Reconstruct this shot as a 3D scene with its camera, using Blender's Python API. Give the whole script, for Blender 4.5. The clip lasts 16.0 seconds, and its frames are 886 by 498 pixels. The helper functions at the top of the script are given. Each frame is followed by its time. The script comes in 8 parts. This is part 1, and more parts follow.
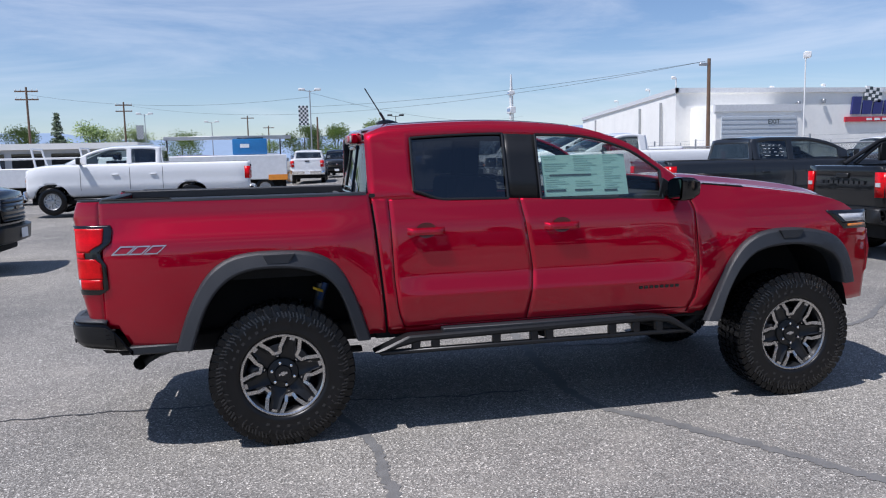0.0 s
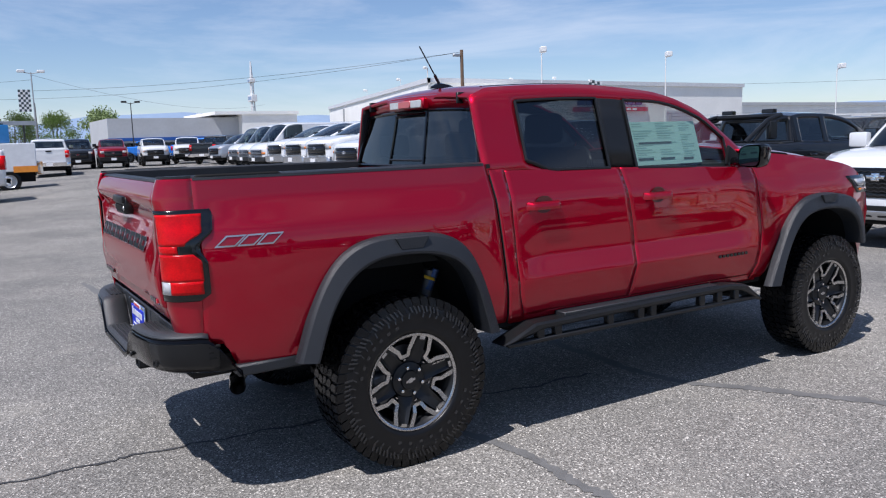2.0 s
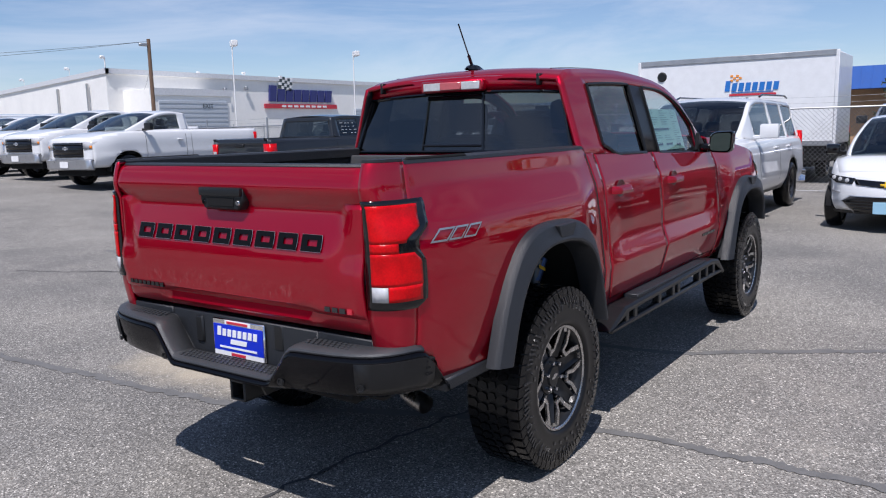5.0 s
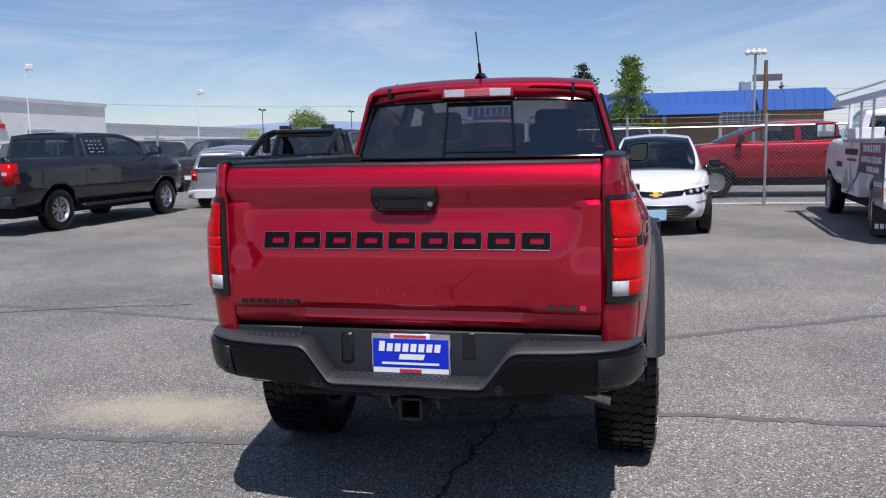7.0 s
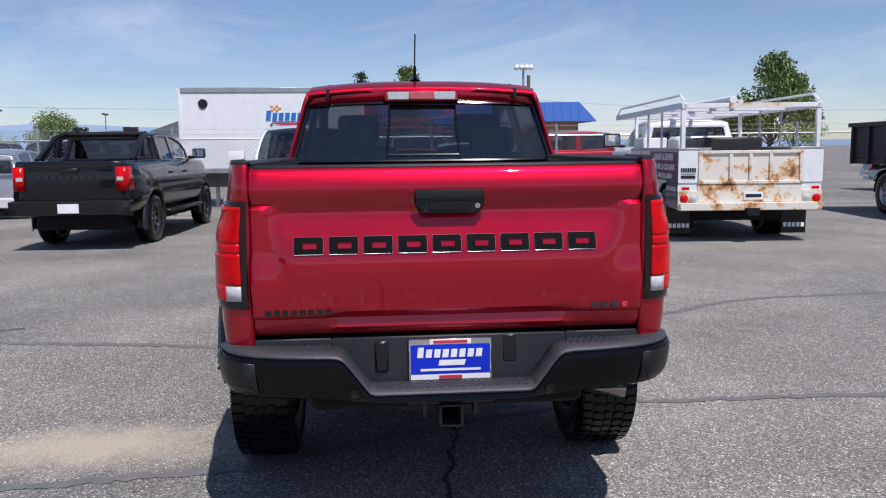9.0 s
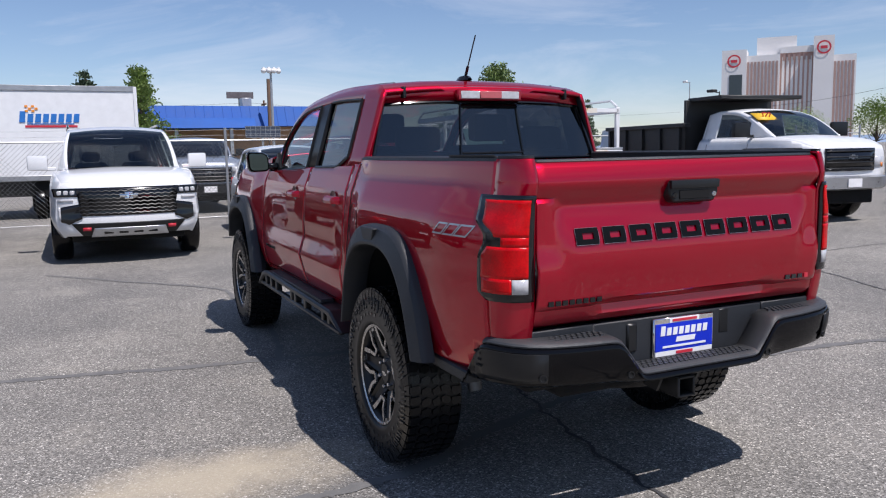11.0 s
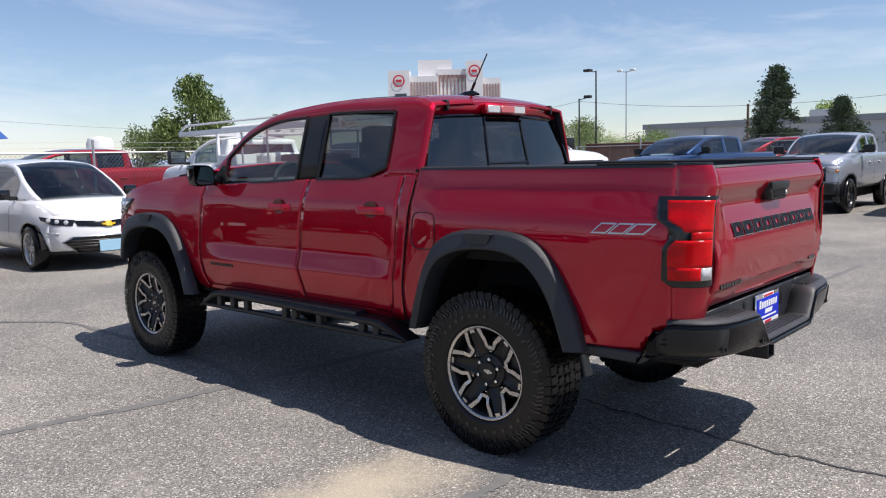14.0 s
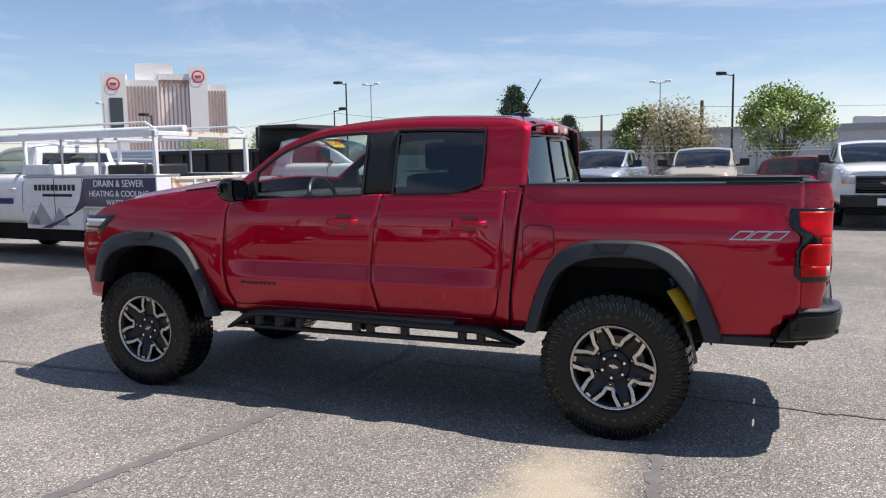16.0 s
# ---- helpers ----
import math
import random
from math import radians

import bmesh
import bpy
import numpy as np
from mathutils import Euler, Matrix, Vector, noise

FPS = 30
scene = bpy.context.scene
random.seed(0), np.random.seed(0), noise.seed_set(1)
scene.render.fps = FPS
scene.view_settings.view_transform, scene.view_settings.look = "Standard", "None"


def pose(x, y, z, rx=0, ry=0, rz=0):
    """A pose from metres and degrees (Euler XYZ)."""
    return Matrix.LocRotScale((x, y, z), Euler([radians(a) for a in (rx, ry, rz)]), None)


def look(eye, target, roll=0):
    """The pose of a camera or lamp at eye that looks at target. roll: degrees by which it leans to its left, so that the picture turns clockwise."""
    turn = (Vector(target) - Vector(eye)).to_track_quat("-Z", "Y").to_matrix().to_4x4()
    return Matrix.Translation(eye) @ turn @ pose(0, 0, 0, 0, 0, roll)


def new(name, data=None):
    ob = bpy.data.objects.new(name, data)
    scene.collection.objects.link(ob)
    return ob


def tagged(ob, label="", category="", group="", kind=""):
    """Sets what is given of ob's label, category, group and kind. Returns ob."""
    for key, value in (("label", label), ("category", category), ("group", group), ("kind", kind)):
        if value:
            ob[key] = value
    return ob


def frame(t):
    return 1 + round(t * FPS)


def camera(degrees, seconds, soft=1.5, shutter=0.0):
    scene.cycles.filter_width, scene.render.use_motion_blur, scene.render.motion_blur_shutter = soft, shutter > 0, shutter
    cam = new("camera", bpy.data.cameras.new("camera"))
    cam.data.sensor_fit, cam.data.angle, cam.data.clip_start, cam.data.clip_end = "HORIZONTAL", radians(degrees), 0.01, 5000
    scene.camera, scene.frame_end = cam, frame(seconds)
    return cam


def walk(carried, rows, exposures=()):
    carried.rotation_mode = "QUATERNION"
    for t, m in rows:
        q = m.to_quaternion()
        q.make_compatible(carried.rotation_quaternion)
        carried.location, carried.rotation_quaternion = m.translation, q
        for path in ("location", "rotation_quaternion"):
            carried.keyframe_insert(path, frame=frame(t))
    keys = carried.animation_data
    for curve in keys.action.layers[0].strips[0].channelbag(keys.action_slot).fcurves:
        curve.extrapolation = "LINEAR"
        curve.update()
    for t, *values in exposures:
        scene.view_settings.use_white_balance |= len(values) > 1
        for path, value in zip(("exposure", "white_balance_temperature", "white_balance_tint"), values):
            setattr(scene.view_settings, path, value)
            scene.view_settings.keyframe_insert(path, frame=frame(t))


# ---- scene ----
cam = camera(58.8, 16.0, 1.15)
PATH = [
    (0, (-0.056, -5.415, 1.636), (0.38, -3.477, 1.404), -1.3),
    (0.5, (-0.526, -5.128, 1.605), (0.07, -3.235, 1.362), -1.3),
    (1, (-0.99, -4.843, 1.588), (-0.241, -3.006, 1.335), -1.4),
    (1.5, (-1.413, -4.493, 1.568), (-0.511, -2.728, 1.305), -1.5),
    (2, (-1.784, -4.107, 1.559), (-0.744, -2.421, 1.285), -1.7),
    (2.5, (-2.152, -3.767, 1.552), (-0.984, -2.168, 1.268), -1.9),
    (3, (-2.43, -3.388, 1.531), (-1.147, -1.882, 1.237), -1.8),
    (3.5, (-2.72, -3.089, 1.531), (-1.343, -1.67, 1.232), -1.6),
    (4, (-2.857, -2.893, 1.54), (-1.4, -1.556, 1.242), -1.3),
    (4.2, (-2.872, -2.845, 1.542), (-1.385, -1.542, 1.244), -1.3),
    (6.3, (-3.73, -1.388, 1.517), (-1.883, -0.672, 1.243), -1.6),
    (6.5, (-3.786, -1.212, 1.507), (-1.908, -0.576, 1.244), -1.6),
    (7, (-3.825, -0.742, 1.484), (-1.889, -0.315, 1.224), -1.2),
    (7.5, (-3.871, -0.331, 1.497), (-1.904, -0.088, 1.234), -0.8),
    (8, (-3.869, -0.089, 1.507), (-1.888, 0.008, 1.249), -0.7),
    (8.5, (-3.838, 0.002, 1.496), (-1.854, -0.029, 1.241), -0.6),
    (9, (-3.846, 0.242, 1.476), (-1.868, 0.086, 1.225), -0.7),
    (9.5, (-3.896, 0.709, 1.482), (-1.935, 0.406, 1.233), -0.7),
    (9.7, (-3.878, 0.898, 1.465), (-1.929, 0.529, 1.215), -0.9),
    (11.8, (-3.187, 2.742, 1.477), (-1.512, 1.678, 1.233), -0.9),
    (12, (-3.153, 2.832, 1.486), (-1.504, 1.726, 1.243), -0.9),
    (12.5, (-3.063, 2.932, 1.487), (-1.478, 1.736, 1.248), -0.9),
    (13, (-2.951, 3.104, 1.472), (-1.434, 1.822, 1.237), -1.1),
    (13.5, (-2.753, 3.54, 1.496), (-1.321, 2.162, 1.264), -1.3),
    (14, (-2.419, 3.896, 1.489), (-1.093, 2.417, 1.258), -1.4),
    (14.5, (-2.058, 4.282, 1.507), (-0.858, 2.698, 1.276), -1.5),
    (15, (-1.674, 4.642, 1.535), (-0.615, 2.961, 1.305), -1.3),
    (15.5, (-1.225, 4.909, 1.553), (-0.314, 3.143, 1.327), -1.1),
    (16, (-0.764, 5.238, 1.569), (-0.009, 3.399, 1.35), -0.9),
]
walk(cam, [(t, look(eye, target, roll)) for t, eye, target, roll in PATH], [(0, 0.08, 6050, 14), (4, 0.04, 6150, 15), (7.5, -0.08, 6200, 16), (9.7, -0.03, 6250, 16), (12.5, 0.15, 6450, 15), (16, 0.34, 6750, 14)])


# ---- world and sun ----
SUN_EL, SUN_AZ = 61.8, -159.8
world = bpy.data.worlds.new("sky")
scene.world = world
world.use_nodes = True
wn, wl = world.node_tree.nodes, world.node_tree.links
wn.clear()
w_out = wn.new("ShaderNodeOutputWorld")
w_bg = wn.new("ShaderNodeBackground")
w_sky = wn.new("ShaderNodeTexSky")
w_sky.sky_type, w_sky.sun_disc = "NISHITA", False
w_sky.sun_elevation, w_sky.sun_rotation = radians(SUN_EL), radians(90 - SUN_AZ)
w_sky.air_density, w_sky.dust_density, w_sky.ozone_density = 1.0, 0.15, 3.0
w_sky.altitude = 500
w_tc = wn.new("ShaderNodeTexCoord")
w_map = wn.new("ShaderNodeMapping")
w_map.inputs["Scale"].default_value = (1.0, 1.6, 7.0)
w_map.inputs["Rotation"].default_value = (0.12, 0.05, 0.6)
w_n1 = wn.new("ShaderNodeTexNoise")
w_n1.inputs["Scale"].default_value, w_n1.inputs["Detail"].default_value = 1.7, 9.0
w_n1.inputs["Roughness"].default_value, w_n1.inputs["Distortion"].default_value = 0.62, 0.6
w_r1 = wn.new("ShaderNodeValToRGB")
w_r1.color_ramp.elements[0].position, w_r1.color_ramp.elements[1].position = 0.46, 0.80
w_mix = wn.new("ShaderNodeMixRGB")
w_mix.inputs["Color2"].default_value = (8.2, 8.6, 9.2, 1)
w_f = wn.new("ShaderNodeMath")
w_f.operation = "MULTIPLY"
w_f.inputs[1].default_value = 0.58
wl.new(w_tc.outputs["Generated"], w_map.inputs["Vector"])
wl.new(w_map.outputs["Vector"], w_n1.inputs["Vector"])
wl.new(w_n1.outputs["Fac"], w_r1.inputs["Fac"])
wl.new(w_r1.outputs["Color"], w_f.inputs[0])
wl.new(w_f.outputs["Value"], w_mix.inputs["Fac"])
w_hue = wn.new("ShaderNodeMixRGB")
w_hue.blend_type = "MULTIPLY"
w_hue.inputs["Fac"].default_value, w_hue.inputs["Color2"].default_value = 1.0, (0.975, 0.985, 1.03, 1)
wl.new(w_sky.outputs["Color"], w_hue.inputs["Color1"])
wl.new(w_hue.outputs["Color"], w_mix.inputs["Color1"])
wl.new(w_mix.outputs["Color"], w_bg.inputs["Color"])
w_bg.inputs["Strength"].default_value = 0.100
wl.new(w_bg.outputs["Background"], w_out.inputs["Surface"])

sun_data = bpy.data.lights.new("sun", "SUN")
sun_data.energy, sun_data.angle, sun_data.color = 4.9, radians(0.55), (1.0, 0.955, 0.9)
sun = new("sun", sun_data)
sd = Vector((math.cos(radians(SUN_AZ)) * math.cos(radians(SUN_EL)), math.sin(radians(SUN_AZ)) * math.cos(radians(SUN_EL)), math.sin(radians(SUN_EL))))
sun.matrix_world = look(sd * 60, (0, 0, 0))


# ---- materials ----
def node_mat(name):
    m = bpy.data.materials.new(name)
    m.use_nodes = True
    nt = m.node_tree
    return m, nt.nodes, nt.links, nt.nodes["Principled BSDF"]


def simple(name, color, rough=0.5, metal=0.0, coat=0.0, var=0.08, scale=6.0, bump=0.0, bscale=60.0, spec=0.5):
    """A surface with a two-scale mottling of its colour and roughness, and fine relief."""
    m, n, l, b = node_mat(name)
    b.inputs["Metallic"].default_value = metal
    b.inputs["Specular IOR Level"].default_value = spec
    b.inputs["Coat Weight"].default_value = coat
    b.inputs["Coat Roughness"].default_value = 0.03
    tc = n.new("ShaderNodeTexCoord")
    t1, t2 = n.new("ShaderNodeTexNoise"), n.new("ShaderNodeTexNoise")
    t1.inputs["Scale"].default_value, t2.inputs["Scale"].default_value = scale, scale * 9
    t1.inputs["Detail"].default_value = t2.inputs["Detail"].default_value = 4
    add = n.new("ShaderNodeMath")
    add.operation = "MULTIPLY_ADD"
    add.inputs[1].default_value = 0.5
    l.new(tc.outputs["Object"], t1.inputs["Vector"])
    l.new(tc.outputs["Object"], t2.inputs["Vector"])
    l.new(t2.outputs["Fac"], add.inputs[0])
    l.new(t1.outputs["Fac"], add.inputs[2])
    rmp = n.new("ShaderNodeMapRange")
    rmp.inputs["From Min"].default_value, rmp.inputs["From Max"].default_value = 0.5, 1.0
    rmp.inputs["To Min"].default_value, rmp.inputs["To Max"].default_value = 1 - var, 1 + var
    l.new(add.outputs["Value"], rmp.inputs["Value"])
    mul = n.new("ShaderNodeVectorMath")
    mul.operation = "SCALE"
    mul.inputs[0].default_value = color[:3]
    l.new(rmp.outputs["Result"], mul.inputs["Scale"])
    l.new(mul.outputs["Vector"], b.inputs["Base Color"])
    rr = n.new("ShaderNodeMapRange")
    rr.inputs["From Min"].default_value, rr.inputs["From Max"].default_value = 0.4, 1.1
    rr.inputs["To Min"].default_value, rr.inputs["To Max"].default_value = max(0.0, rough * 0.85), min(1.0, rough * 1.15)
    l.new(add.outputs["Value"], rr.inputs["Value"])
    l.new(rr.outputs["Result"], b.inputs["Roughness"])
    if bump:
        t3 = n.new("ShaderNodeTexNoise")
        t3.inputs["Scale"].default_value, t3.inputs["Detail"].default_value = bscale, 3
        l.new(tc.outputs["Object"], t3.inputs["Vector"])
        bp = n.new("ShaderNodeBump")
        bp.inputs["Strength"].default_value, bp.inputs["Distance"].default_value = bump, 0.01
        l.new(t3.outputs["Fac"], bp.inputs["Height"])
        l.new(bp.outputs["Normal"], b.inputs["Normal"])
    return m


def paint(name, color, metal=0.0, rough=0.35):
    """Car paint under a clear coat, with a little flake and orange peel."""
    m, n, l, b = node_mat(name)
    tc = n.new("ShaderNodeTexCoord")
    fl = n.new("ShaderNodeTexVoronoi")
    fl.inputs["Scale"].default_value = 900
    l.new(tc.outputs["Object"], fl.inputs["Vector"])
    mr = n.new("ShaderNodeMapRange")
    mr.inputs["To Min"].default_value, mr.inputs["To Max"].default_value = 0.86, 1.14
    l.new(fl.outputs["Color"], mr.inputs["Value"])
    mul = n.new("ShaderNodeVectorMath")
    mul.operation = "SCALE"
    mul.inputs[0].default_value = color[:3]
    l.new(mr.outputs["Result"], mul.inputs["Scale"])
    l.new(mul.outputs["Vector"], b.inputs["Base Color"])
    b.inputs["Metallic"].default_value, b.inputs["Roughness"].default_value = metal, rough
    b.inputs["Coat Weight"].default_value, b.inputs["Coat Roughness"].default_value = 1.0, 0.015
    b.inputs["Coat IOR"].default_value = 1.42
    b.inputs["Specular IOR Level"].default_value = 0.12
    pe = n.new("ShaderNodeTexNoise")
    pe.inputs["Scale"].default_value, pe.inputs["Detail"].default_value = 3.0, 1.0
    l.new(tc.outputs["Object"], pe.inputs["Vector"])
    bp = n.new("ShaderNodeBump")
    bp.inputs["Strength"].default_value, bp.inputs["Distance"].default_value = 0.025, 0.02
    l.new(pe.outputs["Fac"], bp.inputs["Height"])
    l.new(bp.outputs["Normal"], b.inputs["Coat Normal"])
    return m


def glass(name, tint, gloss=0.02, mirror_=0.075):
    """A thin tinted pane: it lets light through in its tint, and mirrors by its angle."""
    m, n, l, b = node_mat(name)
    n.remove(b)
    out = n["Material Output"]
    tr, gl, mx = n.new("ShaderNodeBsdfTransparent"), n.new("ShaderNodeBsdfGlossy"), n.new("ShaderNodeMixShader")
    tr.inputs["Color"].default_value = (*tint, 1)
    gl.inputs["Roughness"].default_value = gloss
    lw = n.new("ShaderNodeLayerWeight")
    lw.inputs["Blend"].default_value = 0.5
    pw = n.new("ShaderNodeMath")
    pw.operation = "POWER"
    pw.inputs[1].default_value = 4.0
    l.new(lw.outputs["Facing"], pw.inputs[0])
    fr = n.new("ShaderNodeMath")
    fr.operation = "MULTIPLY_ADD"
    fr.inputs[1].default_value, fr.inputs[2].default_value = 0.85, mirror_
    l.new(pw.outputs["Value"], fr.inputs[0])
    l.new(fr.outputs["Value"], mx.inputs["Fac"])
    l.new(tr.outputs["BSDF"], mx.inputs[1])
    l.new(gl.outputs["BSDF"], mx.inputs[2])
    l.new(mx.outputs["Shader"], out.inputs["Surface"])
    return m


RED = paint("red_metallic_paint", (0.415, 0.0006, 0.018), 0.62, 0.37)
red_b = RED.node_tree.nodes["Principled BSDF"]
red_b.inputs["Specular Tint"].default_value = (0.6, 0.05, 0.06, 1)
red_b.inputs["Coat Weight"].default_value, red_b.inputs["Coat IOR"].default_value = 1.0, 1.54
WHITE = paint("white_paint", (0.71, 0.72, 0.73))
BLACKP = paint("black_paint", (0.005, 0.0055, 0.0065))
GREYP = paint("dark_grey_paint", (0.024, 0.027, 0.032), 0.4)
BLUEP = paint("dark_blue_paint", (0.02, 0.05, 0.13), 0.5)
BRIGHTBLUE = paint("bright_blue_paint", (0.02, 0.16, 0.55), 0.3)
SILVERP = paint("silver_paint", (0.42, 0.45, 0.50), 0.6)
TANP = paint("sand_paint", (0.42, 0.37, 0.29), 0.1)
REDP = paint("red_paint", (0.24, 0.006, 0.016), 0.3)
PLASTIC = simple("grained_black_plastic", (0.019, 0.021, 0.025), 0.46, spec=0.5, bump=0.25, bscale=500, var=0.1)
SATIN = simple("satin_black", (0.010, 0.0105, 0.0115), 0.38, var=0.1, spec=0.4)
STEP = simple("grey_step_plastic", (0.040, 0.042, 0.046), 0.45, bump=0.2, bscale=400, var=0.12)
BUMPB = simple("bumper_gloss_black", (0.003, 0.003, 0.004), 0.05, var=0.1, spec=0.22)
GLOSSB = simple("gloss_black", (0.005, 0.005, 0.006), 0.12, coat=0.2, var=0.05)
PLATEB = simple("matt_black_plate", (0.004, 0.004, 0.0045), 0.4, spec=0.12, var=0.1)
WHEELM = simple("machined_wheel_face", (0.52, 0.51, 0.50), 0.27, 1.0, var=0.12, scale=30)
RUBBER = simple("tyre_rubber", (0.0055, 0.0055, 0.006), 0.22, spec=0.3, var=0.25, scale=9, bump=0.1, bscale=160)
SIDEW = simple("tyre_sidewall", (0.0055, 0.0055, 0.006), 0.36, spec=0.35, var=0.2, scale=7)
LINER = simple("bed_liner", (0.02, 0.02, 0.021), 0.8, bump=0.7, bscale=300)
UNDER = simple("underbody_black", (0.009, 0.009, 0.0095), 0.8, spec=0.25)
STEEL = simple("machined_aluminium", (0.55, 0.55, 0.56), 0.25, 1.0, var=0.06, scale=30)
MIRROR = simple("tinted_mirror", (0.10, 0.135, 0.13), 0.03, 1.0, var=0.01)
CHROME = simple("chrome", (0.85, 0.85, 0.86), 0.06, 1.0, var=0.02)
RIMB = simple("dark_rim_paint", (0.03, 0.031, 0.034), 0.25, 0.4, coat=0.6)
RIMS = simple("silver_rim_paint", (0.5, 0.51, 0.53), 0.3, 0.8)
LAMPR = simple("red_lens", (0.56, 0.0015, 0.004), 0.22, spec=0.15, coat=0.25, var=0.3, scale=14, bump=0.12, bscale=120)
LAMPD = simple("dark_red_lens", (0.36, 0.002, 0.003), 0.12, coat=0.3, var=0.12, scale=40)
LAMPW = simple("clear_lens", (0.5, 0.5, 0.51), 0.1, coat=1.0, var=0.15, scale=50)
AMBER = simple("amber_lens", (0.75, 0.22, 0.02), 0.1, coat=1.0)
GLASS = glass("privacy_glass", (0.15, 0.158, 0.16), 0.02, 0.10)
WSCREEN = glass("shaded_windscreen", (0.34, 0.38, 0.38))
GLASSC = glass("clear_car_glass", (0.86, 0.93, 0.90))
SEAT = simple("dark_seat_cloth", (0.02, 0.02, 0.022), 0.85, bump=0.3, bscale=400)
WPLAST = simple("white_plastic", (0.75, 0.75, 0.74), 0.45, var=0.06)
PAPER = simple("pale_green_paper", (0.50, 0.74, 0.66), 0.75, var=0.04)
pb = PAPER.node_tree
p_mix, p_tr = pb.nodes.new("ShaderNodeMixShader"), pb.nodes.new("ShaderNodeBsdfTranslucent")
p_tr.inputs["Color"].default_value = (0.55, 0.85, 0.75, 1)
p_mix.inputs["Fac"].default_value = 0.45
pb.links.new(pb.nodes["Principled BSDF"].outputs["BSDF"], p_mix.inputs[1])
pb.links.new(p_tr.outputs["BSDF"], p_mix.inputs[2])
pb.links.new(p_mix.outputs["Shader"], pb.nodes["Material Output"].inputs["Surface"])
INK = simple("print_ink", (0.05, 0.07, 0.08), 0.8)
PBLUE = simple("plate_blue", (0.006, 0.028, 0.52), 0.45, spec=0.3)
PWHITE = simple("plate_white", (0.8, 0.8, 0.8), 0.4)
PRED = simple("sign_red", (0.55, 0.03, 0.05), 0.45)
NAVY = simple("sign_navy", (0.03, 0.035, 0.16), 0.45)
YELLOW = simple("yellow_tag", (0.75, 0.45, 0.02), 0.5)
ORANGE = simple("orange_tape", (0.8, 0.28, 0.03), 0.5)
GALV = simple("galvanised_steel", (0.42, 0.43, 0.44), 0.45, 0.7, var=0.12)
BLACKST = simple("black_painted_steel", (0.02, 0.02, 0.02), 0.5, bump=0.1)


# ---- small builders ----
def thing(name, m, label, category, group="", kind=""):
    ob = new(name)
    ob.matrix_world = m
    return tagged(ob, label, category, group, kind)


def mesh_of(name, bm, mat, angle=38):
    bmesh.ops.remove_doubles(bm, verts=bm.verts, dist=1e-5)
    me = bpy.data.meshes.new(name)
    bm.to_mesh(me)
    bm.free()
    me.materials.append(mat)
    me.shade_smooth()
    me.set_sharp_from_angle(angle=radians(angle))
    return me


def part(name, bm, mat, parent=None, label="", thick=0.0, angle=38, inner=None, rim=1):
    """Links a bmesh as one mesh under a thing or part."""
    ob = new(name, mesh_of(name, bm, mat, angle))
    if parent:
        ob.parent = parent
    if thick:
        so = ob.modifiers.new("thickness", "SOLIDIFY")
        so.thickness, so.offset = thick, -1
        if inner:
            ob.data.materials.append(inner)
            so.material_offset, so.material_offset_rim = 1, rim
    return tagged(ob, label)


def parts_of(name, bm, mat, parent, label=""):
    """Links each loose piece of a bmesh as a part of its own."""
    left, out = set(bm.faces), []
    while left:
        todo = [left.pop()]
        isle = list(todo)
        while todo:
            for e in todo.pop().edges:
                for g in e.link_faces:
                    if g in left:
                        left.discard(g)
                        todo.append(g)
                        isle.append(g)
        b2, vm = bmesh.new(), {}
        for f in isle:
            for v in f.verts:
                if v not in vm:
                    vm[v] = b2.verts.new(v.co)
        for f in isle:
            b2.faces.new([vm[v] for v in f.verts])
        out.append(part(name, b2, mat, parent, label))
    bm.free()
    return out


def lerp(a, b, t):
    return a + (b - a) * t


def curve(*pts):
    """A smooth line through (x, z) points, as a function of x."""
    X, Z = np.array([p[0] for p in pts], float), np.array([p[1] for p in pts], float)
    d = np.diff(Z) / np.diff(X)
    m = np.concatenate([[d[0]], np.where(d[:-1] * d[1:] > 0, 2 * d[:-1] * d[1:] / (d[:-1] + d[1:] + 1e-12), 0), [d[-1]]])

    def f(x):
        x = min(max(x, X[0]), X[-1])
        i = min(int(np.searchsorted(X, x, "right")) - 1, len(X) - 2)
        h = X[i + 1] - X[i]
        t = (x - X[i]) / h
        return float((2 * t**3 - 3 * t * t + 1) * Z[i] + (t**3 - 2 * t * t + t) * h * m[i] + (3 * t * t - 2 * t**3) * Z[i + 1] + (t**3 - t * t) * h * m[i + 1])
    return f


def table(*pts):
    X, Z = [p[0] for p in pts], [p[1] for p in pts]
    return lambda x: float(np.interp(x, X, Z))


def sheet(bm, rows, flip=False, closed=False):
    """Quads over a grid of points; closed joins the last row to the first."""
    vs = [[bm.verts.new(p) for p in r] for r in rows]
    if closed:
        vs.append(vs[0])
    for a, b in zip(vs, vs[1:]):
        for i in range(len(a) - 1):
            q = [a[i], a[i + 1], b[i + 1], b[i]]
            try:
                bm.faces.new(q[::-1] if flip else q)
            except ValueError:
                pass


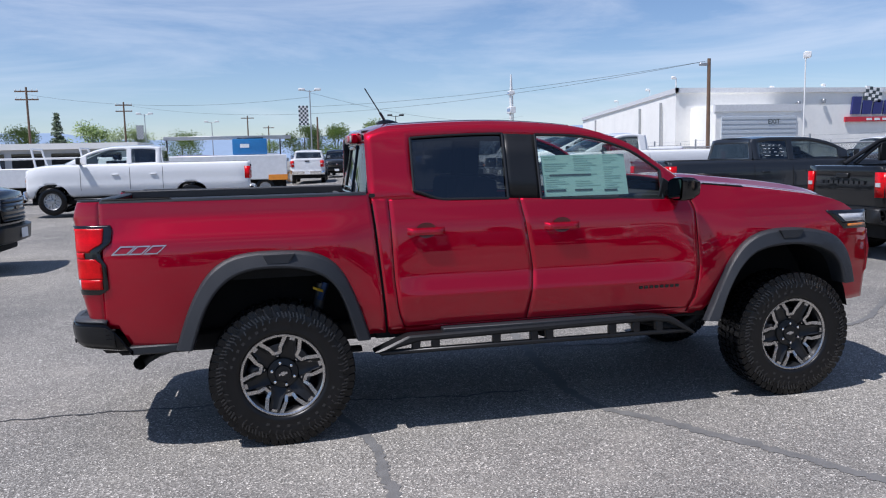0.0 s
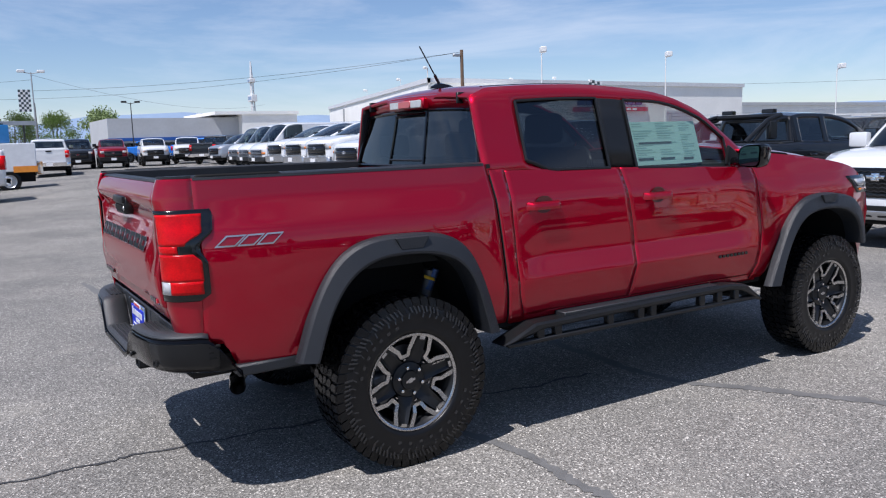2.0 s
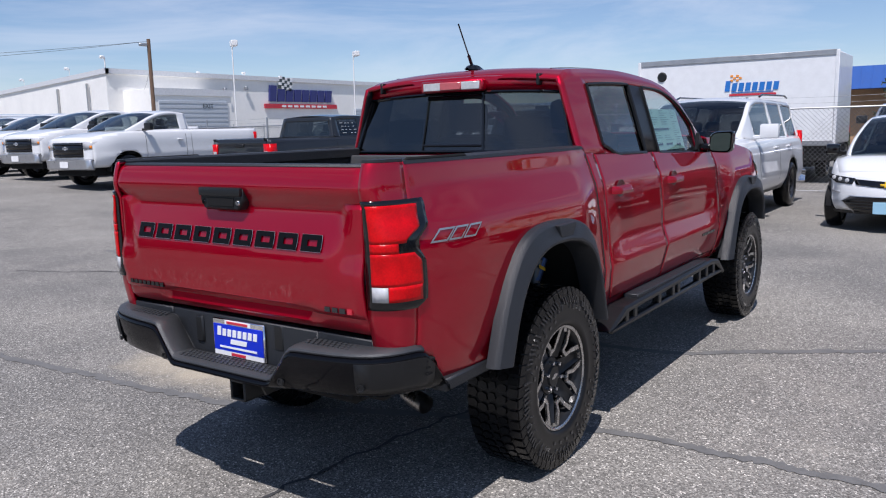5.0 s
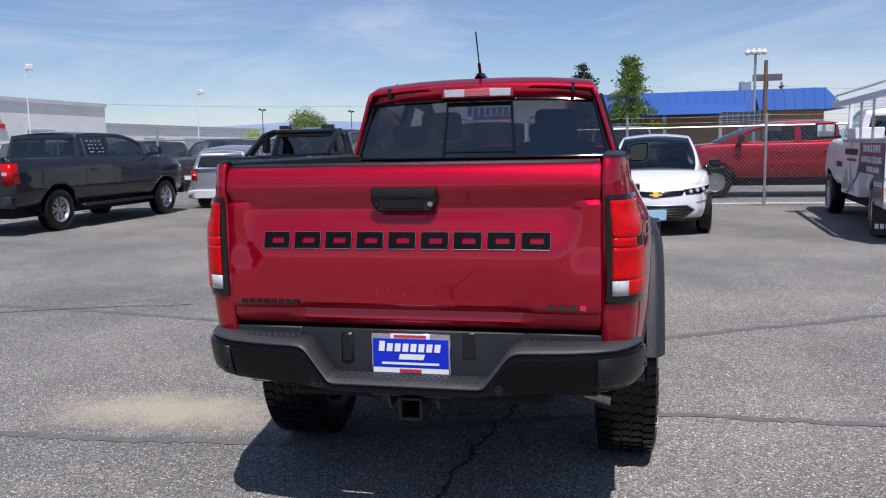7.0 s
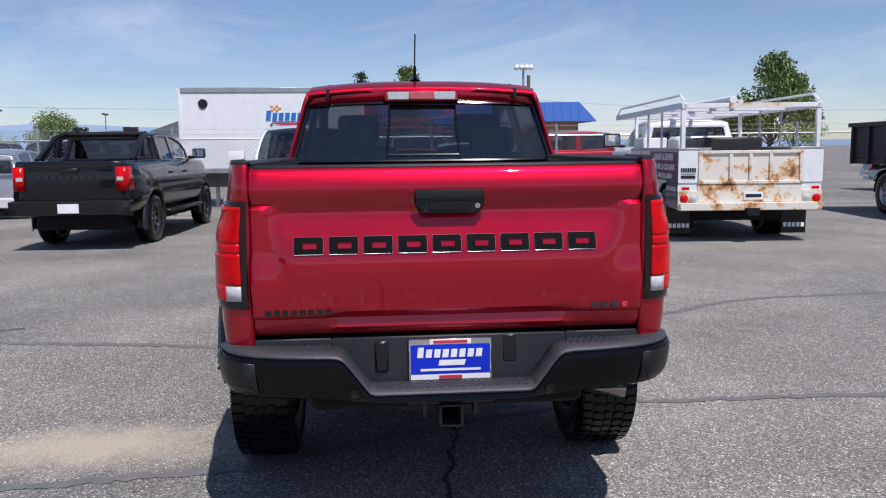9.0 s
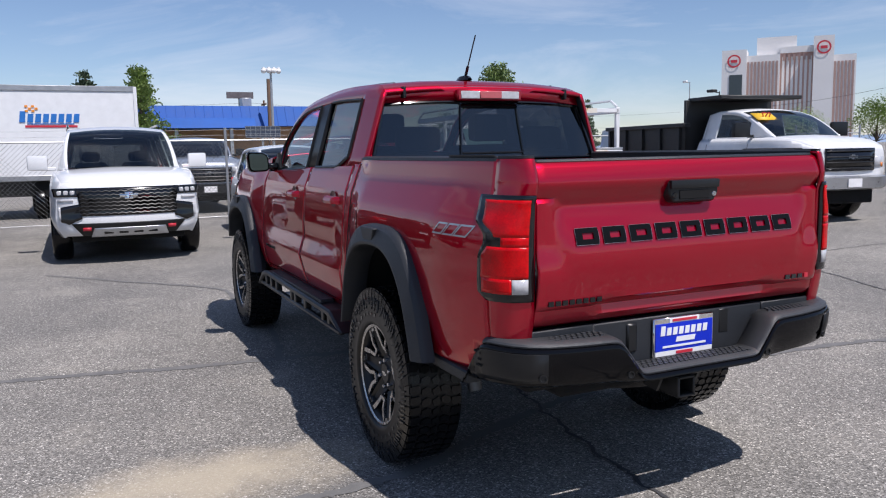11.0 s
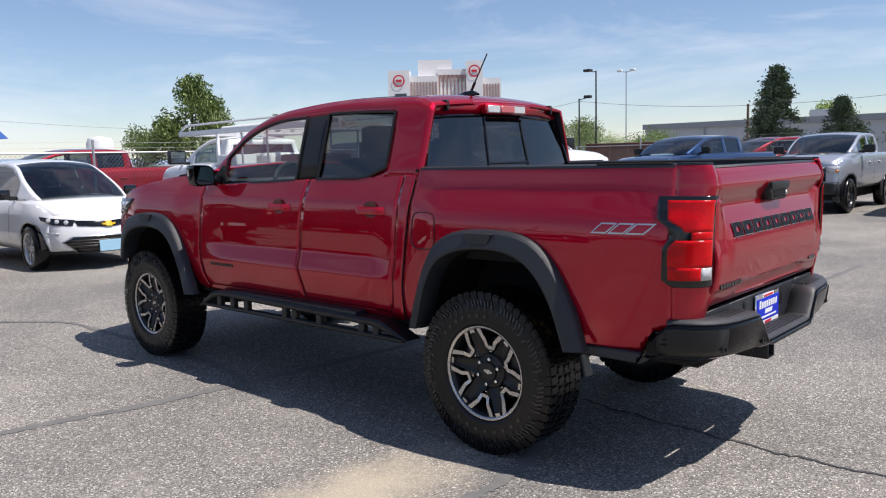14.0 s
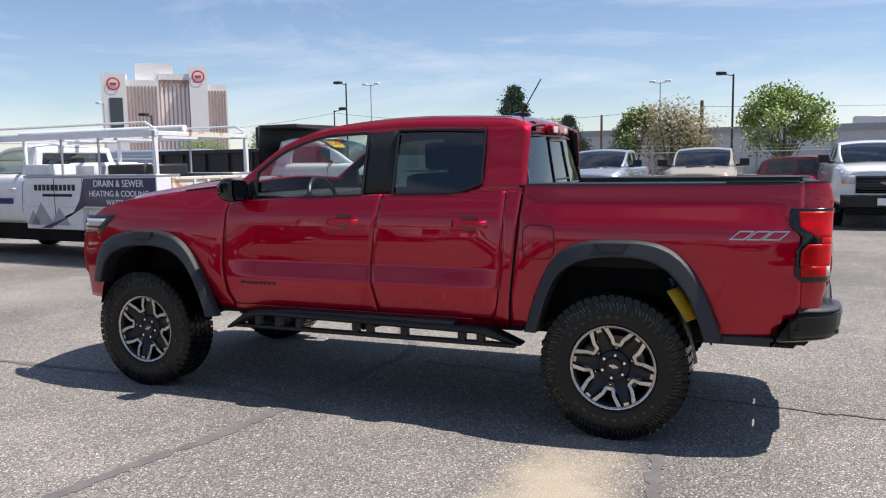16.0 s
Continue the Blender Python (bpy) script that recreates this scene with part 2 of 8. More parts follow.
def box(bm, x0, x1, y0, y1, z0, z1, bev=0.0, seg=1):
    m = Matrix.Translation(((x0 + x1) / 2, (y0 + y1) / 2, (z0 + z1) / 2)) @ Matrix.Diagonal((abs(x1 - x0), abs(y1 - y0), abs(z1 - z0), 1))
    r = bmesh.ops.create_cube(bm, size=1, matrix=m)
    if bev:
        es = list({e for v in r["verts"] for e in v.link_edges})
        bmesh.ops.bevel(bm, geom=es, offset=bev, segments=seg, affect="EDGES", profile=0.6)
    return r["verts"]


def boxm(name, parent, mat, x0, x1, y0, y1, z0, z1, bev=0.01, seg=1, label=""):
    bm = bmesh.new()
    box(bm, x0, x1, y0, y1, z0, z1, bev, seg)
    return part(name, bm, mat, parent, label)


def tube(bm, pts, r, n=8, cap=True, r1=None):
    """A round bar along points."""
    pts = [Vector(p) for p in pts]
    rings = []
    up = Vector((0, 0, 1)) if abs((pts[-1] - pts[0]).normalized().z) < 0.9 else Vector((1, 0, 0))
    for i, p in enumerate(pts):
        d = (pts[min(i + 1, len(pts) - 1)] - pts[max(i - 1, 0)]).normalized()
        a = d.cross(up).normalized()
        b = a.cross(d)
        rr = r if r1 is None else lerp(r, r1, i / (len(pts) - 1))
        rings.append([bm.verts.new(p + (a * math.cos(t) + b * math.sin(t)) * rr) for t in (2 * math.pi * k / n for k in range(n))])
    for A, B in zip(rings, rings[1:]):
        for k in range(n):
            bm.faces.new((A[k], A[(k + 1) % n], B[(k + 1) % n], B[k]))
    if cap:
        bm.faces.new(rings[0][::-1])
        bm.faces.new(rings[-1])


def lathe(bm, prof, n=32, y0=0.0, c=(0, 0), flip=False):
    """A profile of (radius, y) turned about the y axis through c = (x, z)."""
    rows = []
    for k in range(n):
        a = 2 * math.pi * k / n
        rows.append([(c[0] + r * math.cos(a), y0 + y, c[1] + r * math.sin(a)) for r, y in prof])
    sheet(bm, rows, flip, closed=True)


def prism(bm, poly, y0, y1, axis="y", bev=0.0):
    """A polygon in the plane square to axis, drawn out from y0 to y1."""
    def put(u, v, w):
        return {"y": (u, w, v), "x": (w, u, v), "z": (u, v, w)}[axis]
    A = [bm.verts.new(put(u, v, y0)) for u, v in poly]
    B = [bm.verts.new(put(u, v, y1)) for u, v in poly]
    fs = [bm.faces.new(A), bm.faces.new(B[::-1])]
    for i in range(len(A)):
        j = (i + 1) % len(A)
        fs.append(bm.faces.new((A[j], A[i], B[i], B[j])))
    bmesh.ops.recalc_face_normals(bm, faces=fs)
    if bev:
        es = list({e for f in fs for e in f.edges})
        bmesh.ops.bevel(bm, geom=es, offset=bev, segments=1, affect="EDGES")


def prismm(name, parent, mat, poly, y0, y1, axis="y", bev=0.0, label=""):
    bm = bmesh.new()
    prism(bm, poly, y0, y1, axis, bev)
    return part(name, bm, mat, parent, label)


def skin(bm, s, xl, xr, levels, zlo, zhi, W, nu):
    """A side panel between the lines xl(z) and xr(z), with its edge cut along zlo(x) and zhi(x); W(x, z) is the half width."""
    rows = []
    for i in range(nu + 1):
        u, row = i / nu, []
        for k in range(2):
            zm = 0.5 * (levels[0] + levels[-1])
        xm = lerp(xl(zm), xr(zm), u)
        lo, hi = zlo(xm), zhi(xm)
        for z in levels:
            z = min(max(z, lo), hi)
            x = lerp(xl(z), xr(z), u)
            row.append((x, s * W(x, z), z))
        row.append((lerp(xl(hi), xr(hi), u), s * W(xm, hi), hi))
        rows.append(row)
    sheet(bm, rows, flip=s < 0)


def arch(xc, zc, a, b, n, rocker):
    def f(x):
        t = abs(x - xc) / a
        return rocker if t >= 1 else max(rocker, zc + b * (1 - t**n) ** (1 / n))
    return f


# ---- vehicles ----
def wheel_mesh(R, tw, rr, rimmat, spokes=6, n=40):
    """Tyre and rim meshes about the origin, the outer face towards +y."""
    h = tw / 2
    bm = bmesh.new()
    lathe(bm, [(rr, -h * 0.8), (rr + 0.02, -h * 0.95), (lerp(rr, R, 0.5), -h), (R - 0.035, -h * 0.95), (R - 0.008, -h * 0.78), (R, -h * 0.5), (R, h * 0.5), (R - 0.008, h * 0.78), (R - 0.035, h * 0.95), (lerp(rr, R, 0.5), h), (rr + 0.02, h * 0.95), (rr, h * 0.8)], n)
    tyre = mesh_of("tyre", bm, RUBBER)
    bm = bmesh.new()
    lathe(bm, [(rr, -h * 0.8), (rr - 0.02, -h * 0.6), (rr - 0.03, h * 0.2), (rr - 0.012, h * 0.72), (rr + 0.008, h * 0.88), (rr + 0.008, h * 0.78)], n)
    lathe(bm, [(0.001, h * 0.10), (rr - 0.03, h * 0.1)], n)
    lathe(bm, [(0.001, h * 0.66), (0.05, h * 0.64), (0.062, h * 0.5), (0.075, h * 0.2)], 16)
    for k in range(spokes):
        for da in (-0.16, 0.16):
            a = 2 * math.pi * k / spokes
            w = 0.15
            p = []
            for r, ww, aa in ((0.055, 0.020, a + da * 0.4), (rr * 0.6, 0.016, a + da), (rr - 0.012, 0.022, a + da * 1.5)):
                c, sn = math.cos(aa), math.sin(aa)
                p.append([(r * c - ww * sn, h * 0.1, r * sn + ww * c), (r * c - ww * sn * 0.8, h * 0.62, r * sn + ww * c * 0.8), (r * c + ww * sn * 0.8, h * 0.62, r * sn - ww * c * 0.8), (r * c + ww * sn, h * 0.1, r * sn - ww * c)])
            sheet(bm, p)
    rim = mesh_of("rim", bm, rimmat, 30)
    return tyre, rim


WHEELS, FRONTS = {}, {}


def add_wheel(parent, x, y, R, tw, rr, rimmat, spokes=6, turn=0.0, z=None):
    key = (R, tw, rr, rimmat.name, spokes)
    if key not in WHEELS:
        WHEELS[key] = wheel_mesh(R, tw, rr, rimmat, spokes)
    w = new("wheel")
    w.parent = parent
    w.matrix_local = pose(x, y, R if z is None else z, 0, turn, 0 if y > 0 else 180)
    for nm, me in zip(("tyre", "rim"), WHEELS[key]):
        o = new(nm, me)
        o.parent = w
    return w


def mirror(parent, x, y, z, mat, s, size=1.0):
    bm = bmesh.new()
    box(bm, x - 0.06, x + 0.07, s * y, s * (y + 0.24 * size), z, z + 0.19 * size, 0.035, 2)
    box(bm, x - 0.02, x + 0.05, s * (y - 0.10), s * (y + 0.03), z - 0.01, z + 0.05, 0.012)
    m = part("side_mirror", bm, mat, parent)
    boxm("mirror_glass", m, CHROME, x - 0.066, x - 0.061, s * (y + 0.03), s * (y + 0.22 * size), z + 0.03, z + 0.17 * size, 0.0)
    return m


def vehicle(name, m, label, category, col, sp, group=""):
    """A car, van or pickup from a table of its lines; x ahead, the rear axle at x = 0."""
    t = thing(name, m, label, category, group)
    wb, R, hw, zr, xr, xf = sp["wb"], sp["R"], sp["hw"], sp["zr"], sp["xr"], sp["xf"]
    top, rail, xa, xc = curve(*sp["top"]), curve(*sp["rail"]), sp["xa"], sp["xc"]
    ar = sp.get("arch", R + 0.09)
    A0, A1 = arch(0, R, ar, ar, 2.3, zr), arch(wb, R, ar, ar, 2.3, zr)
    rear_t, front_t = sp.get("taper", (0.06, 0.14))
    fz = table((0.0, 0.90), (0.15, 0.965), (0.35, 1.0), (0.42, 0.985), (0.75, 0.975), (0.92, 0.94), (1.0, 0.90))

    def W(x, z):
        w = hw * fz((z - zr) / max(0.2, top(x) - zr))
        w *= 1 - rear_t * max(0, (xr + 0.45 - x) / 0.45) ** 2.2 - front_t * max(0, (x - xf + 0.75) / 0.75) ** 2.2
        return w
    lv = [lerp(zr, max(z for _, z in sp["top"]), k / 13) for k in range(14)]
    n = int((xf - xr) / 0.07)
    for s in (1, -1):
        bm = bmesh.new()
        skin(bm, s, lambda z: xr, lambda z: xf, lv, lambda x: max(A0(x), A1(x)), top, W, n)
        part("side_panel", bm, col, t, thick=0.03)
        if sp.get("flare"):
            for c in (0, wb):
                bm = bmesh.new()
                rows = []
                for k in range(25):
                    a = math.pi * (k / 24 * 1.16 - 0.08)
                    row = []
                    for r, y in ((ar + 0.085, 0.0), (ar + 0.07, 0.03), (ar + 0.01, 0.045), (ar - 0.015, 0.04), (ar - 0.015, -0.12)):
                        px, pz = c + r * math.cos(a), R + r * math.sin(a)
                        row.append((px, s * (W(min(max(px, xr), xf), R + 0.2) + y), pz))
                    rows.append(row)
                sheet(bm, rows, flip=s < 0)
                part("wheel_arch_trim", bm, PLASTIC, t)
        for c in (0, wb):
            bm = bmesh.new()
            rows = [[(c + (ar + 0.03) * math.cos(math.pi * k / 12), s * y, R + (ar + 0.03) * math.sin(math.pi * k / 12)) for y in (hw - 0.06, hw - 0.42)] for k in range(13)]
            sheet(bm, rows, flip=s > 0)
            part("wheel_well", bm, UNDER, t)
            add_wheel(t, c, s * (hw - sp["tw"] / 2 - 0.015), R, sp["tw"], sp["rr"], sp.get("rim", RIMS), sp.get("spokes", 6))
    # hood and nose
    nb = sp.get("bulge", 0.10)
    nosez = curve(*sp["nosez"]) if sp.get("nosez") else (lambda z: nb - 0.05 * max(0, ((z - zr) / max(0.1, top(xf) - zr) - 0.8) / 0.2))
    FRONTS[t.name] = lambda y, z: xf + nosez(z) * (1 - (y / W(xf, z)) ** 2)
    bm = bmesh.new()
    rows = []
    for k in range(13):
        x = lerp(xc - 0.25, xf, k / 12)
        z, w = top(x), W(x, top(x))
        rows.append([(x + (nosez(top(xf)) if sp.get("nosez") else nb) * (1 - q * q) * (k / 12) ** 3, w * q, z + 0.055 * (1 - q * q) * (1 - 0.5 * k / 12)) for q in np.linspace(-1, 1, 11)])
    sheet(bm, rows, flip=True)
    part("hood", bm, col, t, thick=0.02)
    zf = sp.get("nose", 0.32)
    bm = bmesh.new()
    rows = []
    for k in range(9):
        z = lerp(zr + 0.02, top(xf), k / 8)
        bul = nosez(z)
        rows.append([(xf + bul * (1 - q * q) if k < 8 or sp.get("nosez") else xf + nb * (1 - q * q), W(xf, z) * q, z + (0.0275 * (1 - q * q) if k == 8 else 0)) for q in np.linspace(-1, 1, 11)])
    sheet(bm, rows)
    part("front_fascia", bm, col, t, thick=0.02)
    if not sp.get("plain_front"):
        w = W(xf, 0.8)
        gz0, gz1 = sp["grille"]
        bm = bmesh.new()
        gw = w * sp.get("gw", 0.66)
        rows = [[(xf + 0.125 * (1 - (q * gw / w) ** 2) + 0.012, gw * q, z) for q in np.linspace(-1, 1, 9)] for z in (gz0, gz1)]
        sheet(bm, rows)
        gr = part("grille", bm, sp.get("gmat", GLOSSB), t, thick=0.05)
        nb = sp.get("bars", 4)
        for k in range(nb):
            z = lerp(gz0, gz1, (k + 0.5) / nb)
            bm = bmesh.new()
            tube(bm, [(xf + 0.125 * (1 - (q * gw / w) ** 2) + 0.018, gw * q * 0.98, z) for q in np.linspace(-1, 1, 9)], 0.012, 6)
            part("grille_bar", bm, sp.get("barmat", SATIN), gr)
        bm = bmesh.new()
        xb = xf + 0.15
        prism(bm, [(-0.10, -0.02), (-0.04, -0.02), (-0.04, -0.045), (0.04, -0.045), (0.04, -0.02), (0.10, -0.02), (0.10, 0.02), (0.04, 0.02), (0.04, 0.045), (-0.04, 0.045), (-0.04, 0.02), (-0.10, 0.02)], xb - 0.02, xb, "x")
        part("badge", bm, sp.get("badge", CHROME), gr).location = (0, 0, lerp(gz0, gz1, 0.62))
        lz0, lz1 = sp["lamp"]
        for s in (1, -1):
            bm = bmesh.new()
            rows = [[(xf + 0.125 * (1 - q * q) + 0.006 - max(0, q - 1) * 1.6, s * w * min(q, 1.0 + (q - 1) * 0.12) * 1.004, z) for q in (sp.get("gw", 0.66) + 0.02, 0.85, 0.97, 1.06, 1.14)] for z in (lz0, lerp(lz0, lz1, 0.5), lz1)]
            sheet(bm, rows, flip=s < 0)
            hl = part("headlight", bm, sp.get("hlmat", LAMPW), t, thick=0.03)
            bm = bmesh.new()
            rows = [[(xf + 0.125 * (1 - q * q) + 0.012, s * w * q, z) for q in sp.get("sigq", (0.9, 0.98))] for z in (lz0 + 0.01, lerp(lz0, lz1, 0.45))]
            sheet(bm, rows, flip=s < 0)
            part("turn_signal", bm, sp.get("sig", AMBER), hl, thick=0.01)
        # front bumper
        bm = bmesh.new()
        z0, z1 = sp["bump"]
        rows = [[(xf + 0.06 + d + 0.12 * (1 - q * q), w * 1.0 * q, z) for q in np.linspace(-1, 1, 11)] for z, d in ((z0, -0.06), (z0 + 0.03, 0.02), (z1 - 0.03, 0.04), (z1, -0.05))]
        sheet(bm, rows)
        part("front_bumper", bm, sp.get("bmat", SATIN), t, thick=0.05)
        boxm("front_plate", t, sp.get("plate", PWHITE), xf + 0.215, xf + 0.225, -0.155, 0.155, lerp(z0, z1, 0.5) - 0.07, lerp(z0, z1, 0.5) + 0.08, 0.0)
        if sp.get("lowgr"):
            l0, l1, lw0, lw1 = sp["lowgr"]
            for nm, d, e, mt_ in (("lower_grille_rim", 0.0, 0.0, RIMS), ("lower_grille", 0.012, 0.018, GLOSSB)):
                bm = bmesh.new()
                rows = []
                for k in range(5):
                    z, hwk = lerp(l0 + e, l1 - e * 0.4, k / 4), lerp(lw0, lw1, math.sin(k / 4 * math.pi / 2)) - e
                    rows.append([(xf + 0.085 + d + 0.12 * (1 - (hwk * q / w) ** 2), hwk * q, z) for q in np.linspace(-1, 1, 11)])
                sheet(bm, rows)
                part(nm, bm, mt_, t, thick=0.02)
    # cabin
    lean, bo = sp.get("lean", 0.28), sp.get("bo", 0.05)

    def G(x, z):
        b = top(x)
        w = W(min(max(x, xr), xf), b) - bo * 0.4
        fr = max(0.0, (x - (xc - 0.75)) / 0.75)
        return w - max(0, z - b) * lean - 0.10 * fr * fr
    wins = sp["wins"]
    edge = sorted({xa, xc, *[e for w2 in wins for e in w2[:2]], *[lerp(xa, xc, k / 28) for k in range(29)]})

    def rows_at(x):
        b, r = top(x) - 0.02, rail(x)
        wt = max(b + 0.05, r - sp.get("head", 0.075))
        return [b, min(b + 0.045, wt - 0.01), lerp(b, wt, 0.35), lerp(b, wt, 0.7), wt, lerp(wt, r, 0.6), r]
    for s in (1, -1):
        bm, bw = bmesh.new(), {}
        for x0, x1 in zip(edge, edge[1:]):
            xm = 0.5 * (x0 + x1)
            inside = next((i for i, w2 in enumerate(wins) if w2[0] - 1e-6 <= xm <= w2[1] + 1e-6), None)
            a, b = rows_at(x0), rows_at(x1)
            for k in range(6):
                q = [(x0, s * G(x0, a[k]), a[k]), (x0, s * G(x0, a[k + 1]), a[k + 1]), (x1, s * G(x1, b[k + 1]), b[k + 1]), (x1, s * G(x1, b[k]), b[k])]
                if inside is not None and 1 <= k <= 3:
                    tgt = bw.setdefault(inside, bmesh.new())
                    q = [(p[0], p[1] - s * 0.012, p[2]) for p in q]
                else:
                    tgt = bm
                f = [tgt.verts.new(p) for p in q]
                tgt.faces.new(f if s > 0 else f[::-1])
        part("cab_side", bm, sp.get("pillar", col), t, thick=0.03)
        for i, b2 in bw.items():
            part("side_window", b2, sp.get("wmat", [GLASS] * 9)[i], t)
    bm, bg_ = bmesh.new(), bmesh.new()
    xs = [lerp(xa, xc, k / 26) for k in range(27)]
    xw = sp["xw"]
    xs = sorted({*xs, xw})
    qs = [-1, -0.93, -0.6, -0.3, 0, 0.3, 0.6, 0.93, 1]

    def roofp(x, q):
        r = rail(x)
        g = G(x, r)
        slope = min(1.0, max(0, (x - xw) / max(0.05, xc - xw)))
        return (x + slope * 0.16 * (1 - q * q), g * q, r + sp.get("crown", 0.05) * (1 - q * q) * (1 - 0.5 * slope))
    for x0, x1 in zip(xs, xs[1:]):
        for q0, q1 in zip(qs, qs[1:]):
            tgt = bg_ if x0 >= xw - 1e-6 and abs(q0 + q1) < 1.8 else bm
            tgt.faces.new([tgt.verts.new(p) for p in (roofp(x0, q0), roofp(x1, q0), roofp(x1, q1), roofp(x0, q1))])
    part("roof", bm, sp.get("roofmat", col), t, thick=0.03)
    part("windscreen", bg_, WSCREEN, t)
    # back of the cabin
    xs0 = xa - sp.get("back", 0.06)
    zb, zt = top(xa) - 0.02, rail(xa)
    bm, bg_ = bmesh.new(), bmesh.new()
    g0, g1 = sp.get("glass_back", (0.12, 0.82))
    for j, (v0, v1) in enumerate(((0, g0), (g0, g1), (g1, 1))):
        for k, (q0, q1) in enumerate(((-1, -0.86), (-0.86, 0.86), (0.86, 1))):
            tgt = bg_ if j == 1 and k == 1 else bm
            pts = []
            for q, v in ((q0, v0), (q1, v0), (q1, v1), (q0, v1)):
                z = lerp(zb, zt, v)
                pts.append((lerp(xs0, xa, v), G(xa, z) * q, z + (sp.get("crown", 0.05) * (1 - q * q) if v == 1 else 0)))
            tgt.faces.new([tgt.verts.new(p) for p in pts][::-1])
    part("cab_back", bm, sp.get("pillar", col), t, thick=0.03)
    part("rear_window", bg_, GLASS, t)
    bm = bmesh.new()
    box(bm, xa + 0.1, xc, -hw + 0.12, hw - 0.12, zr + 0.05, zr + 0.1)
    box(bm, xa + 0.02, xa + 0.06, -hw + 0.15, hw - 0.15, zr + 0.05, top(xa))
    box(bm, xc - 0.35, xc + 0.1, -hw + 0.14, hw - 0.14, zr + 0.3, top(xc) - 0.02, 0.04)
    part("cabin_inside", bm, SEAT, t)
    for y in (-0.38, 0.38):
        for x in sp.get("seats", (xc - 1.35,)):
            bm = bmesh.new()
            box(bm, x, x + 0.5, y - 0.25, y + 0.25, zr + 0.25, zr + 0.5, 0.05)
            box(bm, x - 0.12, x + 0.08, y - 0.25, y + 0.25, zr + 0.4, top(x) + 0.12, 0.05)
            box(bm, x - 0.10, x + 0.02, y - 0.13, y + 0.13, top(x) + 0.13, top(x) + 0.30, 0.04)
            part("seat", bm, SEAT, t)
    for s in (1, -1):
        mirror(t, sp.get("mx", xc - 0.45), hw - 0.02, top(xc - 0.5) + 0.02, sp.get("mmat", SATIN), s, sp.get("msize", 1.0))
        for x, z in sp.get("handles", ()):
            bm = bmesh.new()
            box(bm, x - 0.1, x + 0.1, s * (W(x, z)), s * (W(x, z) + 0.035), z - 0.018, z + 0.018, 0.012)
            part("door_handle", bm, sp.get("hmat", col), t)
        for x in sp.get("seams", ()):
            bm = bmesh.new()
            rows = [[(x - 0.006, s * (W(x, z) + 0.002), z), (x + 0.006, s * (W(x, z) + 0.002), z)] for z in np.linspace(zr + 0.08, top(x), 8)]
            sheet(bm, rows, flip=s > 0)
            part("door_seam", bm, UNDER, t)
    boxm("chassis", t, UNDER, xr + 0.2, xf - 0.1, -hw + 0.28, hw - 0.28, R * 0.75, zr + 0.12, 0.02)
    if sp.get("steps"):
        for s in (1, -1):
            boxm("running_board", t, sp.get("stepmat", SATIN), ar + 0.12, wb - ar - 0.12, s * (hw - 0.12), s * (hw + 0.05), zr - 0.1, zr - 0.04, 0.02)
    # rear
    if sp.get("bed"):
        b0, b1 = sp["bed"]
        zb = top(b0) - 0.52
        bm = bmesh.new()
        wi = W((b0 + b1) / 2, top(b0)) - 0.09
        rows = [[(b0 + 0.06, y, zz), (b1, y, zz)] for y, zz in ((-wi, top(b0)), (-wi, zb), (wi, zb), (wi, top(b0)))]
        sheet(bm, rows)
        box(bm, b1 - 0.04, b1, -wi, wi, zb, top(b0) - 0.01)
        part("bed_floor", bm, LINER, t)
        for s in (1, -1):
            bm = bmesh.new()
            rows = []
            for x in np.linspace(b0, b1, 8):
                w2 = W(x, top(x))
                rows.append([(x, s * (w2 + 0.002), top(x) - 0.015), (x, s * (w2 - 0.01), top(x) + 0.012), (x, s * (wi - 0.02), top(x) + 0.012), (x, s * (wi - 0.02), top(x) - 0.04)])
            sheet(bm, rows, flip=s < 0)
            part("bed_rail", bm, sp.get("railmat", PLASTIC), t)
    bm = bmesh.new()
    zt = top(xr)
    rows = []
    for v in np.linspace(0, 1, 9):
        z = lerp(zr + 0.10, zt, v)
        d = 0.02 * math.sin(v * math.pi) + (0.03 if v > 0.88 else 0)
        rows.append([(xr - d - 0.02 * (1 - q * q), W(xr, z) * q, z) for q in np.linspace(-1, 1, 9)])
    sheet(bm, rows, flip=True)
    tg = part("tailgate", bm, sp.get("tgmat", col), t, thick=0.05)
    boxm("tailgate_handle", tg, SATIN, xr - 0.06, xr - 0.03, -0.13, 0.13, zt - 0.17, zt - 0.10, 0.01)
    t0, t1 = sp["tail"]
    for s in (1, -1):
        bm = bmesh.new()
        ww = W(xr, lerp(t0, t1, 0.5))
        rows = [[(xr - 0.045, s * ww * 0.80, z), (xr - 0.04, s * ww * 0.96, z), (xr - 0.005, s * ww * 1.012, z), (xr + 0.14, s * (W(xr + 0.14, z) + 0.006), z)] for z in (t0, lerp(t0, t1, 0.5), t1)]
        sheet(bm, rows, flip=s > 0)
        tl = part("tail_light", bm, LAMPR, t, thick=0.03)
        boxm("reverse_lamp", tl, LAMPW, xr - 0.052, xr - 0.04, s * ww * 0.82, s * ww * 0.93, lerp(t0, t1, 0.42), lerp(t0, t1, 0.58), 0.0)
    bm = bmesh.new()
    z0, z1 = sp.get("rbump", (zr - 0.02, zr + 0.22))
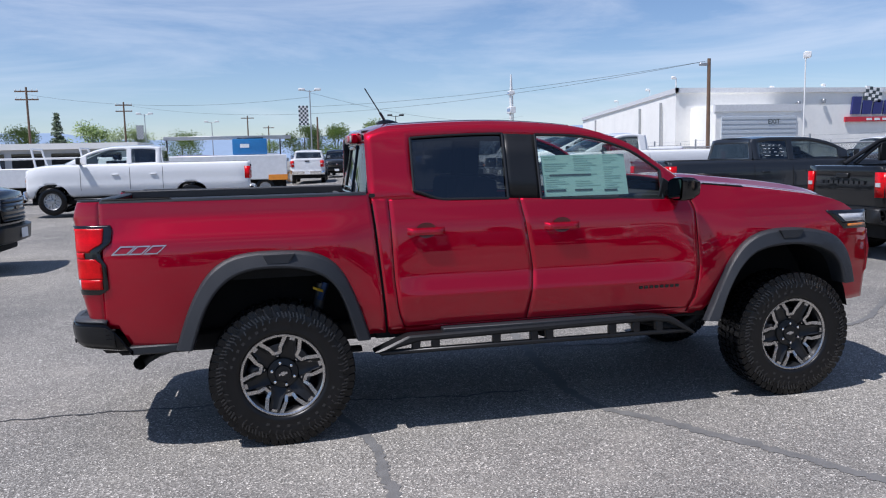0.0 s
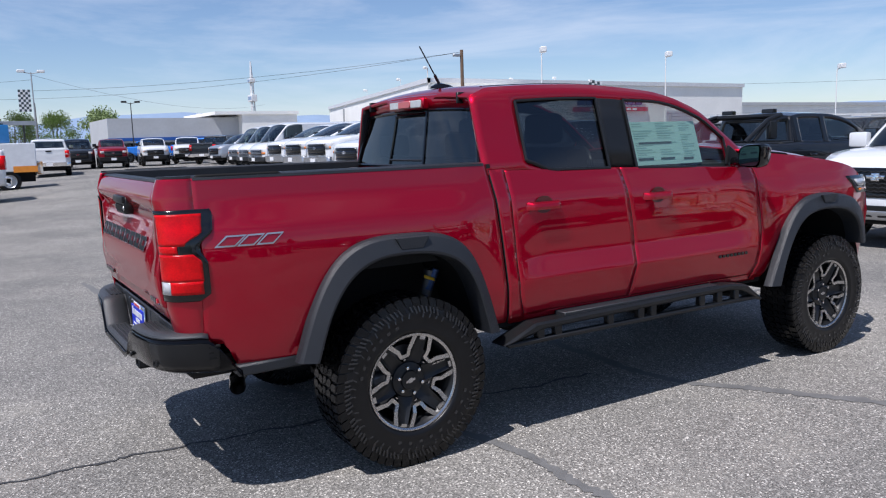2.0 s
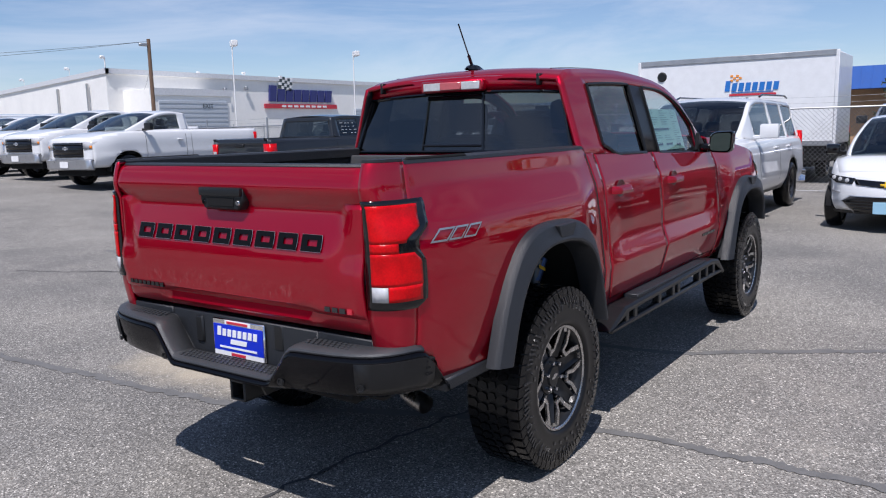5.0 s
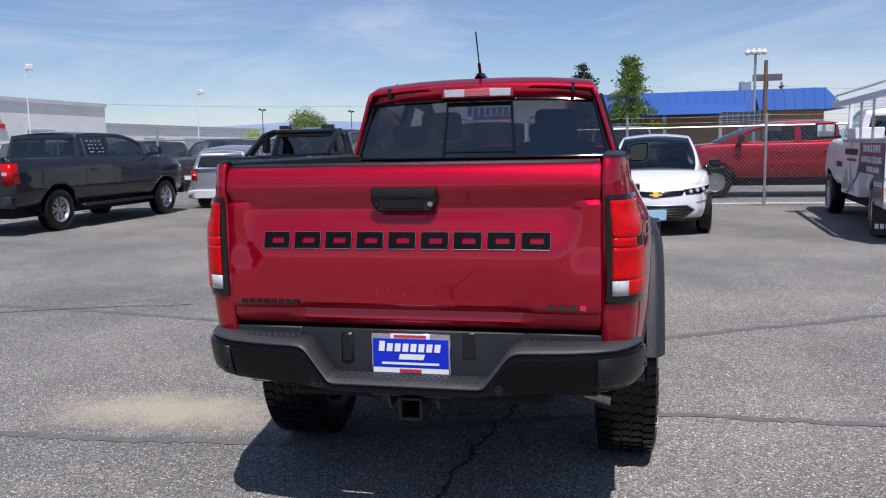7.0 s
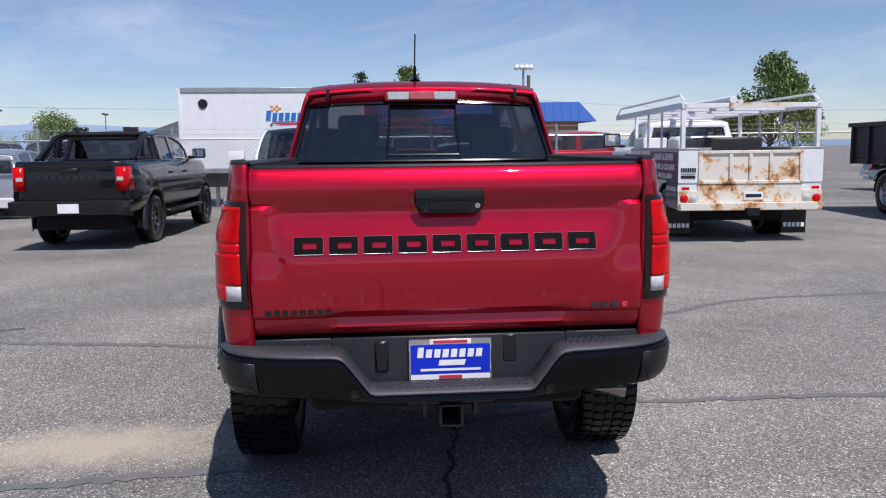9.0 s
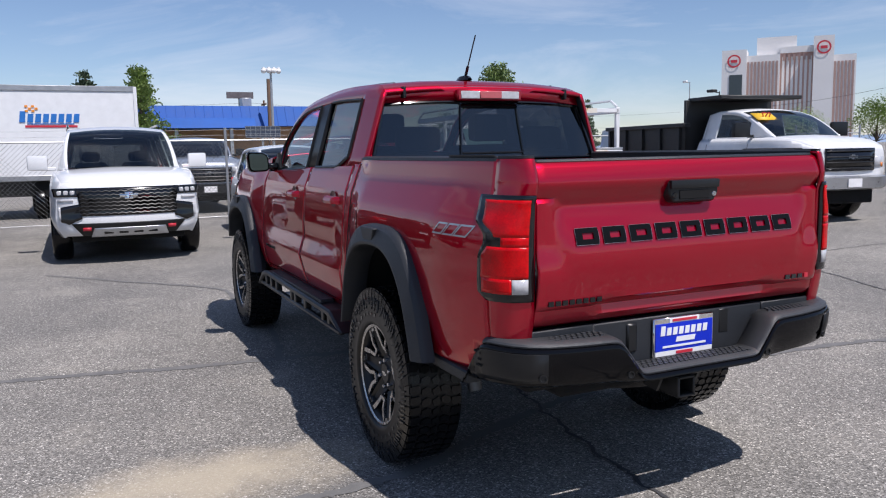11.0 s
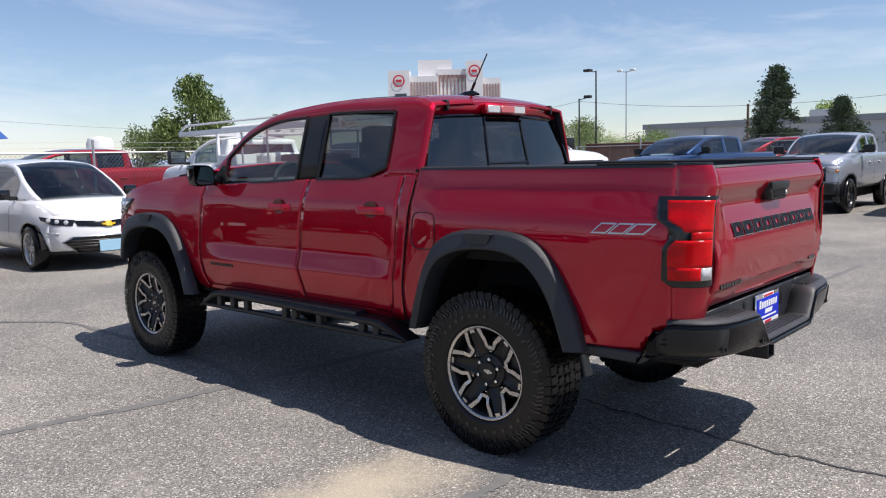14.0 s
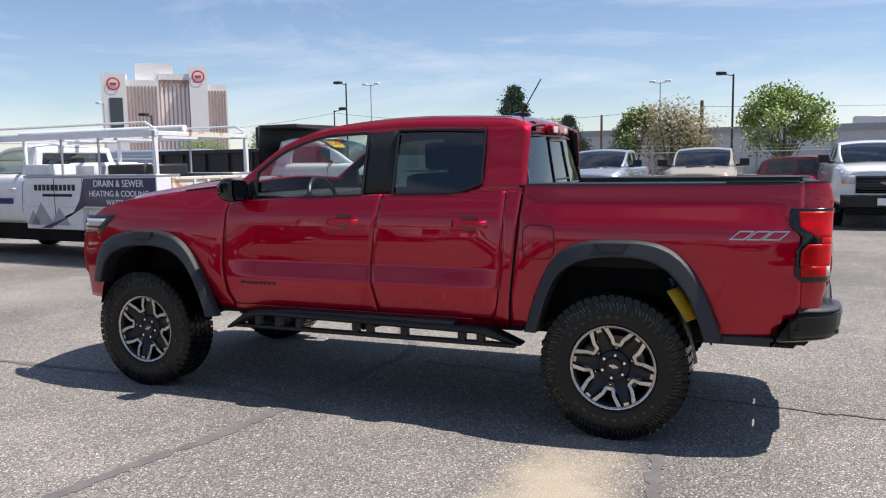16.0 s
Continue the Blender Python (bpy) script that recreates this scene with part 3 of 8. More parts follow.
    rows = [[(xr - 0.14 + 0.02 * abs(q) ** 4 - d, hw * 0.97 * q, z) for q in np.linspace(-1, 1, 9)] for z, d in ((z0, -0.1), (z0 + 0.03, 0), (z1 - 0.02, 0.02), (z1, -0.02), (z1 + 0.005, -0.16))]
    sheet(bm, rows, flip=True)
    part("rear_bumper", bm, sp.get("rbmat", sp.get("bmat", SATIN)), t, thick=0.03)
    boxm("rear_plate", t, PWHITE, xr - 0.185, xr - 0.17, -0.155, 0.155, z0 + 0.06, z0 + 0.20, 0.0)
    return t


def patch(name, car, mat, quads, out=0.006, thick=0.012, label="", n=6, parent=None, both=True):
    """A panel that lies on the nose of a car: each quad is four (y, z) corners, mirrored to the other side."""
    fx, made = FRONTS[car.name], []
    for s in ((1, -1) if both else (1,)):
        bm = bmesh.new()
        for a, b, c, d in quads:
            rows = []
            for i in range(n + 1):
                u = i / n
                row = []
                for k in range(n + 1):
                    v = k / n
                    y = lerp(lerp(a[0], b[0], v), lerp(d[0], c[0], v), u)
                    z = lerp(lerp(a[1], b[1], v), lerp(d[1], c[1], v), u)
                    row.append((fx(y, z) + out, s * y, z))
                rows.append(row)
            sheet(bm, rows)
        bmesh.ops.remove_doubles(bm, verts=bm.verts, dist=1e-4)
        for f in bm.faces:
            f.normal_update()
        if sum(f.normal.x for f in bm.faces) < 0:
            bmesh.ops.reverse_faces(bm, faces=bm.faces)
        made.append(part(name, bm, mat, parent or car, label, thick=thick))
    return made


def spec(base, **kw):
    return {**base, **kw}


PICKUP = dict(wb=3.75, R=0.41, tw=0.27, rr=0.235, hw=1.0, zr=0.52, xr=-1.22, xf=4.72, xa=0.86, xc=3.62, xw=2.62, top=[(-1.22, 1.42), (0.8, 1.42), (2.0, 1.40), (3.2, 1.40), (3.7, 1.38), (4.3, 1.33), (4.72, 1.22)],
              rail=[(0.86, 1.86), (1.4, 1.90), (2.2, 1.89), (2.7, 1.81), (3.2, 1.62), (3.62, 1.42)], wins=[(1.02, 1.72), (1.86, 3.0)], bed=(-1.22, 0.80), grille=(0.78, 1.14), lamp=(0.98, 1.16), bump=(0.46, 0.74), tail=(0.95, 1.32),
              wmat=[GLASS, GLASSC], handles=((1.1, 1.16), (2.2, 1.16)), seams=(0.83, 1.78, 3.18), seats=(1.2, 2.3), rbmat=CHROME)
SINGLE = spec(PICKUP, wb=3.55, xr=-1.25, xf=4.5, xa=1.45, xc=3.42, xw=2.42, bed=(-1.25, 1.40), wins=[(1.72, 2.80)], wmat=[GLASSC], top=[(-1.25, 1.42), (1.4, 1.42), (2.6, 1.40), (3.4, 1.38), (4.0, 1.33), (4.5, 1.22)],
              rail=[(1.45, 1.86), (1.9, 1.90), (2.2, 1.88), (2.6, 1.78), (3.0, 1.61), (3.42, 1.42)], handles=((1.85, 1.16),), seams=(1.42, 1.62, 2.98), seats=(2.0,), bmat=RIMS)
VAN = spec(PICKUP, wb=3.43, R=0.38, hw=1.0, zr=0.48, xr=-1.3, xf=4.15, xa=-1.26, xc=3.65, xw=3.0, bed=None, top=[(-1.3, 1.28), (3.0, 1.28), (3.7, 1.24), (4.0, 1.14), (4.15, 1.02)], lean=0.13, crown=0.07,
           rail=[(-1.26, 2.05), (-0.9, 2.09), (2.5, 2.09), (2.95, 2.02), (3.3, 1.70), (3.65, 1.30)], wins=[(2.25, 3.2)], wmat=[GLASSC], grille=(0.68, 0.96), lamp=(0.74, 0.97), sigq=(0.69, 0.99), bump=(0.42, 0.64), tail=(0.9, 1.2), handles=((2.35, 1.05),), seams=(2.15, 3.1), seats=(2.2,), bmat=PLASTIC, barmat=RIMS, back=0.02)
SUV = spec(PICKUP, wb=3.07, R=0.40, hw=1.02, zr=0.46, xr=-1.15, xf=3.92, xa=-1.1, xc=2.98, xw=2.05, bed=None, top=[(-1.15, 1.22), (0, 1.24), (2.6, 1.26), (3.0, 1.27), (3.6, 1.22), (3.92, 1.12)], lean=0.30, rim=RIMB,
           rail=[(-1.1, 1.80), (-0.7, 1.87), (1.6, 1.90), (2.1, 1.83), (2.6, 1.56), (2.98, 1.30)], wins=[(-0.85, 0.0), (0.12, 1.0), (1.12, 2.35)], wmat=[GLASS, GLASS, GLASSC], grille=(0.70, 1.06), lamp=(0.96, 1.10), bump=(0.44, 0.60), tail=(0.9, 1.35), handles=((0.35, 1.10), (1.35, 1.10)), seams=(0.05, 1.06, 2.45), seats=(0.3, 1.4), bmat=GLOSSB, back=0.10, gw=0.7)
HATCH = spec(PICKUP, wb=2.60, R=0.325, tw=0.215, rr=0.225, hw=0.885, zr=0.27, xr=-0.72, xf=3.06, xa=-0.66, xc=2.52, xw=1.35, bed=None, top=[(-0.72, 1.02), (0, 1.02), (1.6, 0.995), (2.3, 1.0), (2.6, 0.985), (2.9, 0.90), (3.06, 0.80)], lean=0.36, crown=0.05, arch=0.37,
             rail=[(-0.66, 1.42), (-0.35, 1.52), (0.5, 1.575), (0.9, 1.57), (1.4, 1.52), (2.0, 1.27), (2.52, 1.02)], wins=[(-0.35, 0.55), (0.65, 1.9)], wmat=[GLASS, WSCREEN], grille=(0.60, 0.69), lamp=(0.62, 0.76), bump=(0.25, 0.50), tail=(0.75, 1.0), handles=((0.25, 0.88), (1.0, 0.88)), seams=(0.6, 1.85), seats=(0.2, 1.2), bmat=SATIN, rbmat=WHITE, back=0.12, head=0.06, mmat=GLOSSB, mx=1.98, msize=0.8,
             plain_front=True, bulge=0.3, nosez=[(0.25, 0.24), (0.36, 0.31), (0.50, 0.33), (0.62, 0.31), (0.72, 0.26), (0.82, 0.19)], taper=(0.06, 0.17))
MIDPICK = spec(PICKUP, wb=3.337, R=0.40, hw=0.93, zr=0.55, xr=-1.1, xf=3.85, xa=0.60, xc=2.85, xw=1.95, bed=(-1.1, 0.55), top=[(-1.1, 1.36), (0.6, 1.36), (1.6, 1.34), (2.6, 1.35), (2.95, 1.34), (3.5, 1.28), (3.85, 1.16)], flare=True, rim=RIMB,
               rail=[(0.6, 1.78), (1.0, 1.83), (1.6, 1.82), (2.0, 1.76), (2.5, 1.56), (2.85, 1.38)], wins=[(0.78, 1.38), (1.5, 2.4)], grille=(0.74, 1.06), lamp=(0.94, 1.08), bump=(0.42, 0.72), tail=(0.92, 1.28), handles=((0.95, 1.14), (1.82, 1.14)), seams=(0.57, 1.44, 2.55), seats=(0.8, 1.8), rbmat=SATIN)



def hatch_front(t):
    """Swept lamps, a slim dark upper grille and a wide lower intake on the nose of the small car."""
    pale = simple("plate_pale_blue", (0.30, 0.52, 0.66), 0.5) if "plate_pale_blue" not in bpy.data.materials else bpy.data.materials["plate_pale_blue"]
    for hl in patch("headlight", t, GLOSSB, [((0.42, 0.735), (0.46, 0.655), (0.68, 0.665), (0.70, 0.765)), ((0.70, 0.765), (0.68, 0.665), (0.80, 0.74), (0.815, 0.80))], 0.008, label="dark swept headlight with clear lenses"):
        s = 1 if sum(v.co.y for v in hl.data.vertices) > 0 else -1
        for y, z in ((0.53, 0.70), (0.63, 0.715), (0.72, 0.735)):
            bm = bmesh.new()
            lathe(bm, [(0.001, 0.02), (0.025, 0.015), (0.034, 0.0)], 12)
            o = part("lamp_lens", bm, LAMPW, hl)
            o.matrix_local = pose(FRONTS[t.name](y, z) + 0.008, s * y, z, 0, 0, -90 + s * 30)
    patch("upper_grille", t, GLOSSB, [((-0.44, 0.725), (-0.40, 0.65), (0.0, 0.615), (0.0, 0.70)), ((0.0, 0.70), (0.0, 0.615), (0.40, 0.65), (0.44, 0.725))], 0.010, both=False)
    patch("badge", t, YELLOW, [((-0.10, 0.672), (-0.09, 0.645), (0.09, 0.645), (0.10, 0.672)), ((-0.045, 0.700), (-0.045, 0.672), (0.045, 0.672), (0.045, 0.700)), ((-0.045, 0.645), (-0.045, 0.625), (0.045, 0.625), (0.045, 0.645))], 0.022, both=False, n=2)
    lo = [((-0.58, 0.42), (-0.40, 0.27), (0.40, 0.27), (0.58, 0.42)), ((-0.47, 0.49), (-0.58, 0.42), (0.58, 0.42), (0.47, 0.49))]
    patch("intake_rim", t, RIMS, [[(y * 1.035, 0.40 + (z - 0.40) * 1.12) for y, z in q] for q in lo], 0.006, both=False, n=8)
    gr = patch("lower_intake", t, GLOSSB, lo, 0.016, both=False, n=8)[0]
    for z, hw_ in ((0.32, 0.43), (0.36, 0.48), (0.40, 0.53), (0.44, 0.53)):
        bm = bmesh.new()
        tube(bm, [(FRONTS[t.name](y, z) + 0.018, y, z) for y in np.linspace(-hw_, hw_, 9)], 0.006, 5)
        part("intake_bar", bm, SATIN, gr)
    patch("marker_trim", t, RIMS, [((0.62, 0.545), (0.63, 0.525), (0.75, 0.545), (0.76, 0.565))], 0.008, n=3)
    patch("chin_trim", t, SATIN, [((-0.72, 0.285), (-0.70, 0.25), (0.70, 0.25), (0.72, 0.285))], 0.010, both=False, n=8)
    bm = bmesh.new()
    x = FRONTS[t.name](0, 0.35) + 0.03
    box(bm, x, x + 0.012, -0.165, 0.165, 0.27, 0.43, 0.004)
    part("front_plate", bm, pale, t)


def suv_front(t):
    """Slim lamps over a tall black grille, black corner pockets, a white bumper bar, a dark intake and a silver skid plate."""
    for hl in patch("headlight", t, GLOSSB, [((0.64, 1.05), (0.64, 0.935), (0.93, 0.935), (0.955, 1.05))], 0.010, label="slim dark headlight"):
        s = 1 if sum(v.co.y for v in hl.data.vertices) > 0 else -1
        for y in (0.70, 0.78, 0.86):
            boxm("lamp_lens", hl, LAMPW, FRONTS[t.name](y, 1.0) + 0.008, FRONTS[t.name](y, 1.0) + 0.024, s * (y - 0.03), s * (y + 0.03), 0.96, 1.02, 0.01)
    gr = patch("grille", t, GLOSSB, [((-0.66, 1.05), (-0.60, 0.67), (0.60, 0.67), (0.66, 1.05))], 0.012, both=False, n=10)[0]
    for k in range(7):
        z = 0.70 + 0.05 * k
        bm = bmesh.new()
        tube(bm, [(FRONTS[t.name](y, z) + 0.02, y, z + (0.008 if i % 2 else -0.008)) for i, y in enumerate(np.linspace(-0.62, 0.62, 27))], 0.009, 5)
        part("grille_bar", bm, SATIN, gr)
    patch("badge", t, CHROME, [((-0.12, 0.955), (-0.11, 0.915), (0.11, 0.915), (0.12, 0.955)), ((-0.05, 0.985), (-0.05, 0.955), (0.05, 0.955), (0.05, 0.985)), ((-0.05, 0.915), (-0.05, 0.885), (0.05, 0.885), (0.05, 0.915))], 0.032, both=False, n=2)
    patch("corner_pocket", t, GLOSSB, [((0.60, 0.84), (0.60, 0.64), (0.76, 0.56), (0.84, 0.80)), ((0.84, 0.80), (0.76, 0.56), (0.86, 0.60), (0.89, 0.76))], 0.010)
    patch("daylight_lamp", t, LAMPW, [((0.86, 0.80), (0.86, 0.62), (0.885, 0.62), (0.885, 0.80)), ((0.70, 0.90), (0.70, 0.875), (0.89, 0.875), (0.89, 0.90))], 0.016, n=3)
    patch("lower_intake", t, SATIN, [((-0.74, 0.57), (-0.60, 0.40), (0.60, 0.40), (0.74, 0.57))], 0.012, both=False, n=10)
    sk = patch("skid_plate", t, RIMS, [((-0.46, 0.50), (-0.50, 0.38), (0.50, 0.38), (0.46, 0.50))], 0.030, 0.02, both=False, n=8)[0]
    for y in (-0.28, -0.09, 0.10, 0.29):
        boxm("skid_slot", sk, GLOSSB, FRONTS[t.name](y, 0.44) + 0.02, FRONTS[t.name](y, 0.44) + 0.034, y - 0.06, y + 0.06, 0.42, 0.455, 0.006)
    patch("tow_hook", t, PRED, [((0.50, 0.51), (0.50, 0.47), (0.60, 0.47), (0.60, 0.51))], 0.040, 0.03, n=2)


# ---- ground ----
def ground_material():
    m, n, l, b = node_mat("worn_asphalt")
    tc = n.new("ShaderNodeTexCoord")
    def noise_(sc, det=4, rough=0.5):
        q = n.new("ShaderNodeTexNoise")
        q.inputs["Scale"].default_value, q.inputs["Detail"].default_value, q.inputs["Roughness"].default_value = sc, det, rough
        l.new(tc.outputs["Object"], q.inputs["Vector"])
        return q
    def ramp(src, *stops):
        r = n.new("ShaderNodeValToRGB")
        e = r.color_ramp.elements
        e[0].position, e[0].color = stops[0][0], (*stops[0][1], 1)
        e[1].position, e[1].color = stops[-1][0], (*stops[-1][1], 1)
        for p, c in stops[1:-1]:
            k = e.new(p)
            k.color = (*c, 1)
        l.new(src, r.inputs["Fac"])
        return r
    def mix(a, b_, fac, mode="MIX"):
        q = n.new("ShaderNodeMixRGB")
        q.blend_type = mode
        for s, v in (("Color1", a), ("Color2", b_), ("Fac", fac)):
            if isinstance(v, (float, int)):
                q.inputs[s].default_value = v
            elif isinstance(v, tuple):
                q.inputs[s].default_value = (*v, 1)
            else:
                l.new(v, q.inputs[s])
        return q.outputs["Color"]
    stones = n.new("ShaderNodeTexVoronoi")
    stones.inputs["Scale"].default_value = 135
    l.new(tc.outputs["Object"], stones.inputs["Vector"])
    agg = ramp(stones.outputs["Color"], (0.0, (0.068, 0.065, 0.060)), (0.45, (0.180, 0.173, 0.160)), (0.78, (0.320, 0.307, 0.283)), (1.0, (0.90, 0.86, 0.79)))
    big = ramp(noise_(0.35, 6, 0.6).outputs["Fac"], (0.35, (0.72, 0.72, 0.73)), (0.65, (1.18, 1.16, 1.13)))
    c = mix(agg.outputs["Color"], big.outputs["Color"], 1.0, "MULTIPLY")
    pale = ramp(noise_(1.4, 7, 0.68).outputs["Fac"], (0.56, (0, 0, 0)), (0.74, (0.55, 0.55, 0.55)))
    c = mix(c, (0.31, 0.29, 0.25), pale.outputs["Color"])
    # the sandy patch behind the rear wheel
    mp = n.new("ShaderNodeMapping")
    mp.inputs["Location"].default_value = (-0.12, -1.75, 0)
    l.new(tc.outputs["Object"], mp.inputs["Vector"])
    sc = n.new("ShaderNodeVectorMath")
    sc.operation = "MULTIPLY"
    sc.inputs[1].default_value = (2.6, 1.15, 1)
    l.new(mp.outputs["Vector"], sc.inputs[0])
    ln = n.new("ShaderNodeVectorMath")
    ln.operation = "LENGTH"
    l.new(sc.outputs["Vector"], ln.inputs[0])
    ad = n.new("ShaderNodeMath")
    ad.operation = "MULTIPLY_ADD"
    ad.inputs[1].default_value = 1.5
    l.new(noise_(2.5, 8, 0.7).outputs["Fac"], ad.inputs[0])
    l.new(ln.outputs["Value"], ad.inputs[2])
    hf = n.new("ShaderNodeMath")
    hf.operation = "MULTIPLY"
    hf.inputs[1].default_value = 0.5
    l.new(ad.outputs["Value"], hf.inputs[0])
    sand = ramp(hf.outputs["Value"], (0.50, (0.8, 0.8, 0.8)), (0.90, (0, 0, 0)))
    c = mix(c, (0.46, 0.40, 0.30), sand.outputs["Color"])
    l.new(c, b.inputs["Base Color"])
    b.inputs["Roughness"].default_value, b.inputs["Specular IOR Level"].default_value = 0.85, 0.3
    bp = n.new("ShaderNodeBump")
    bp.inputs["Strength"].default_value, bp.inputs["Distance"].default_value = 0.55, 0.006
    l.new(stones.outputs["Distance"], bp.inputs["Height"])
    l.new(bp.outputs["Normal"], b.inputs["Normal"])
    return m


ASPHALT = ground_material()


def gz(x, y):
    """The lot rises a little towards its far corner."""
    def s(t):
        t = min(max(t, 0.0), 1.0)
        return t * t * (3 - 2 * t)
    return 0.42 * s((y - 10) / 11) * s((x + 6) / 13) * s((23 - x) / 5)


bm = bmesh.new()
gx = [-3000, -800, -200, -60, -20, -10, *range(-6, 24, 1), 30, 60, 200, 800, 3000]
gy = [-3000, -800, -200, -60, -20, 0, *range(8, 24, 1), 30, 60, 200, 800, 3000]
sheet(bm, [[(x, y, gz(x, y)) for x in gx] for y in gy])
ground = part("ground", bm, ASPHALT)
tagged(ground, "grey weathered asphalt of a car dealer's lot", "asphalt", kind="structure")


# ---- the red pickup ----
def smooth(t):
    t = min(max(t, 0.0), 1.0)
    return t * t * (3 - 2 * t)


def wheel_hero():
    """The off-road wheel about the origin, its face towards +y: tyre, tread, sidewall marks, rim, spoke faces, nuts, cap."""
    parts = []
    bm = bmesh.new()
    lathe(bm, [(0.240, -0.125), (0.252, -0.14), (0.31, -0.147), (0.372, -0.142), (0.404, -0.120), (0.407, 0.0), (0.404, 0.120), (0.372, 0.142), (0.345, 0.147), (0.335, 0.1485), (0.318, 0.1485), (0.310, 0.147), (0.27, 0.146), (0.262, 0.147), (0.252, 0.143), (0.244, 0.136), (0.2405, 0.125)], 64)
    parts.append(("tyre", mesh_of("tyre", bm, SIDEW, 50)))
    bm = bmesh.new()

    def block(pts, r0, r1):
        lo = [bm.verts.new((r0 * math.cos(a), y, r0 * math.sin(a))) for a, y in pts]
        hi = [bm.verts.new((r1 * math.cos(a), y * 0.985, r1 * math.sin(a))) for a, y in pts]
        k = len(pts)
        bm.faces.new(hi)
        for i in range(k):
            bm.faces.new((lo[i], lo[(i + 1) % k], hi[(i + 1) % k], hi[i]))
    N = 54
    st = 2 * math.pi / N
    for k in range(N):
        for s in (1, -1):
            a = (k + (0.5 if s < 0 else 0)) * st
            lug = (0.0, 0.03, 0.012)[k % 3]
            block([(a - 0.37 * st, 0.086 * s), (a - 0.30 * st, 0.135 * s), (a + 0.36 * st, 0.135 * s), (a + 0.40 * st, 0.094 * s), (a + 0.1 * st, 0.080 * s)][:: s], 0.398, 0.4145)
            # lugs that run down the shoulder
            for r0, r1, y0, y1 in ((0.358 - lug, 0.407, 0.138, 0.1505),):
                q = []
                for r, y in ((r0, y0 + 0.004), (r0, y1 - 0.003), (r1, y1 - 0.012), (r1, y0 - 0.01)):
                    q.append([(r * math.cos(a + d * st), y * s, r * math.sin(a + d * st)) for d in (-0.44 + (r < 0.38) * 0.42, 0.44 + (r < 0.38) * 0.30)])
                A = [bm.verts.new(p[0]) for p in q]
                B = [bm.verts.new(p[1]) for p in q]
                bm.faces.new(A)
                bm.faces.new(B[::-1])
                for i in range(4):
                    bm.faces.new((A[(i + 1) % 4], A[i], B[i], B[(i + 1) % 4]))
            b = a + 0.25 * st * s
            block([(b - 0.40 * st, 0.046 * s), (b - 0.2 * st, 0.074 * s), (b + 0.25 * st, 0.078 * s), (b + 0.42 * st, 0.055 * s), (b + 0.22 * st, 0.030 * s), (b - 0.25 * st, 0.026 * s)][:: s], 0.400, 0.4155)
        b = (k + 0.3) * st
        block([(b - 0.42 * st, -0.012), (b - 0.1 * st, 0.020), (b + 0.38 * st, 0.014), (b + 0.42 * st, -0.014), (b + 0.1 * st, -0.021)][::-1], 0.400, 0.4155)
    bmesh.ops.recalc_face_normals(bm, faces=bm.faces)
    parts.append(("tread", mesh_of("tread", bm, RUBBER, 20)))
    # paler than the tyre: glints on the raised rubber are put into its colour
    raised = simple("raised_rubber", (0.022, 0.022, 0.023), 0.27, spec=0.6)
    bm = bmesh.new()
    for k in range(N):
        # crooked raised bars down the upper sidewall
        for d0, d1, r0, r1, w in ((-0.30, 0.05, 0.372, 0.338, 0.0045), (0.05, -0.12, 0.340, 0.318, 0.0035), (0.22, 0.42, 0.370, 0.346, 0.004)):
            if (k * 7 + int(d1 * 100)) % 5 == 0:
                continue
            a0, a1 = (k + d0) * st, (k + d1) * st
            for s in (1, -1):
                q = [bm.verts.new(((r + e) * math.cos(a + g), s * (y + h), (r + e) * math.sin(a + g))) for h in (-0.004, 0.0062) for r, a, y, e, g in ((r0, a0, 0.1425, 0.002, -w / r0), (r0, a0, 0.1425, 0.002, w / r0), (r1, a1, 0.148, 0, w / r1), (r1, a1, 0.148, 0, -w / r1))]
                bm.faces.new(q[4:])
                for i in range(4):
                    bm.faces.new((q[i], q[(i + 1) % 4], q[4 + (i + 1) % 4], q[4 + i]))
    bmesh.ops.recalc_face_normals(bm, faces=bm.faces)
    parts.append(("sidewall_ribs", mesh_of("sidewall_ribs", bm, raised, 20)))
    for a0, a1, cnt in ((3.7, 5.3, 9), (0.5, 1.5, 7)):
        for k in range(cnt):
            bm = bmesh.new()
            a, d = lerp(a0, a1, k / (cnt - 1)), 0.032
            sheet(bm, [[(r * math.cos(a + e), 0.1497, r * math.sin(a + e)) for e in (-d, d)] for r in (0.286, 0.302)])
            parts.append(("sidewall_mark", mesh_of("sidewall_mark", bm, raised)))
    bm = bmesh.new()
    lathe(bm, [(0.228, -0.12), (0.21, -0.10), (0.205, 0.02), (0.212, 0.095), (0.222, 0.118), (0.238, 0.134), (0.240, 0.126)], 64)
    lathe(bm, [(0.001, 0.093), (0.045, 0.091), (0.05, 0.080), (0.085, 0.070), (0.10, 0.045), (0.10, 0.0)], 36)
    for k in range(6):
        a = math.pi / 2 + 2 * math.pi * (k + 0.5) / 6
        for prof in (((0.085, 0.042, 0.072), (0.13, 0.034, 0.090), (0.17, 0.031, 0.099), (0.216, 0.026, 0.110)),):
            rows = []
            for r, ww, y in prof:
                c, sn = math.cos(a), math.sin(a)
                rows.append([(r * c + ww * sn * e, yy, r * sn - ww * c * e) for e, yy in ((1, y - 0.045), (1, y), (0.5, y - 0.012), (-0.5, y - 0.012), (-1, y), (-1, y - 0.045))])
            sheet(bm, rows, flip=True)
    parts.append(("rim", mesh_of("rim", bm, SATIN, 30)))
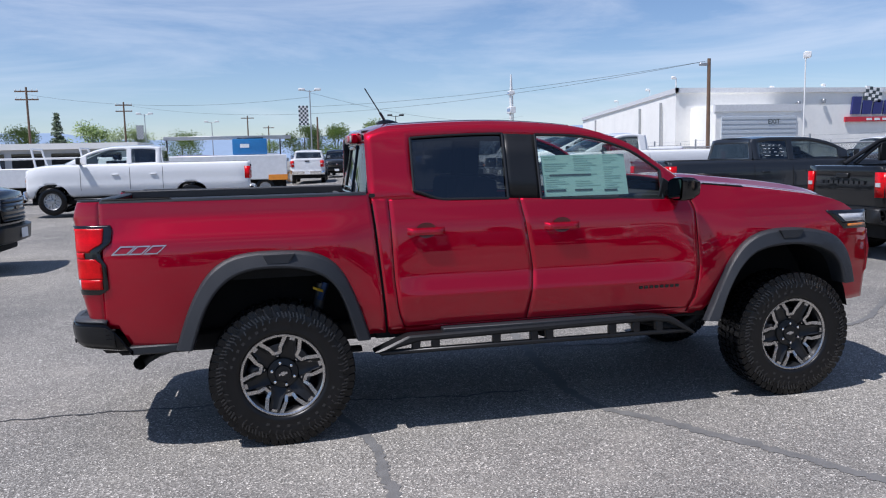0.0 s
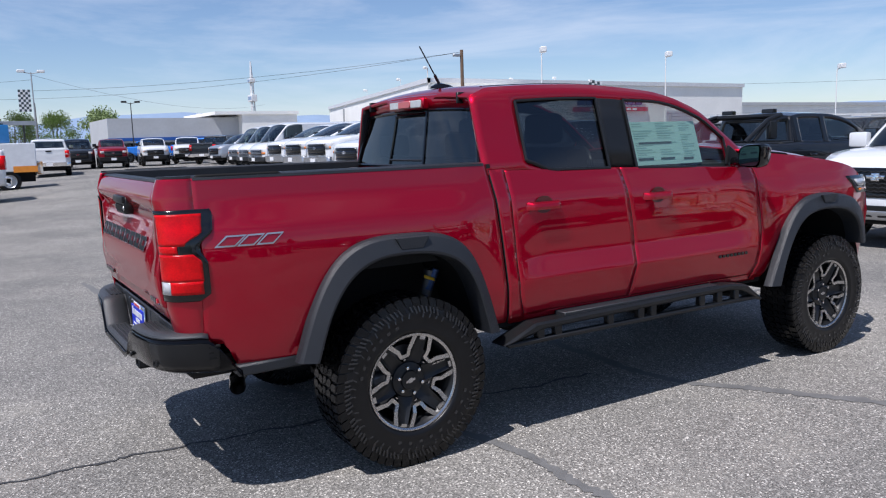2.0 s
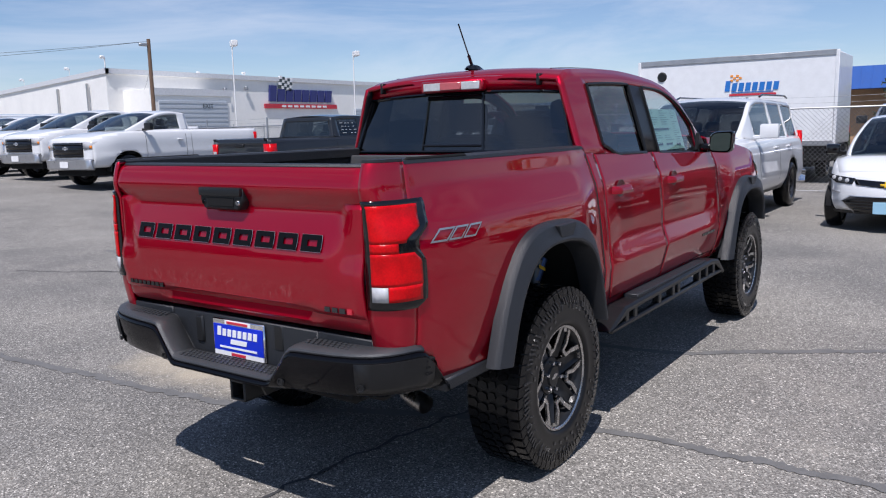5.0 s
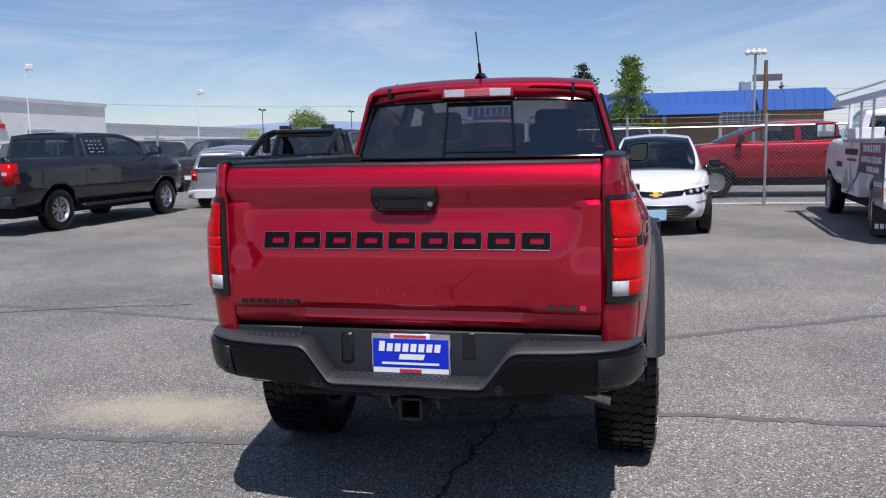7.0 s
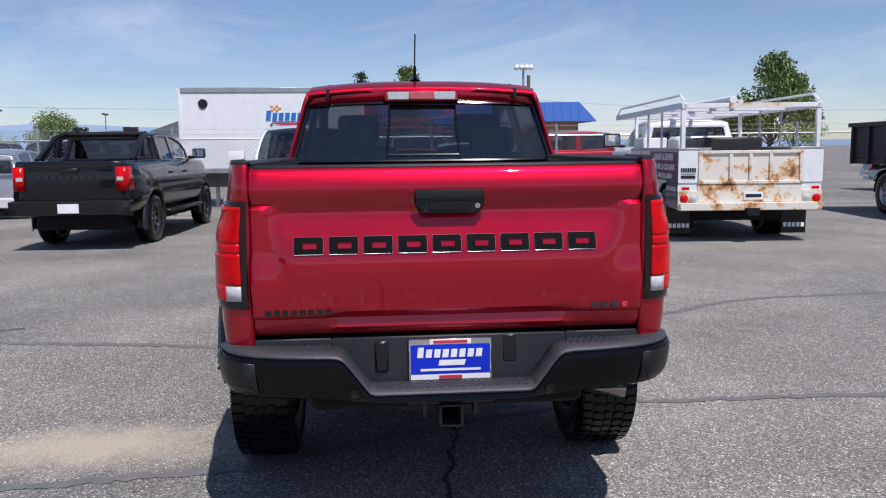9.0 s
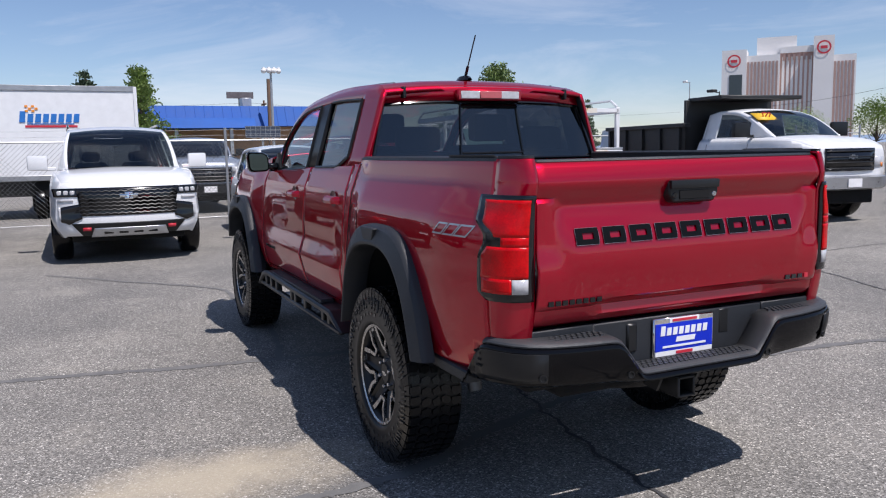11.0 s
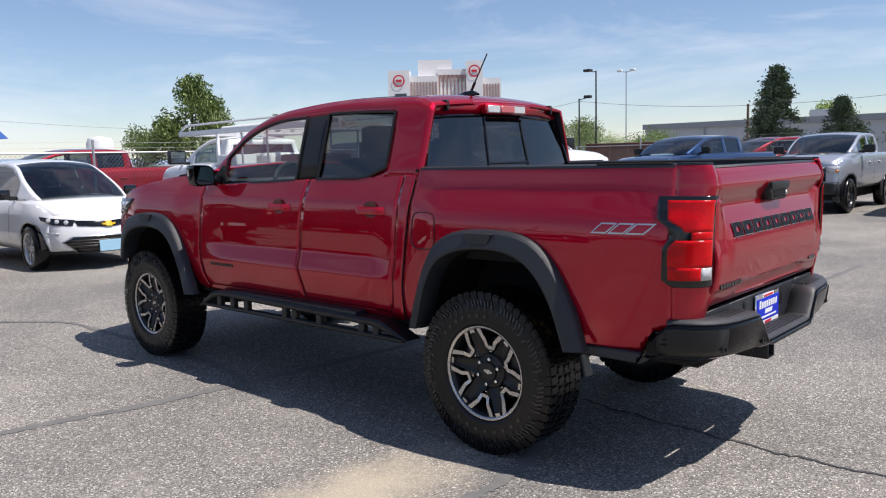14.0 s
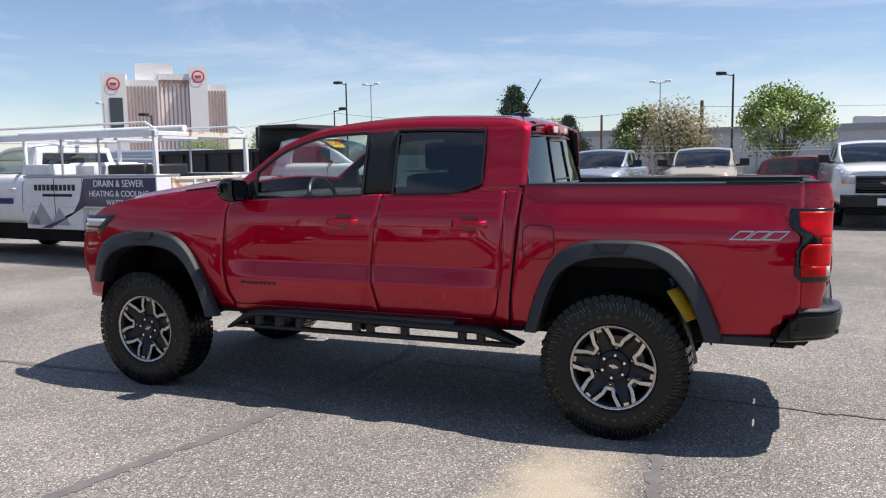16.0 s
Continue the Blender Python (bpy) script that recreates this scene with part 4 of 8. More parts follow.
    # bright machined edges: a V between each pair of spokes and a cap at the rim
    bm = bmesh.new()

    def strip(p, w0, w1):
        (r0, a0, y0), (r1, a1, y1) = p
        P, Q = Vector((r0 * math.cos(a0), y0, r0 * math.sin(a0))), Vector((r1 * math.cos(a1), y1, r1 * math.sin(a1)))
        d = (Q - P).normalized()
        nrm = Vector((-d.z, 0, d.x))
        A = [P + nrm * w0, P - nrm * w0, Q - nrm * w1, Q + nrm * w1]
        top_ = [bm.verts.new(v) for v in A]
        low = [bm.verts.new(v - Vector((0, 0.012, 0))) for v in A]
        bm.faces.new(top_)
        for i in range(4):
            bm.faces.new((low[i], low[(i + 1) % 4], top_[(i + 1) % 4], top_[i]))
    for k in range(6):
        a = math.pi / 2 + 2 * math.pi * k / 6
        for s in (1, -1):
            strip([(0.128, a + s * 0.145, 0.098), (0.165, a + s * 0.190, 0.110)], 0.0092, 0.0098)
            strip([(0.163, a + s * 0.185, 0.110), (0.229, a + s * 0.335, 0.122)], 0.0098, 0.0118)
        strip([(0.131, a - 0.165, 0.098), (0.131, a + 0.165, 0.098)], 0.0088, 0.0088)
        strip([(0.108, a - 0.060, 0.0885), (0.108, a + 0.060, 0.0885)], 0.0026, 0.0026)
        strip([(0.217, a + 0.455, 0.121), (0.217, a + math.pi / 3 - 0.455, 0.121)], 0.0085, 0.0085)
    lathe(bm, [(0.226, 0.128), (0.2335, 0.1335), (0.2395, 0.1335)], 64)
    bmesh.ops.recalc_face_normals(bm, faces=bm.faces)
    parts.append(("machined_spoke_edges", mesh_of("machined_spoke_edges", bm, WHEELM, 30)))
    for k in range(6):
        bm = bmesh.new()
        a = math.pi / 2 + 2 * math.pi * k / 6
        lathe(bm, [(0.001, 0.101), (0.008, 0.099), (0.0105, 0.088), (0.0105, 0.06)], 10, 0, (0.066 * math.cos(a), 0.066 * math.sin(a)), flip=False)
        parts.append(("wheel_nut", mesh_of("wheel_nut", bm, CHROME)))
    bm = bmesh.new()
    prism(bm, [(-0.024, -0.006), (-0.009, -0.006), (-0.009, -0.011), (0.012, -0.011), (0.010, -0.006), (0.026, -0.006), (0.024, 0.006), (0.009, 0.006), (0.009, 0.011), (-0.012, 0.011), (-0.010, 0.006), (-0.026, 0.006)], 0.092, 0.0945)
    parts.append(("cap_badge", mesh_of("cap_badge", bm, STEEL)))
    bm = bmesh.new()
    lathe(bm, [(0.06, 0.02), (0.165, 0.02), (0.168, 0.01), (0.168, -0.01), (0.06, -0.01)], 40)
    box(bm, 0.09, 0.19, -0.03, 0.055, -0.09, 0.09, 0.02)
    parts.append(("brake_disc", mesh_of("brake_disc", bm, simple("cast_iron", (0.16, 0.16, 0.165), 0.4, 0.8))))
    bm = bmesh.new()
    lathe(bm, [(0.001, -0.03), (0.215, -0.03)], 32)
    parts.append(("wheel_back", mesh_of("wheel_back", bm, UNDER)))
    return parts


def red_pickup():
    T = thing("pickup_truck", Matrix(), "dark red metallic crew-cab off-road pickup standing on the asphalt", "pickup truck")
    door = table((0.58, 0.820), (0.64, 0.842), (0.72, 0.858), (0.80, 0.866), (0.94, 0.858), (1.05, 0.850), (1.2, 0.834), (1.25, 0.826), (1.30, 0.808), (1.34, 0.795), (1.385, 0.778), (1.44, 0.765))
    facet = table((0.58, 0.818), (0.64, 0.838), (0.72, 0.856), (0.812, 0.876), (0.822, 0.876), (0.925, 0.838), (0.94, 0.836), (1.05, 0.840), (1.2, 0.833), (1.25, 0.826), (1.30, 0.808), (1.34, 0.795), (1.385, 0.778), (1.44, 0.765))
    bedw = table((0.58, 0.835), (0.70, 0.864), (0.85, 0.880), (1.0, 0.886), (1.12, 0.884), (1.17, 0.880), (1.202, 0.873), (1.22, 0.866), (1.30, 0.826), (1.325, 0.813), (1.345, 0.806), (1.38, 0.801), (1.42, 0.796), (1.44, 0.790))
    fend = table((0.58, 0.84), (0.85, 0.88), (1.0, 0.885), (1.10, 0.884), (1.18, 0.872), (1.27, 0.846), (1.34, 0.815), (1.40, 0.785), (1.45, 0.75))
    ffx = table((0.655, 0.0), (0.86, 1.0), (2.40, 1.0), (2.66, 0.0))

    def W(x, z):
        f = ffx(x)
        w = lerp(door(z), facet(z), f)
        if x < 0.6:
            w = lerp(w, bedw(z), smooth((0.6 - x) / 0.30))
        if x > 2.62:
            w = lerp(w, fend(z), smooth((x - 2.62) / 0.40))
        w *= 1 - 0.060 * max(0, (-0.55 - x) / 0.40) ** 2 * (1 - 0.7 * smooth((z - 1.22) / 0.14)) - 0.15 * max(0, (x - 3.45) / 0.6) ** 2.2
        return w
    lip = table((0.70, 0.080), (0.80, 0.102), (0.90, 0.122), (1.275, 0.130), (1.300, 0.140), (1.342, 0.148), (1.370, 0.144), (1.398, 0.136), (1.415, 0.130), (1.44, 0.120))

    def cdep(z, a):
        b = min(lip(z), 0.130)
        return b + (lip(z) - b) * math.sin(a) ** 3

    hood = curve((2.55, 1.442), (2.95, 1.405), (3.35, 1.356), (3.70, 1.292), (3.86, 1.21), (3.98, 1.08))
    LV = [0.58, 0.60, 0.64, 0.70, 0.76, 0.80, 0.812, 0.822, 0.85, 0.89, 0.918, 0.928, 0.94, 1.0, 1.06, 1.12, 1.16, 1.20, 1.225, 1.25, 1.27, 1.30, 1.33, 1.345, 1.362, 1.385, 1.40, 1.42, 1.432]
    A0, A1 = arch(-0.02, 0.45, 0.50, 0.645, 2.5, 0.60), arch(3.29, 0.45, 0.50, 0.645, 2.5, 0.60)
    gap = table((0.6, 0.622), (1.44, 0.552))
    belt = table((0.55, 1.394), (1.45, 1.378), (2.1, 1.354), (2.62, 1.330))
    rd_l = table((0.58, 0.755), (0.66, 0.715), (0.75, 0.69), (0.94, 0.675), (1.385, 0.662))
    mid = table((0.58, 1.49), (0.66, 1.505), (0.94, 1.545), (1.385, 1.478))
    fd_r = table((0.58, 2.58), (0.70, 2.645), (0.88, 2.672), (1.27, 2.655), (1.385, 2.615))
    for s in (1, -1):
        bm = bmesh.new()
        skin(bm, s, lambda z: -0.95, lambda z: gap(z) - 0.007, LV, lambda x: max(A0(x), 0.60 + 0.13 * smooth((-0.80 - x) / 0.08)), lambda x: 1.432, W, 64)
        bed = part("bed_side", bm, RED, T, thick=0.015, inner=UNDER)
        # corner that turns to the tailgate
        bm = bmesh.new()
        rows = []
        for z in sorted([v for v in LV if v >= 0.70] + [1.285, 1.297, 1.309, 1.32, 1.33, 1.35, 1.36]):
            w = W(-0.95, z)
            row = []
            for k in range(15):
                a = k / 14 * math.pi / 2
                row.append((-0.95 - cdep(z, a) * math.sin(a) ** 0.75, s * (0.700 + (w - 0.700 - 0.16 * cdep(z, a) * math.sin(a) ** 0.75) * math.cos(a) ** 0.7), z))
            rows.append(row)
        sheet(bm, rows, flip=s < 0)
        tv = [bm.verts.new(p) for p in rows[-1]] + [bm.verts.new((-0.95, s * 0.700, rows[-1][0][2]))]
        bm.faces.new(tv if s > 0 else tv[::-1])
        part("bed_corner", bm, RED, T, thick=0.012)
        cap_ring = [(p[0] * 0.998, p[1] * 0.998) for p in rows[-1]] + [(-0.95, s * 0.700)]
        prismm("corner_cap", T, PLASTIC, cap_ring, 1.4335, 1.443, "z", 0.0)
        bm = bmesh.new()
        skin(bm, s, lambda z: gap(z) + 0.007, lambda z: rd_l(z) - 0.0045, LV, lambda x: 0.60, lambda x: 1.40, W, 4)
        part("cab_corner", bm, RED, T, thick=0.012, inner=SEAT)
        d0 = bmesh.new()
        skin(d0, s, lambda z: rd_l(z) - 0.0005, lambda z: mid(z) - 0.0045, LV, lambda x: 0.628, belt, W, 26)
        rdoor = part("rear_door", d0, RED, T, thick=0.012, inner=SEAT)
        d1 = bmesh.new()
        skin(d1, s, lambda z: mid(z) - 0.0005, lambda z: fd_r(z) - 0.0045, LV, lambda x: 0.628, belt, W, 34)
        fdoor = part("front_door", d1, RED, T, thick=0.012, inner=SEAT)
        bm = bmesh.new()
        skin(bm, s, fd_r, lambda z: 4.0, LV, A1, hood, W, 60)
        part("front_fender", bm, RED, T, thick=0.012, inner=UNDER)
        bm = bmesh.new()
        skin(bm, s, lambda z: gap(z) + 0.02, lambda z: 2.66, [0.585, 0.60, 0.615, 0.632], lambda x: 0.585, lambda x: 0.632, lambda x, z: W(x, z) - 0.006, 30)
        part("rocker_panel", bm, RED, T, thick=0.012)
        # dark gap fillers behind the seams
        bm = bmesh.new()
        for ln, z0, z1 in ((gap, 0.6, 1.43), (rd_l, 0.63, 1.385), (mid, 0.63, 1.385), (fd_r, 0.63, 1.385)):
            rows = [[(ln(z) - 0.03, s * (W(ln(z), z) - 0.0135), z), (ln(z) + 0.03, s * (W(ln(z), z) - 0.016), z)] for z in np.linspace(z0, z1, 12)]
            sheet(bm, rows, flip=s > 0)
        parts_of("door_seal", bm, UNDER, T)
        # wheel arch flares with their moulded pad
        for xc, nm, outer, inner in ((-0.02, "rear", [(-0.575, 0.605), (-0.50, 0.83), (-0.42, 0.985), (-0.345, 1.07), (-0.25, 1.118), (-0.13, 1.133), (0.14, 1.128), (0.265, 1.098), (0.345, 1.035), (0.39, 0.955), (0.458, 0.785), (0.515, 0.585)],
                                      [(-0.485, 0.600), (-0.42, 0.80), (-0.345, 0.925), (-0.26, 1.0), (-0.15, 1.037), (0.06, 1.037), (0.20, 1.010), (0.30, 0.95), (0.365, 0.83), (0.432, 0.59)]),
                                     (3.285, "front", [(2.690, 0.545), (2.775, 0.735), (2.875, 0.945), (2.98, 1.07), (3.115, 1.118), (3.28, 1.128), (3.43, 1.118), (3.635, 1.08), (3.735, 0.99), (3.79, 0.86), (3.815, 0.74)],
                                      [(2.772, 0.545), (2.83, 0.73), (2.92, 0.895), (3.03, 0.99), (3.20, 1.020), (3.33, 1.020), (3.465, 1.005), (3.61, 0.945), (3.672, 0.85), (3.70, 0.74)])):
            bm = bmesh.new()

            def even(line, n=60):
                L = np.array(line)
                d = np.concatenate([[0], np.cumsum(np.hypot(*np.diff(L, axis=0).T))])
                P = np.stack([np.interp(np.linspace(0, d[-1], n), d, L[:, k]) for k in (0, 1)], 1)
                for _ in range(12):
                    P[1:-1] = 0.25 * P[:-2] + 0.5 * P[1:-1] + 0.25 * P[2:]
                return P
            rows = []
            for (ox, oz), (ix, iz) in zip(even(outer), even(inner)):
                row = []
                for u, y in ((-0.03, -0.012), (0.0, 0.020), (0.05, 0.032), (0.16, 0.043), (0.50, 0.055), (0.84, 0.066), (0.95, 0.064), (1.0, 0.054), (1.04, -0.06)):
                    px, pz = lerp(ox, ix, u), lerp(oz, iz, u)
                    base = 0.885 if px < 3.6 else 0.885 - 0.22 * (px - 3.6) ** 1.5
                    row.append((px, s * (base + y), pz))
                rows.append(row)
            sheet(bm, rows, flip=s > 0)
            fl = part("wheel_arch_flare", bm, PLASTIC, T, angle=24)
            bm = bmesh.new()
            px = xc + (0.02 if nm == "rear" else -0.005)
            prism(bm, [(px - 0.085, 1.118), (px + 0.095, 1.118), (px + 0.058, 1.062), (px - 0.058, 1.062)], s * 0.925, s * 0.949, bev=0.003)
            part("flare_pad", bm, PLASTIC, fl)
        # inner wheel wells
        for xc in (-0.02, 3.29):
            bm = bmesh.new()
            rows = [[(xc + 0.50 * math.cos(math.pi * k / 16), s * y, max(0.57, 0.45 + 0.64 * math.sin(math.pi * k / 16))) for y in (0.87, 0.45)] for k in range(17)]
            sheet(bm, rows, flip=s > 0)

            sheet(bm, [[(xc - 0.5, s * 0.45, 0.55), (xc + 0.5, s * 0.45, 0.55)], [(xc - 0.5, s * 0.45, 1.09), (xc + 0.5, s * 0.45, 1.09)]])
            part("wheel_well", bm, UNDER, T)
        boxm("sill_trim", T, PLASTIC, -0.83, -0.50, s * 0.78, s * 0.858, 0.578, 0.628, 0.008)
        # handles
        for dr, x in ((rdoor, 0.875), (fdoor, 1.735)):
            w = W(x, 1.2)
            bm = bmesh.new()
            rows = []
            for k in range(13):
                u = k / 12
                d = 0.044 * min(1, min(u, 1 - u) * 6) ** 0.6
                xx = x - 0.115 + 0.23 * u
                rows.append([(xx, s * (W(xx, 1.2) + d * e), 1.2 + dz) for dz, e in ((-0.024, 0.1), (-0.020, 0.85), (-0.004, 1.0), (0.012, 0.86), (0.019, 0.55), (0.021, 0.1))])
            sheet(bm, rows, flip=s < 0)
            part("door_handle", bm, RED, dr)
            # flush disc; its darker red paints the shade inside the handle cup
            bm = bmesh.new()
            lathe(bm, [(0.001, 0), (0.04, 0.0), (0.055, 0.0015)], 20)
            o = part("handle_cup", bm, simple("cup_shade", (0.09, 0.002, 0.004), 0.35, coat=0.6) if "cup_shade" not in bpy.data.materials else bpy.data.materials["cup_shade"], dr)
            o.location = (x, s * (w + 0.0015), 1.205)
            o.scale = (1.15, s, 0.85)
        # model marks on the front door: small dark plates
        bm = bmesh.new()
        for k in range(8):
            x0 = 2.24 + 0.036 * k
            box(bm, x0, x0 + 0.024, s * (W(x0, 0.79) + 0.0), s * (W(x0, 0.79) + 0.004), 0.775, 0.793)
        parts_of("name_plate", bm, GLOSSB, fdoor)
        # trim decal on the bed side: slanted silver outlines
        bm = bmesh.new()
        for x0, wd in ((-0.865, 0.085), (-0.775, 0.072), (-0.695, 0.075)):
            sl = 0.026 * (1 if s < 0 else -1)
            o4 = [(x0 - sl, 1.142), (x0 + wd - sl, 1.142), (x0 + wd + sl, 1.190), (x0 + sl, 1.190)]
            cx, cz = x0 + wd / 2, 1.166
            i4 = [(cx + (px - cx) * 0.80, cz + (pz - cz) * 0.72) for px, pz in o4]
            for j in range(4):
                q = (j + 1) % 4
                f = [bm.verts.new((px, s * (W(px, pz) + 0.003), pz)) for px, pz in (o4[j], o4[q], i4[q], i4[j])]
                bm.faces.new(f if s < 0 else f[::-1])
        part("trim_decal", bm, RIMS, bed, "slanted silver outline decal")
        # rock rail
        bm = bmesh.new()
        prism(bm, [(0.52, 0.500), (0.56, 0.497), (0.80, 0.552), (2.30, 0.572), (2.42, 0.556), (2.58, 0.470), (2.62, 0.474), (2.45, 0.592), (2.30, 0.612), (0.74, 0.592)], s * 0.80, s * 0.93, bev=0.012)
        rail = part("rock_rail", bm, SATIN, T)
        bm = bmesh.new()
        box(bm, 0.56, 2.58, s * 0.885, s * 0.925, 0.482, 0.512, 0.01)
        for x in (0.78, 0.90, 1.28, 1.52, 1.62, 2.04, 2.20, 2.36):
            box(bm, x - 0.025, x + 0.025, s * 0.88, s * 0.92, 0.50, 0.575, 0.006)
        part("lower_rail", bm, SATIN, rail)
        boxm("step_pad", rail, PLASTIC, 0.95, 2.2, s * 0.825, s * 0.91, 0.590, 0.6175, 0.004)
        bm = bmesh.new()
        for x in (0.8, 1.6, 2.4):
            tube(bm, [(x, s * 0.55, 0.50), (x, s * 0.85, 0.53)], 0.022, 8)
        parts_of("rail_bracket", bm, UNDER, rail)

    # upper cab: pillars, windows, roof
    rl = curve((0.545, 1.782), (0.70, 1.833), (1.31, 1.855), (1.84, 1.822), (2.23, 1.712), (2.46, 1.562), (2.64, 1.432))
    hd = table((0.6, 0.085), (1.6, 0.078), (2.1, 0.05), (2.5, 0.045))

    def G(x, z):
        y = 0.768 - 0.300 * (z - 1.385) - 0.35 * max(0, z - 1.77) - 0.035 * max(0, (x - 1.95) / 0.7) ** 2
        return y - 0.012 * smooth((0.85 - x) / 0.35)

    def wb_(x):
        return belt(x) - 0.004 + 0.055 * smooth((1.0 - x) / 0.2)
    wins = [("rear", 0.822, 1.408), ("front", 1.622, 2.455)]
    edge = sorted({0.545, 2.64, 0.822, 1.408, 1.622, 2.455, *[lerp(0.545, 2.64, k / 44) for k in range(45)]})
    for s in (1, -1):
        sides, panes, pill = bmesh.new(), {}, bmesh.new()
        for x0, x1 in zip(edge, edge[1:]):
            xm = (x0 + x1) / 2
            ins = next((w[0] for w in wins if w[1] <= xm <= w[2]), None)
            blk = 1.408 < xm < 1.622

            def rw(x):
                r = rl(x)
                wt = max(belt(x) - 0.016, r - hd(x))
                b = min(wb_(x), wt - 0.004)
                return [min(belt(x) - 0.018, b - 0.002), b, lerp(b, wt, 0.33), lerp(b, wt, 0.66), wt, lerp(wt, r, 0.5), r]
            a, b = rw(x0), rw(x1)
            for k in range(6):
                q = []
                for x, z in ((x0, a[k]), (x0, a[k + 1]), (x1, b[k + 1]), (x1, b[k])):
                    bz = belt(x) - 0.010
                    y = G(x, z) if z > bz else lerp(G(x, bz), W(x, bz - 0.008) - 0.004, min(1, (bz - z) / 0.008))
                    q.append((x, s * y, z))
                if ins and 1 <= k <= 3:
                    tg = panes.setdefault(ins, bmesh.new())
                    q = [(p[0], p[1] - s * 0.010, p[2]) for p in q]
                elif blk and 1 <= k <= 3:
                    tg = pill
                else:
                    tg = sides
                f = [tg.verts.new(p) for p in q]
                tg.faces.new(f if s > 0 else f[::-1])
        part("cab_side", sides, RED, T, thick=0.02, inner=SEAT, rim=0)
        part("centre_pillar_trim", pill, SATIN, T, thick=0.02)
        for k, b2 in panes.items():
            w = part("side_window", b2, GLASS if k == "rear" else GLASSC, T, "tinted rear door glass" if k == "rear" else "clear front door glass")
        for nm, e0, e1 in wins:
            bm = bmesh.new()
            up = [(x, s * (G(x, rl(x) - hd(x)) + 0.003), rl(x) - hd(x)) for x in np.linspace(e0, e1, 18)]
            lo = [(x, s * (G(x, wb_(x)) + 0.004), wb_(x)) for x in np.linspace(e0, e1, 14)]
            tube(bm, up, 0.008, 6)
            tube(bm, lo, 0.011, 6)
            for e in (e0, e1):
                tube(bm, [(e, s * (G(e, z) + 0.003), z) for z in np.linspace(wb_(e), max(wb_(e) + 0.02, rl(e) - hd(e)), 5)], 0.009, 6)
            part("window_trim", bm, SATIN, T)
    bm, ws = bmesh.new(), bmesh.new()
    xs = sorted({*[lerp(0.545, 2.64, k / 40) for k in range(41)], 1.93})
    qs = [-1, -0.985, -0.94, -0.86, -0.6, -0.3, 0, 0.3, 0.6, 0.86, 0.94, 0.985, 1]

    def roofp(x, q):
        r = rl(x)
        sl = min(1.0, max(0, (x - 1.93) / 0.71))
        return (x + sl * 0.22 * (1 - q * q), G(x, r) * q, r + 0.030 * (1 - abs(q) ** 2.6) * (1 - 0.6 * sl))
    for x0, x1 in zip(xs, xs[1:]):
        for q0, q1 in zip(qs, qs[1:]):
            tg = ws if x0 >= 1.929 and abs(q0 + q1) < 1.85 else bm
            tg.faces.new([tg.verts.new(p) for p in (roofp(x0, q0), roofp(x1, q0), roofp(x1, q1), roofp(x0, q1))])
    roof = part("roof", bm, RED, T, thick=0.02, inner=SEAT, rim=0)
    part("windscreen", ws, GLASSC, T)
    for s in (1, -1):
        bm = bmesh.new()
        tube(bm, [Vector(roofp(x, s * 0.845)) + Vector((0, 0, -0.003)) for x in np.linspace(0.70, 1.9, 12)], 0.006, 6)
        box(bm, 0.545, 0.60, s * 0.515 - 0.010, s * 0.515 + 0.010, 1.752, 1.812, 0.004)
        part("roof_channel", bm, SATIN, roof)
    # back wall of the cab
    def backp(q, v):
        z = lerp(1.365, 1.782, v)
        x = lerp(0.498, 0.575, v) - 0.035 * smooth((v - 0.86) / 0.14) + 0.045 * abs(q) ** 4
        zz = z + 0.030 * (1 - abs(q) ** 2.6) * smooth((v - 0.5) / 0.5)
        return (x, (G(0.545, z)) * q, zz)
    bm, gl = bmesh.new(), bmesh.new()
    vs, q2 = [0, 0.115, 0.3, 0.55, 0.78, 0.835, 0.9, 1.0], [-1, -0.985, -0.955, -0.7, -0.27, 0, 0.27, 0.7, 0.955, 0.985, 1]
    for v0, v1 in zip(vs, vs[1:]):
        for a, b in zip(q2, q2[1:]):
            tg = gl if 0.115 <= v0 and v1 <= 0.835 and abs(a + b) < 1.90 else bm
            tg.faces.new([tg.verts.new(backp(*p)) for p in ((a, v0), (a, v1), (b, v1), (b, v0))])
    part("cab_back", bm, RED, T, thick=0.02, inner=SEAT, rim=0)
    rw_ = part("rear_window", gl, GLASS, T, "tinted sliding rear window")
    bm = bmesh.new()
    def rim_line(pts, r=0.011):
        tube(bm, [Vector(p) + Vector((-0.004, 0, 0)) for p in pts], r, 6)
    for v in (0.12, 0.83):
        rim_line([backp(q, v) for q in np.linspace(-0.95, 0.95, 15)], 0.009)
    for q in (-0.95, 0.95):
        rim_line([backp(q, v) for v in np.linspace(0.115, 0.835, 6)], 0.011)
    for q in (-0.27, 0.27):
        rim_line([backp(q, v) for v in np.linspace(0.115, 0.835, 6)], 0.007)
    rim_line([backp(q, 0.785) for q in np.linspace(-0.27, 0.27, 5)], 0.013)
    rim_line([backp(q, 0.20) for q in np.linspace(-0.27, 0.27, 5)], 0.007)
    part("rear_window_frame", bm, GLOSSB, rw_)
    # high brake lamp
    hb = boxm("high_brake_light", T, LAMPW, 0.515, 0.56, -0.185, 0.195, 1.744, 1.796, 0.008)
    boxm("brake_lens", hb, simple("pale_red_lens", (0.50, 0.10, 0.11), 0.15, coat=0.3), 0.508, 0.54, -0.065, 0.075, 1.748, 1.792, 0.005)
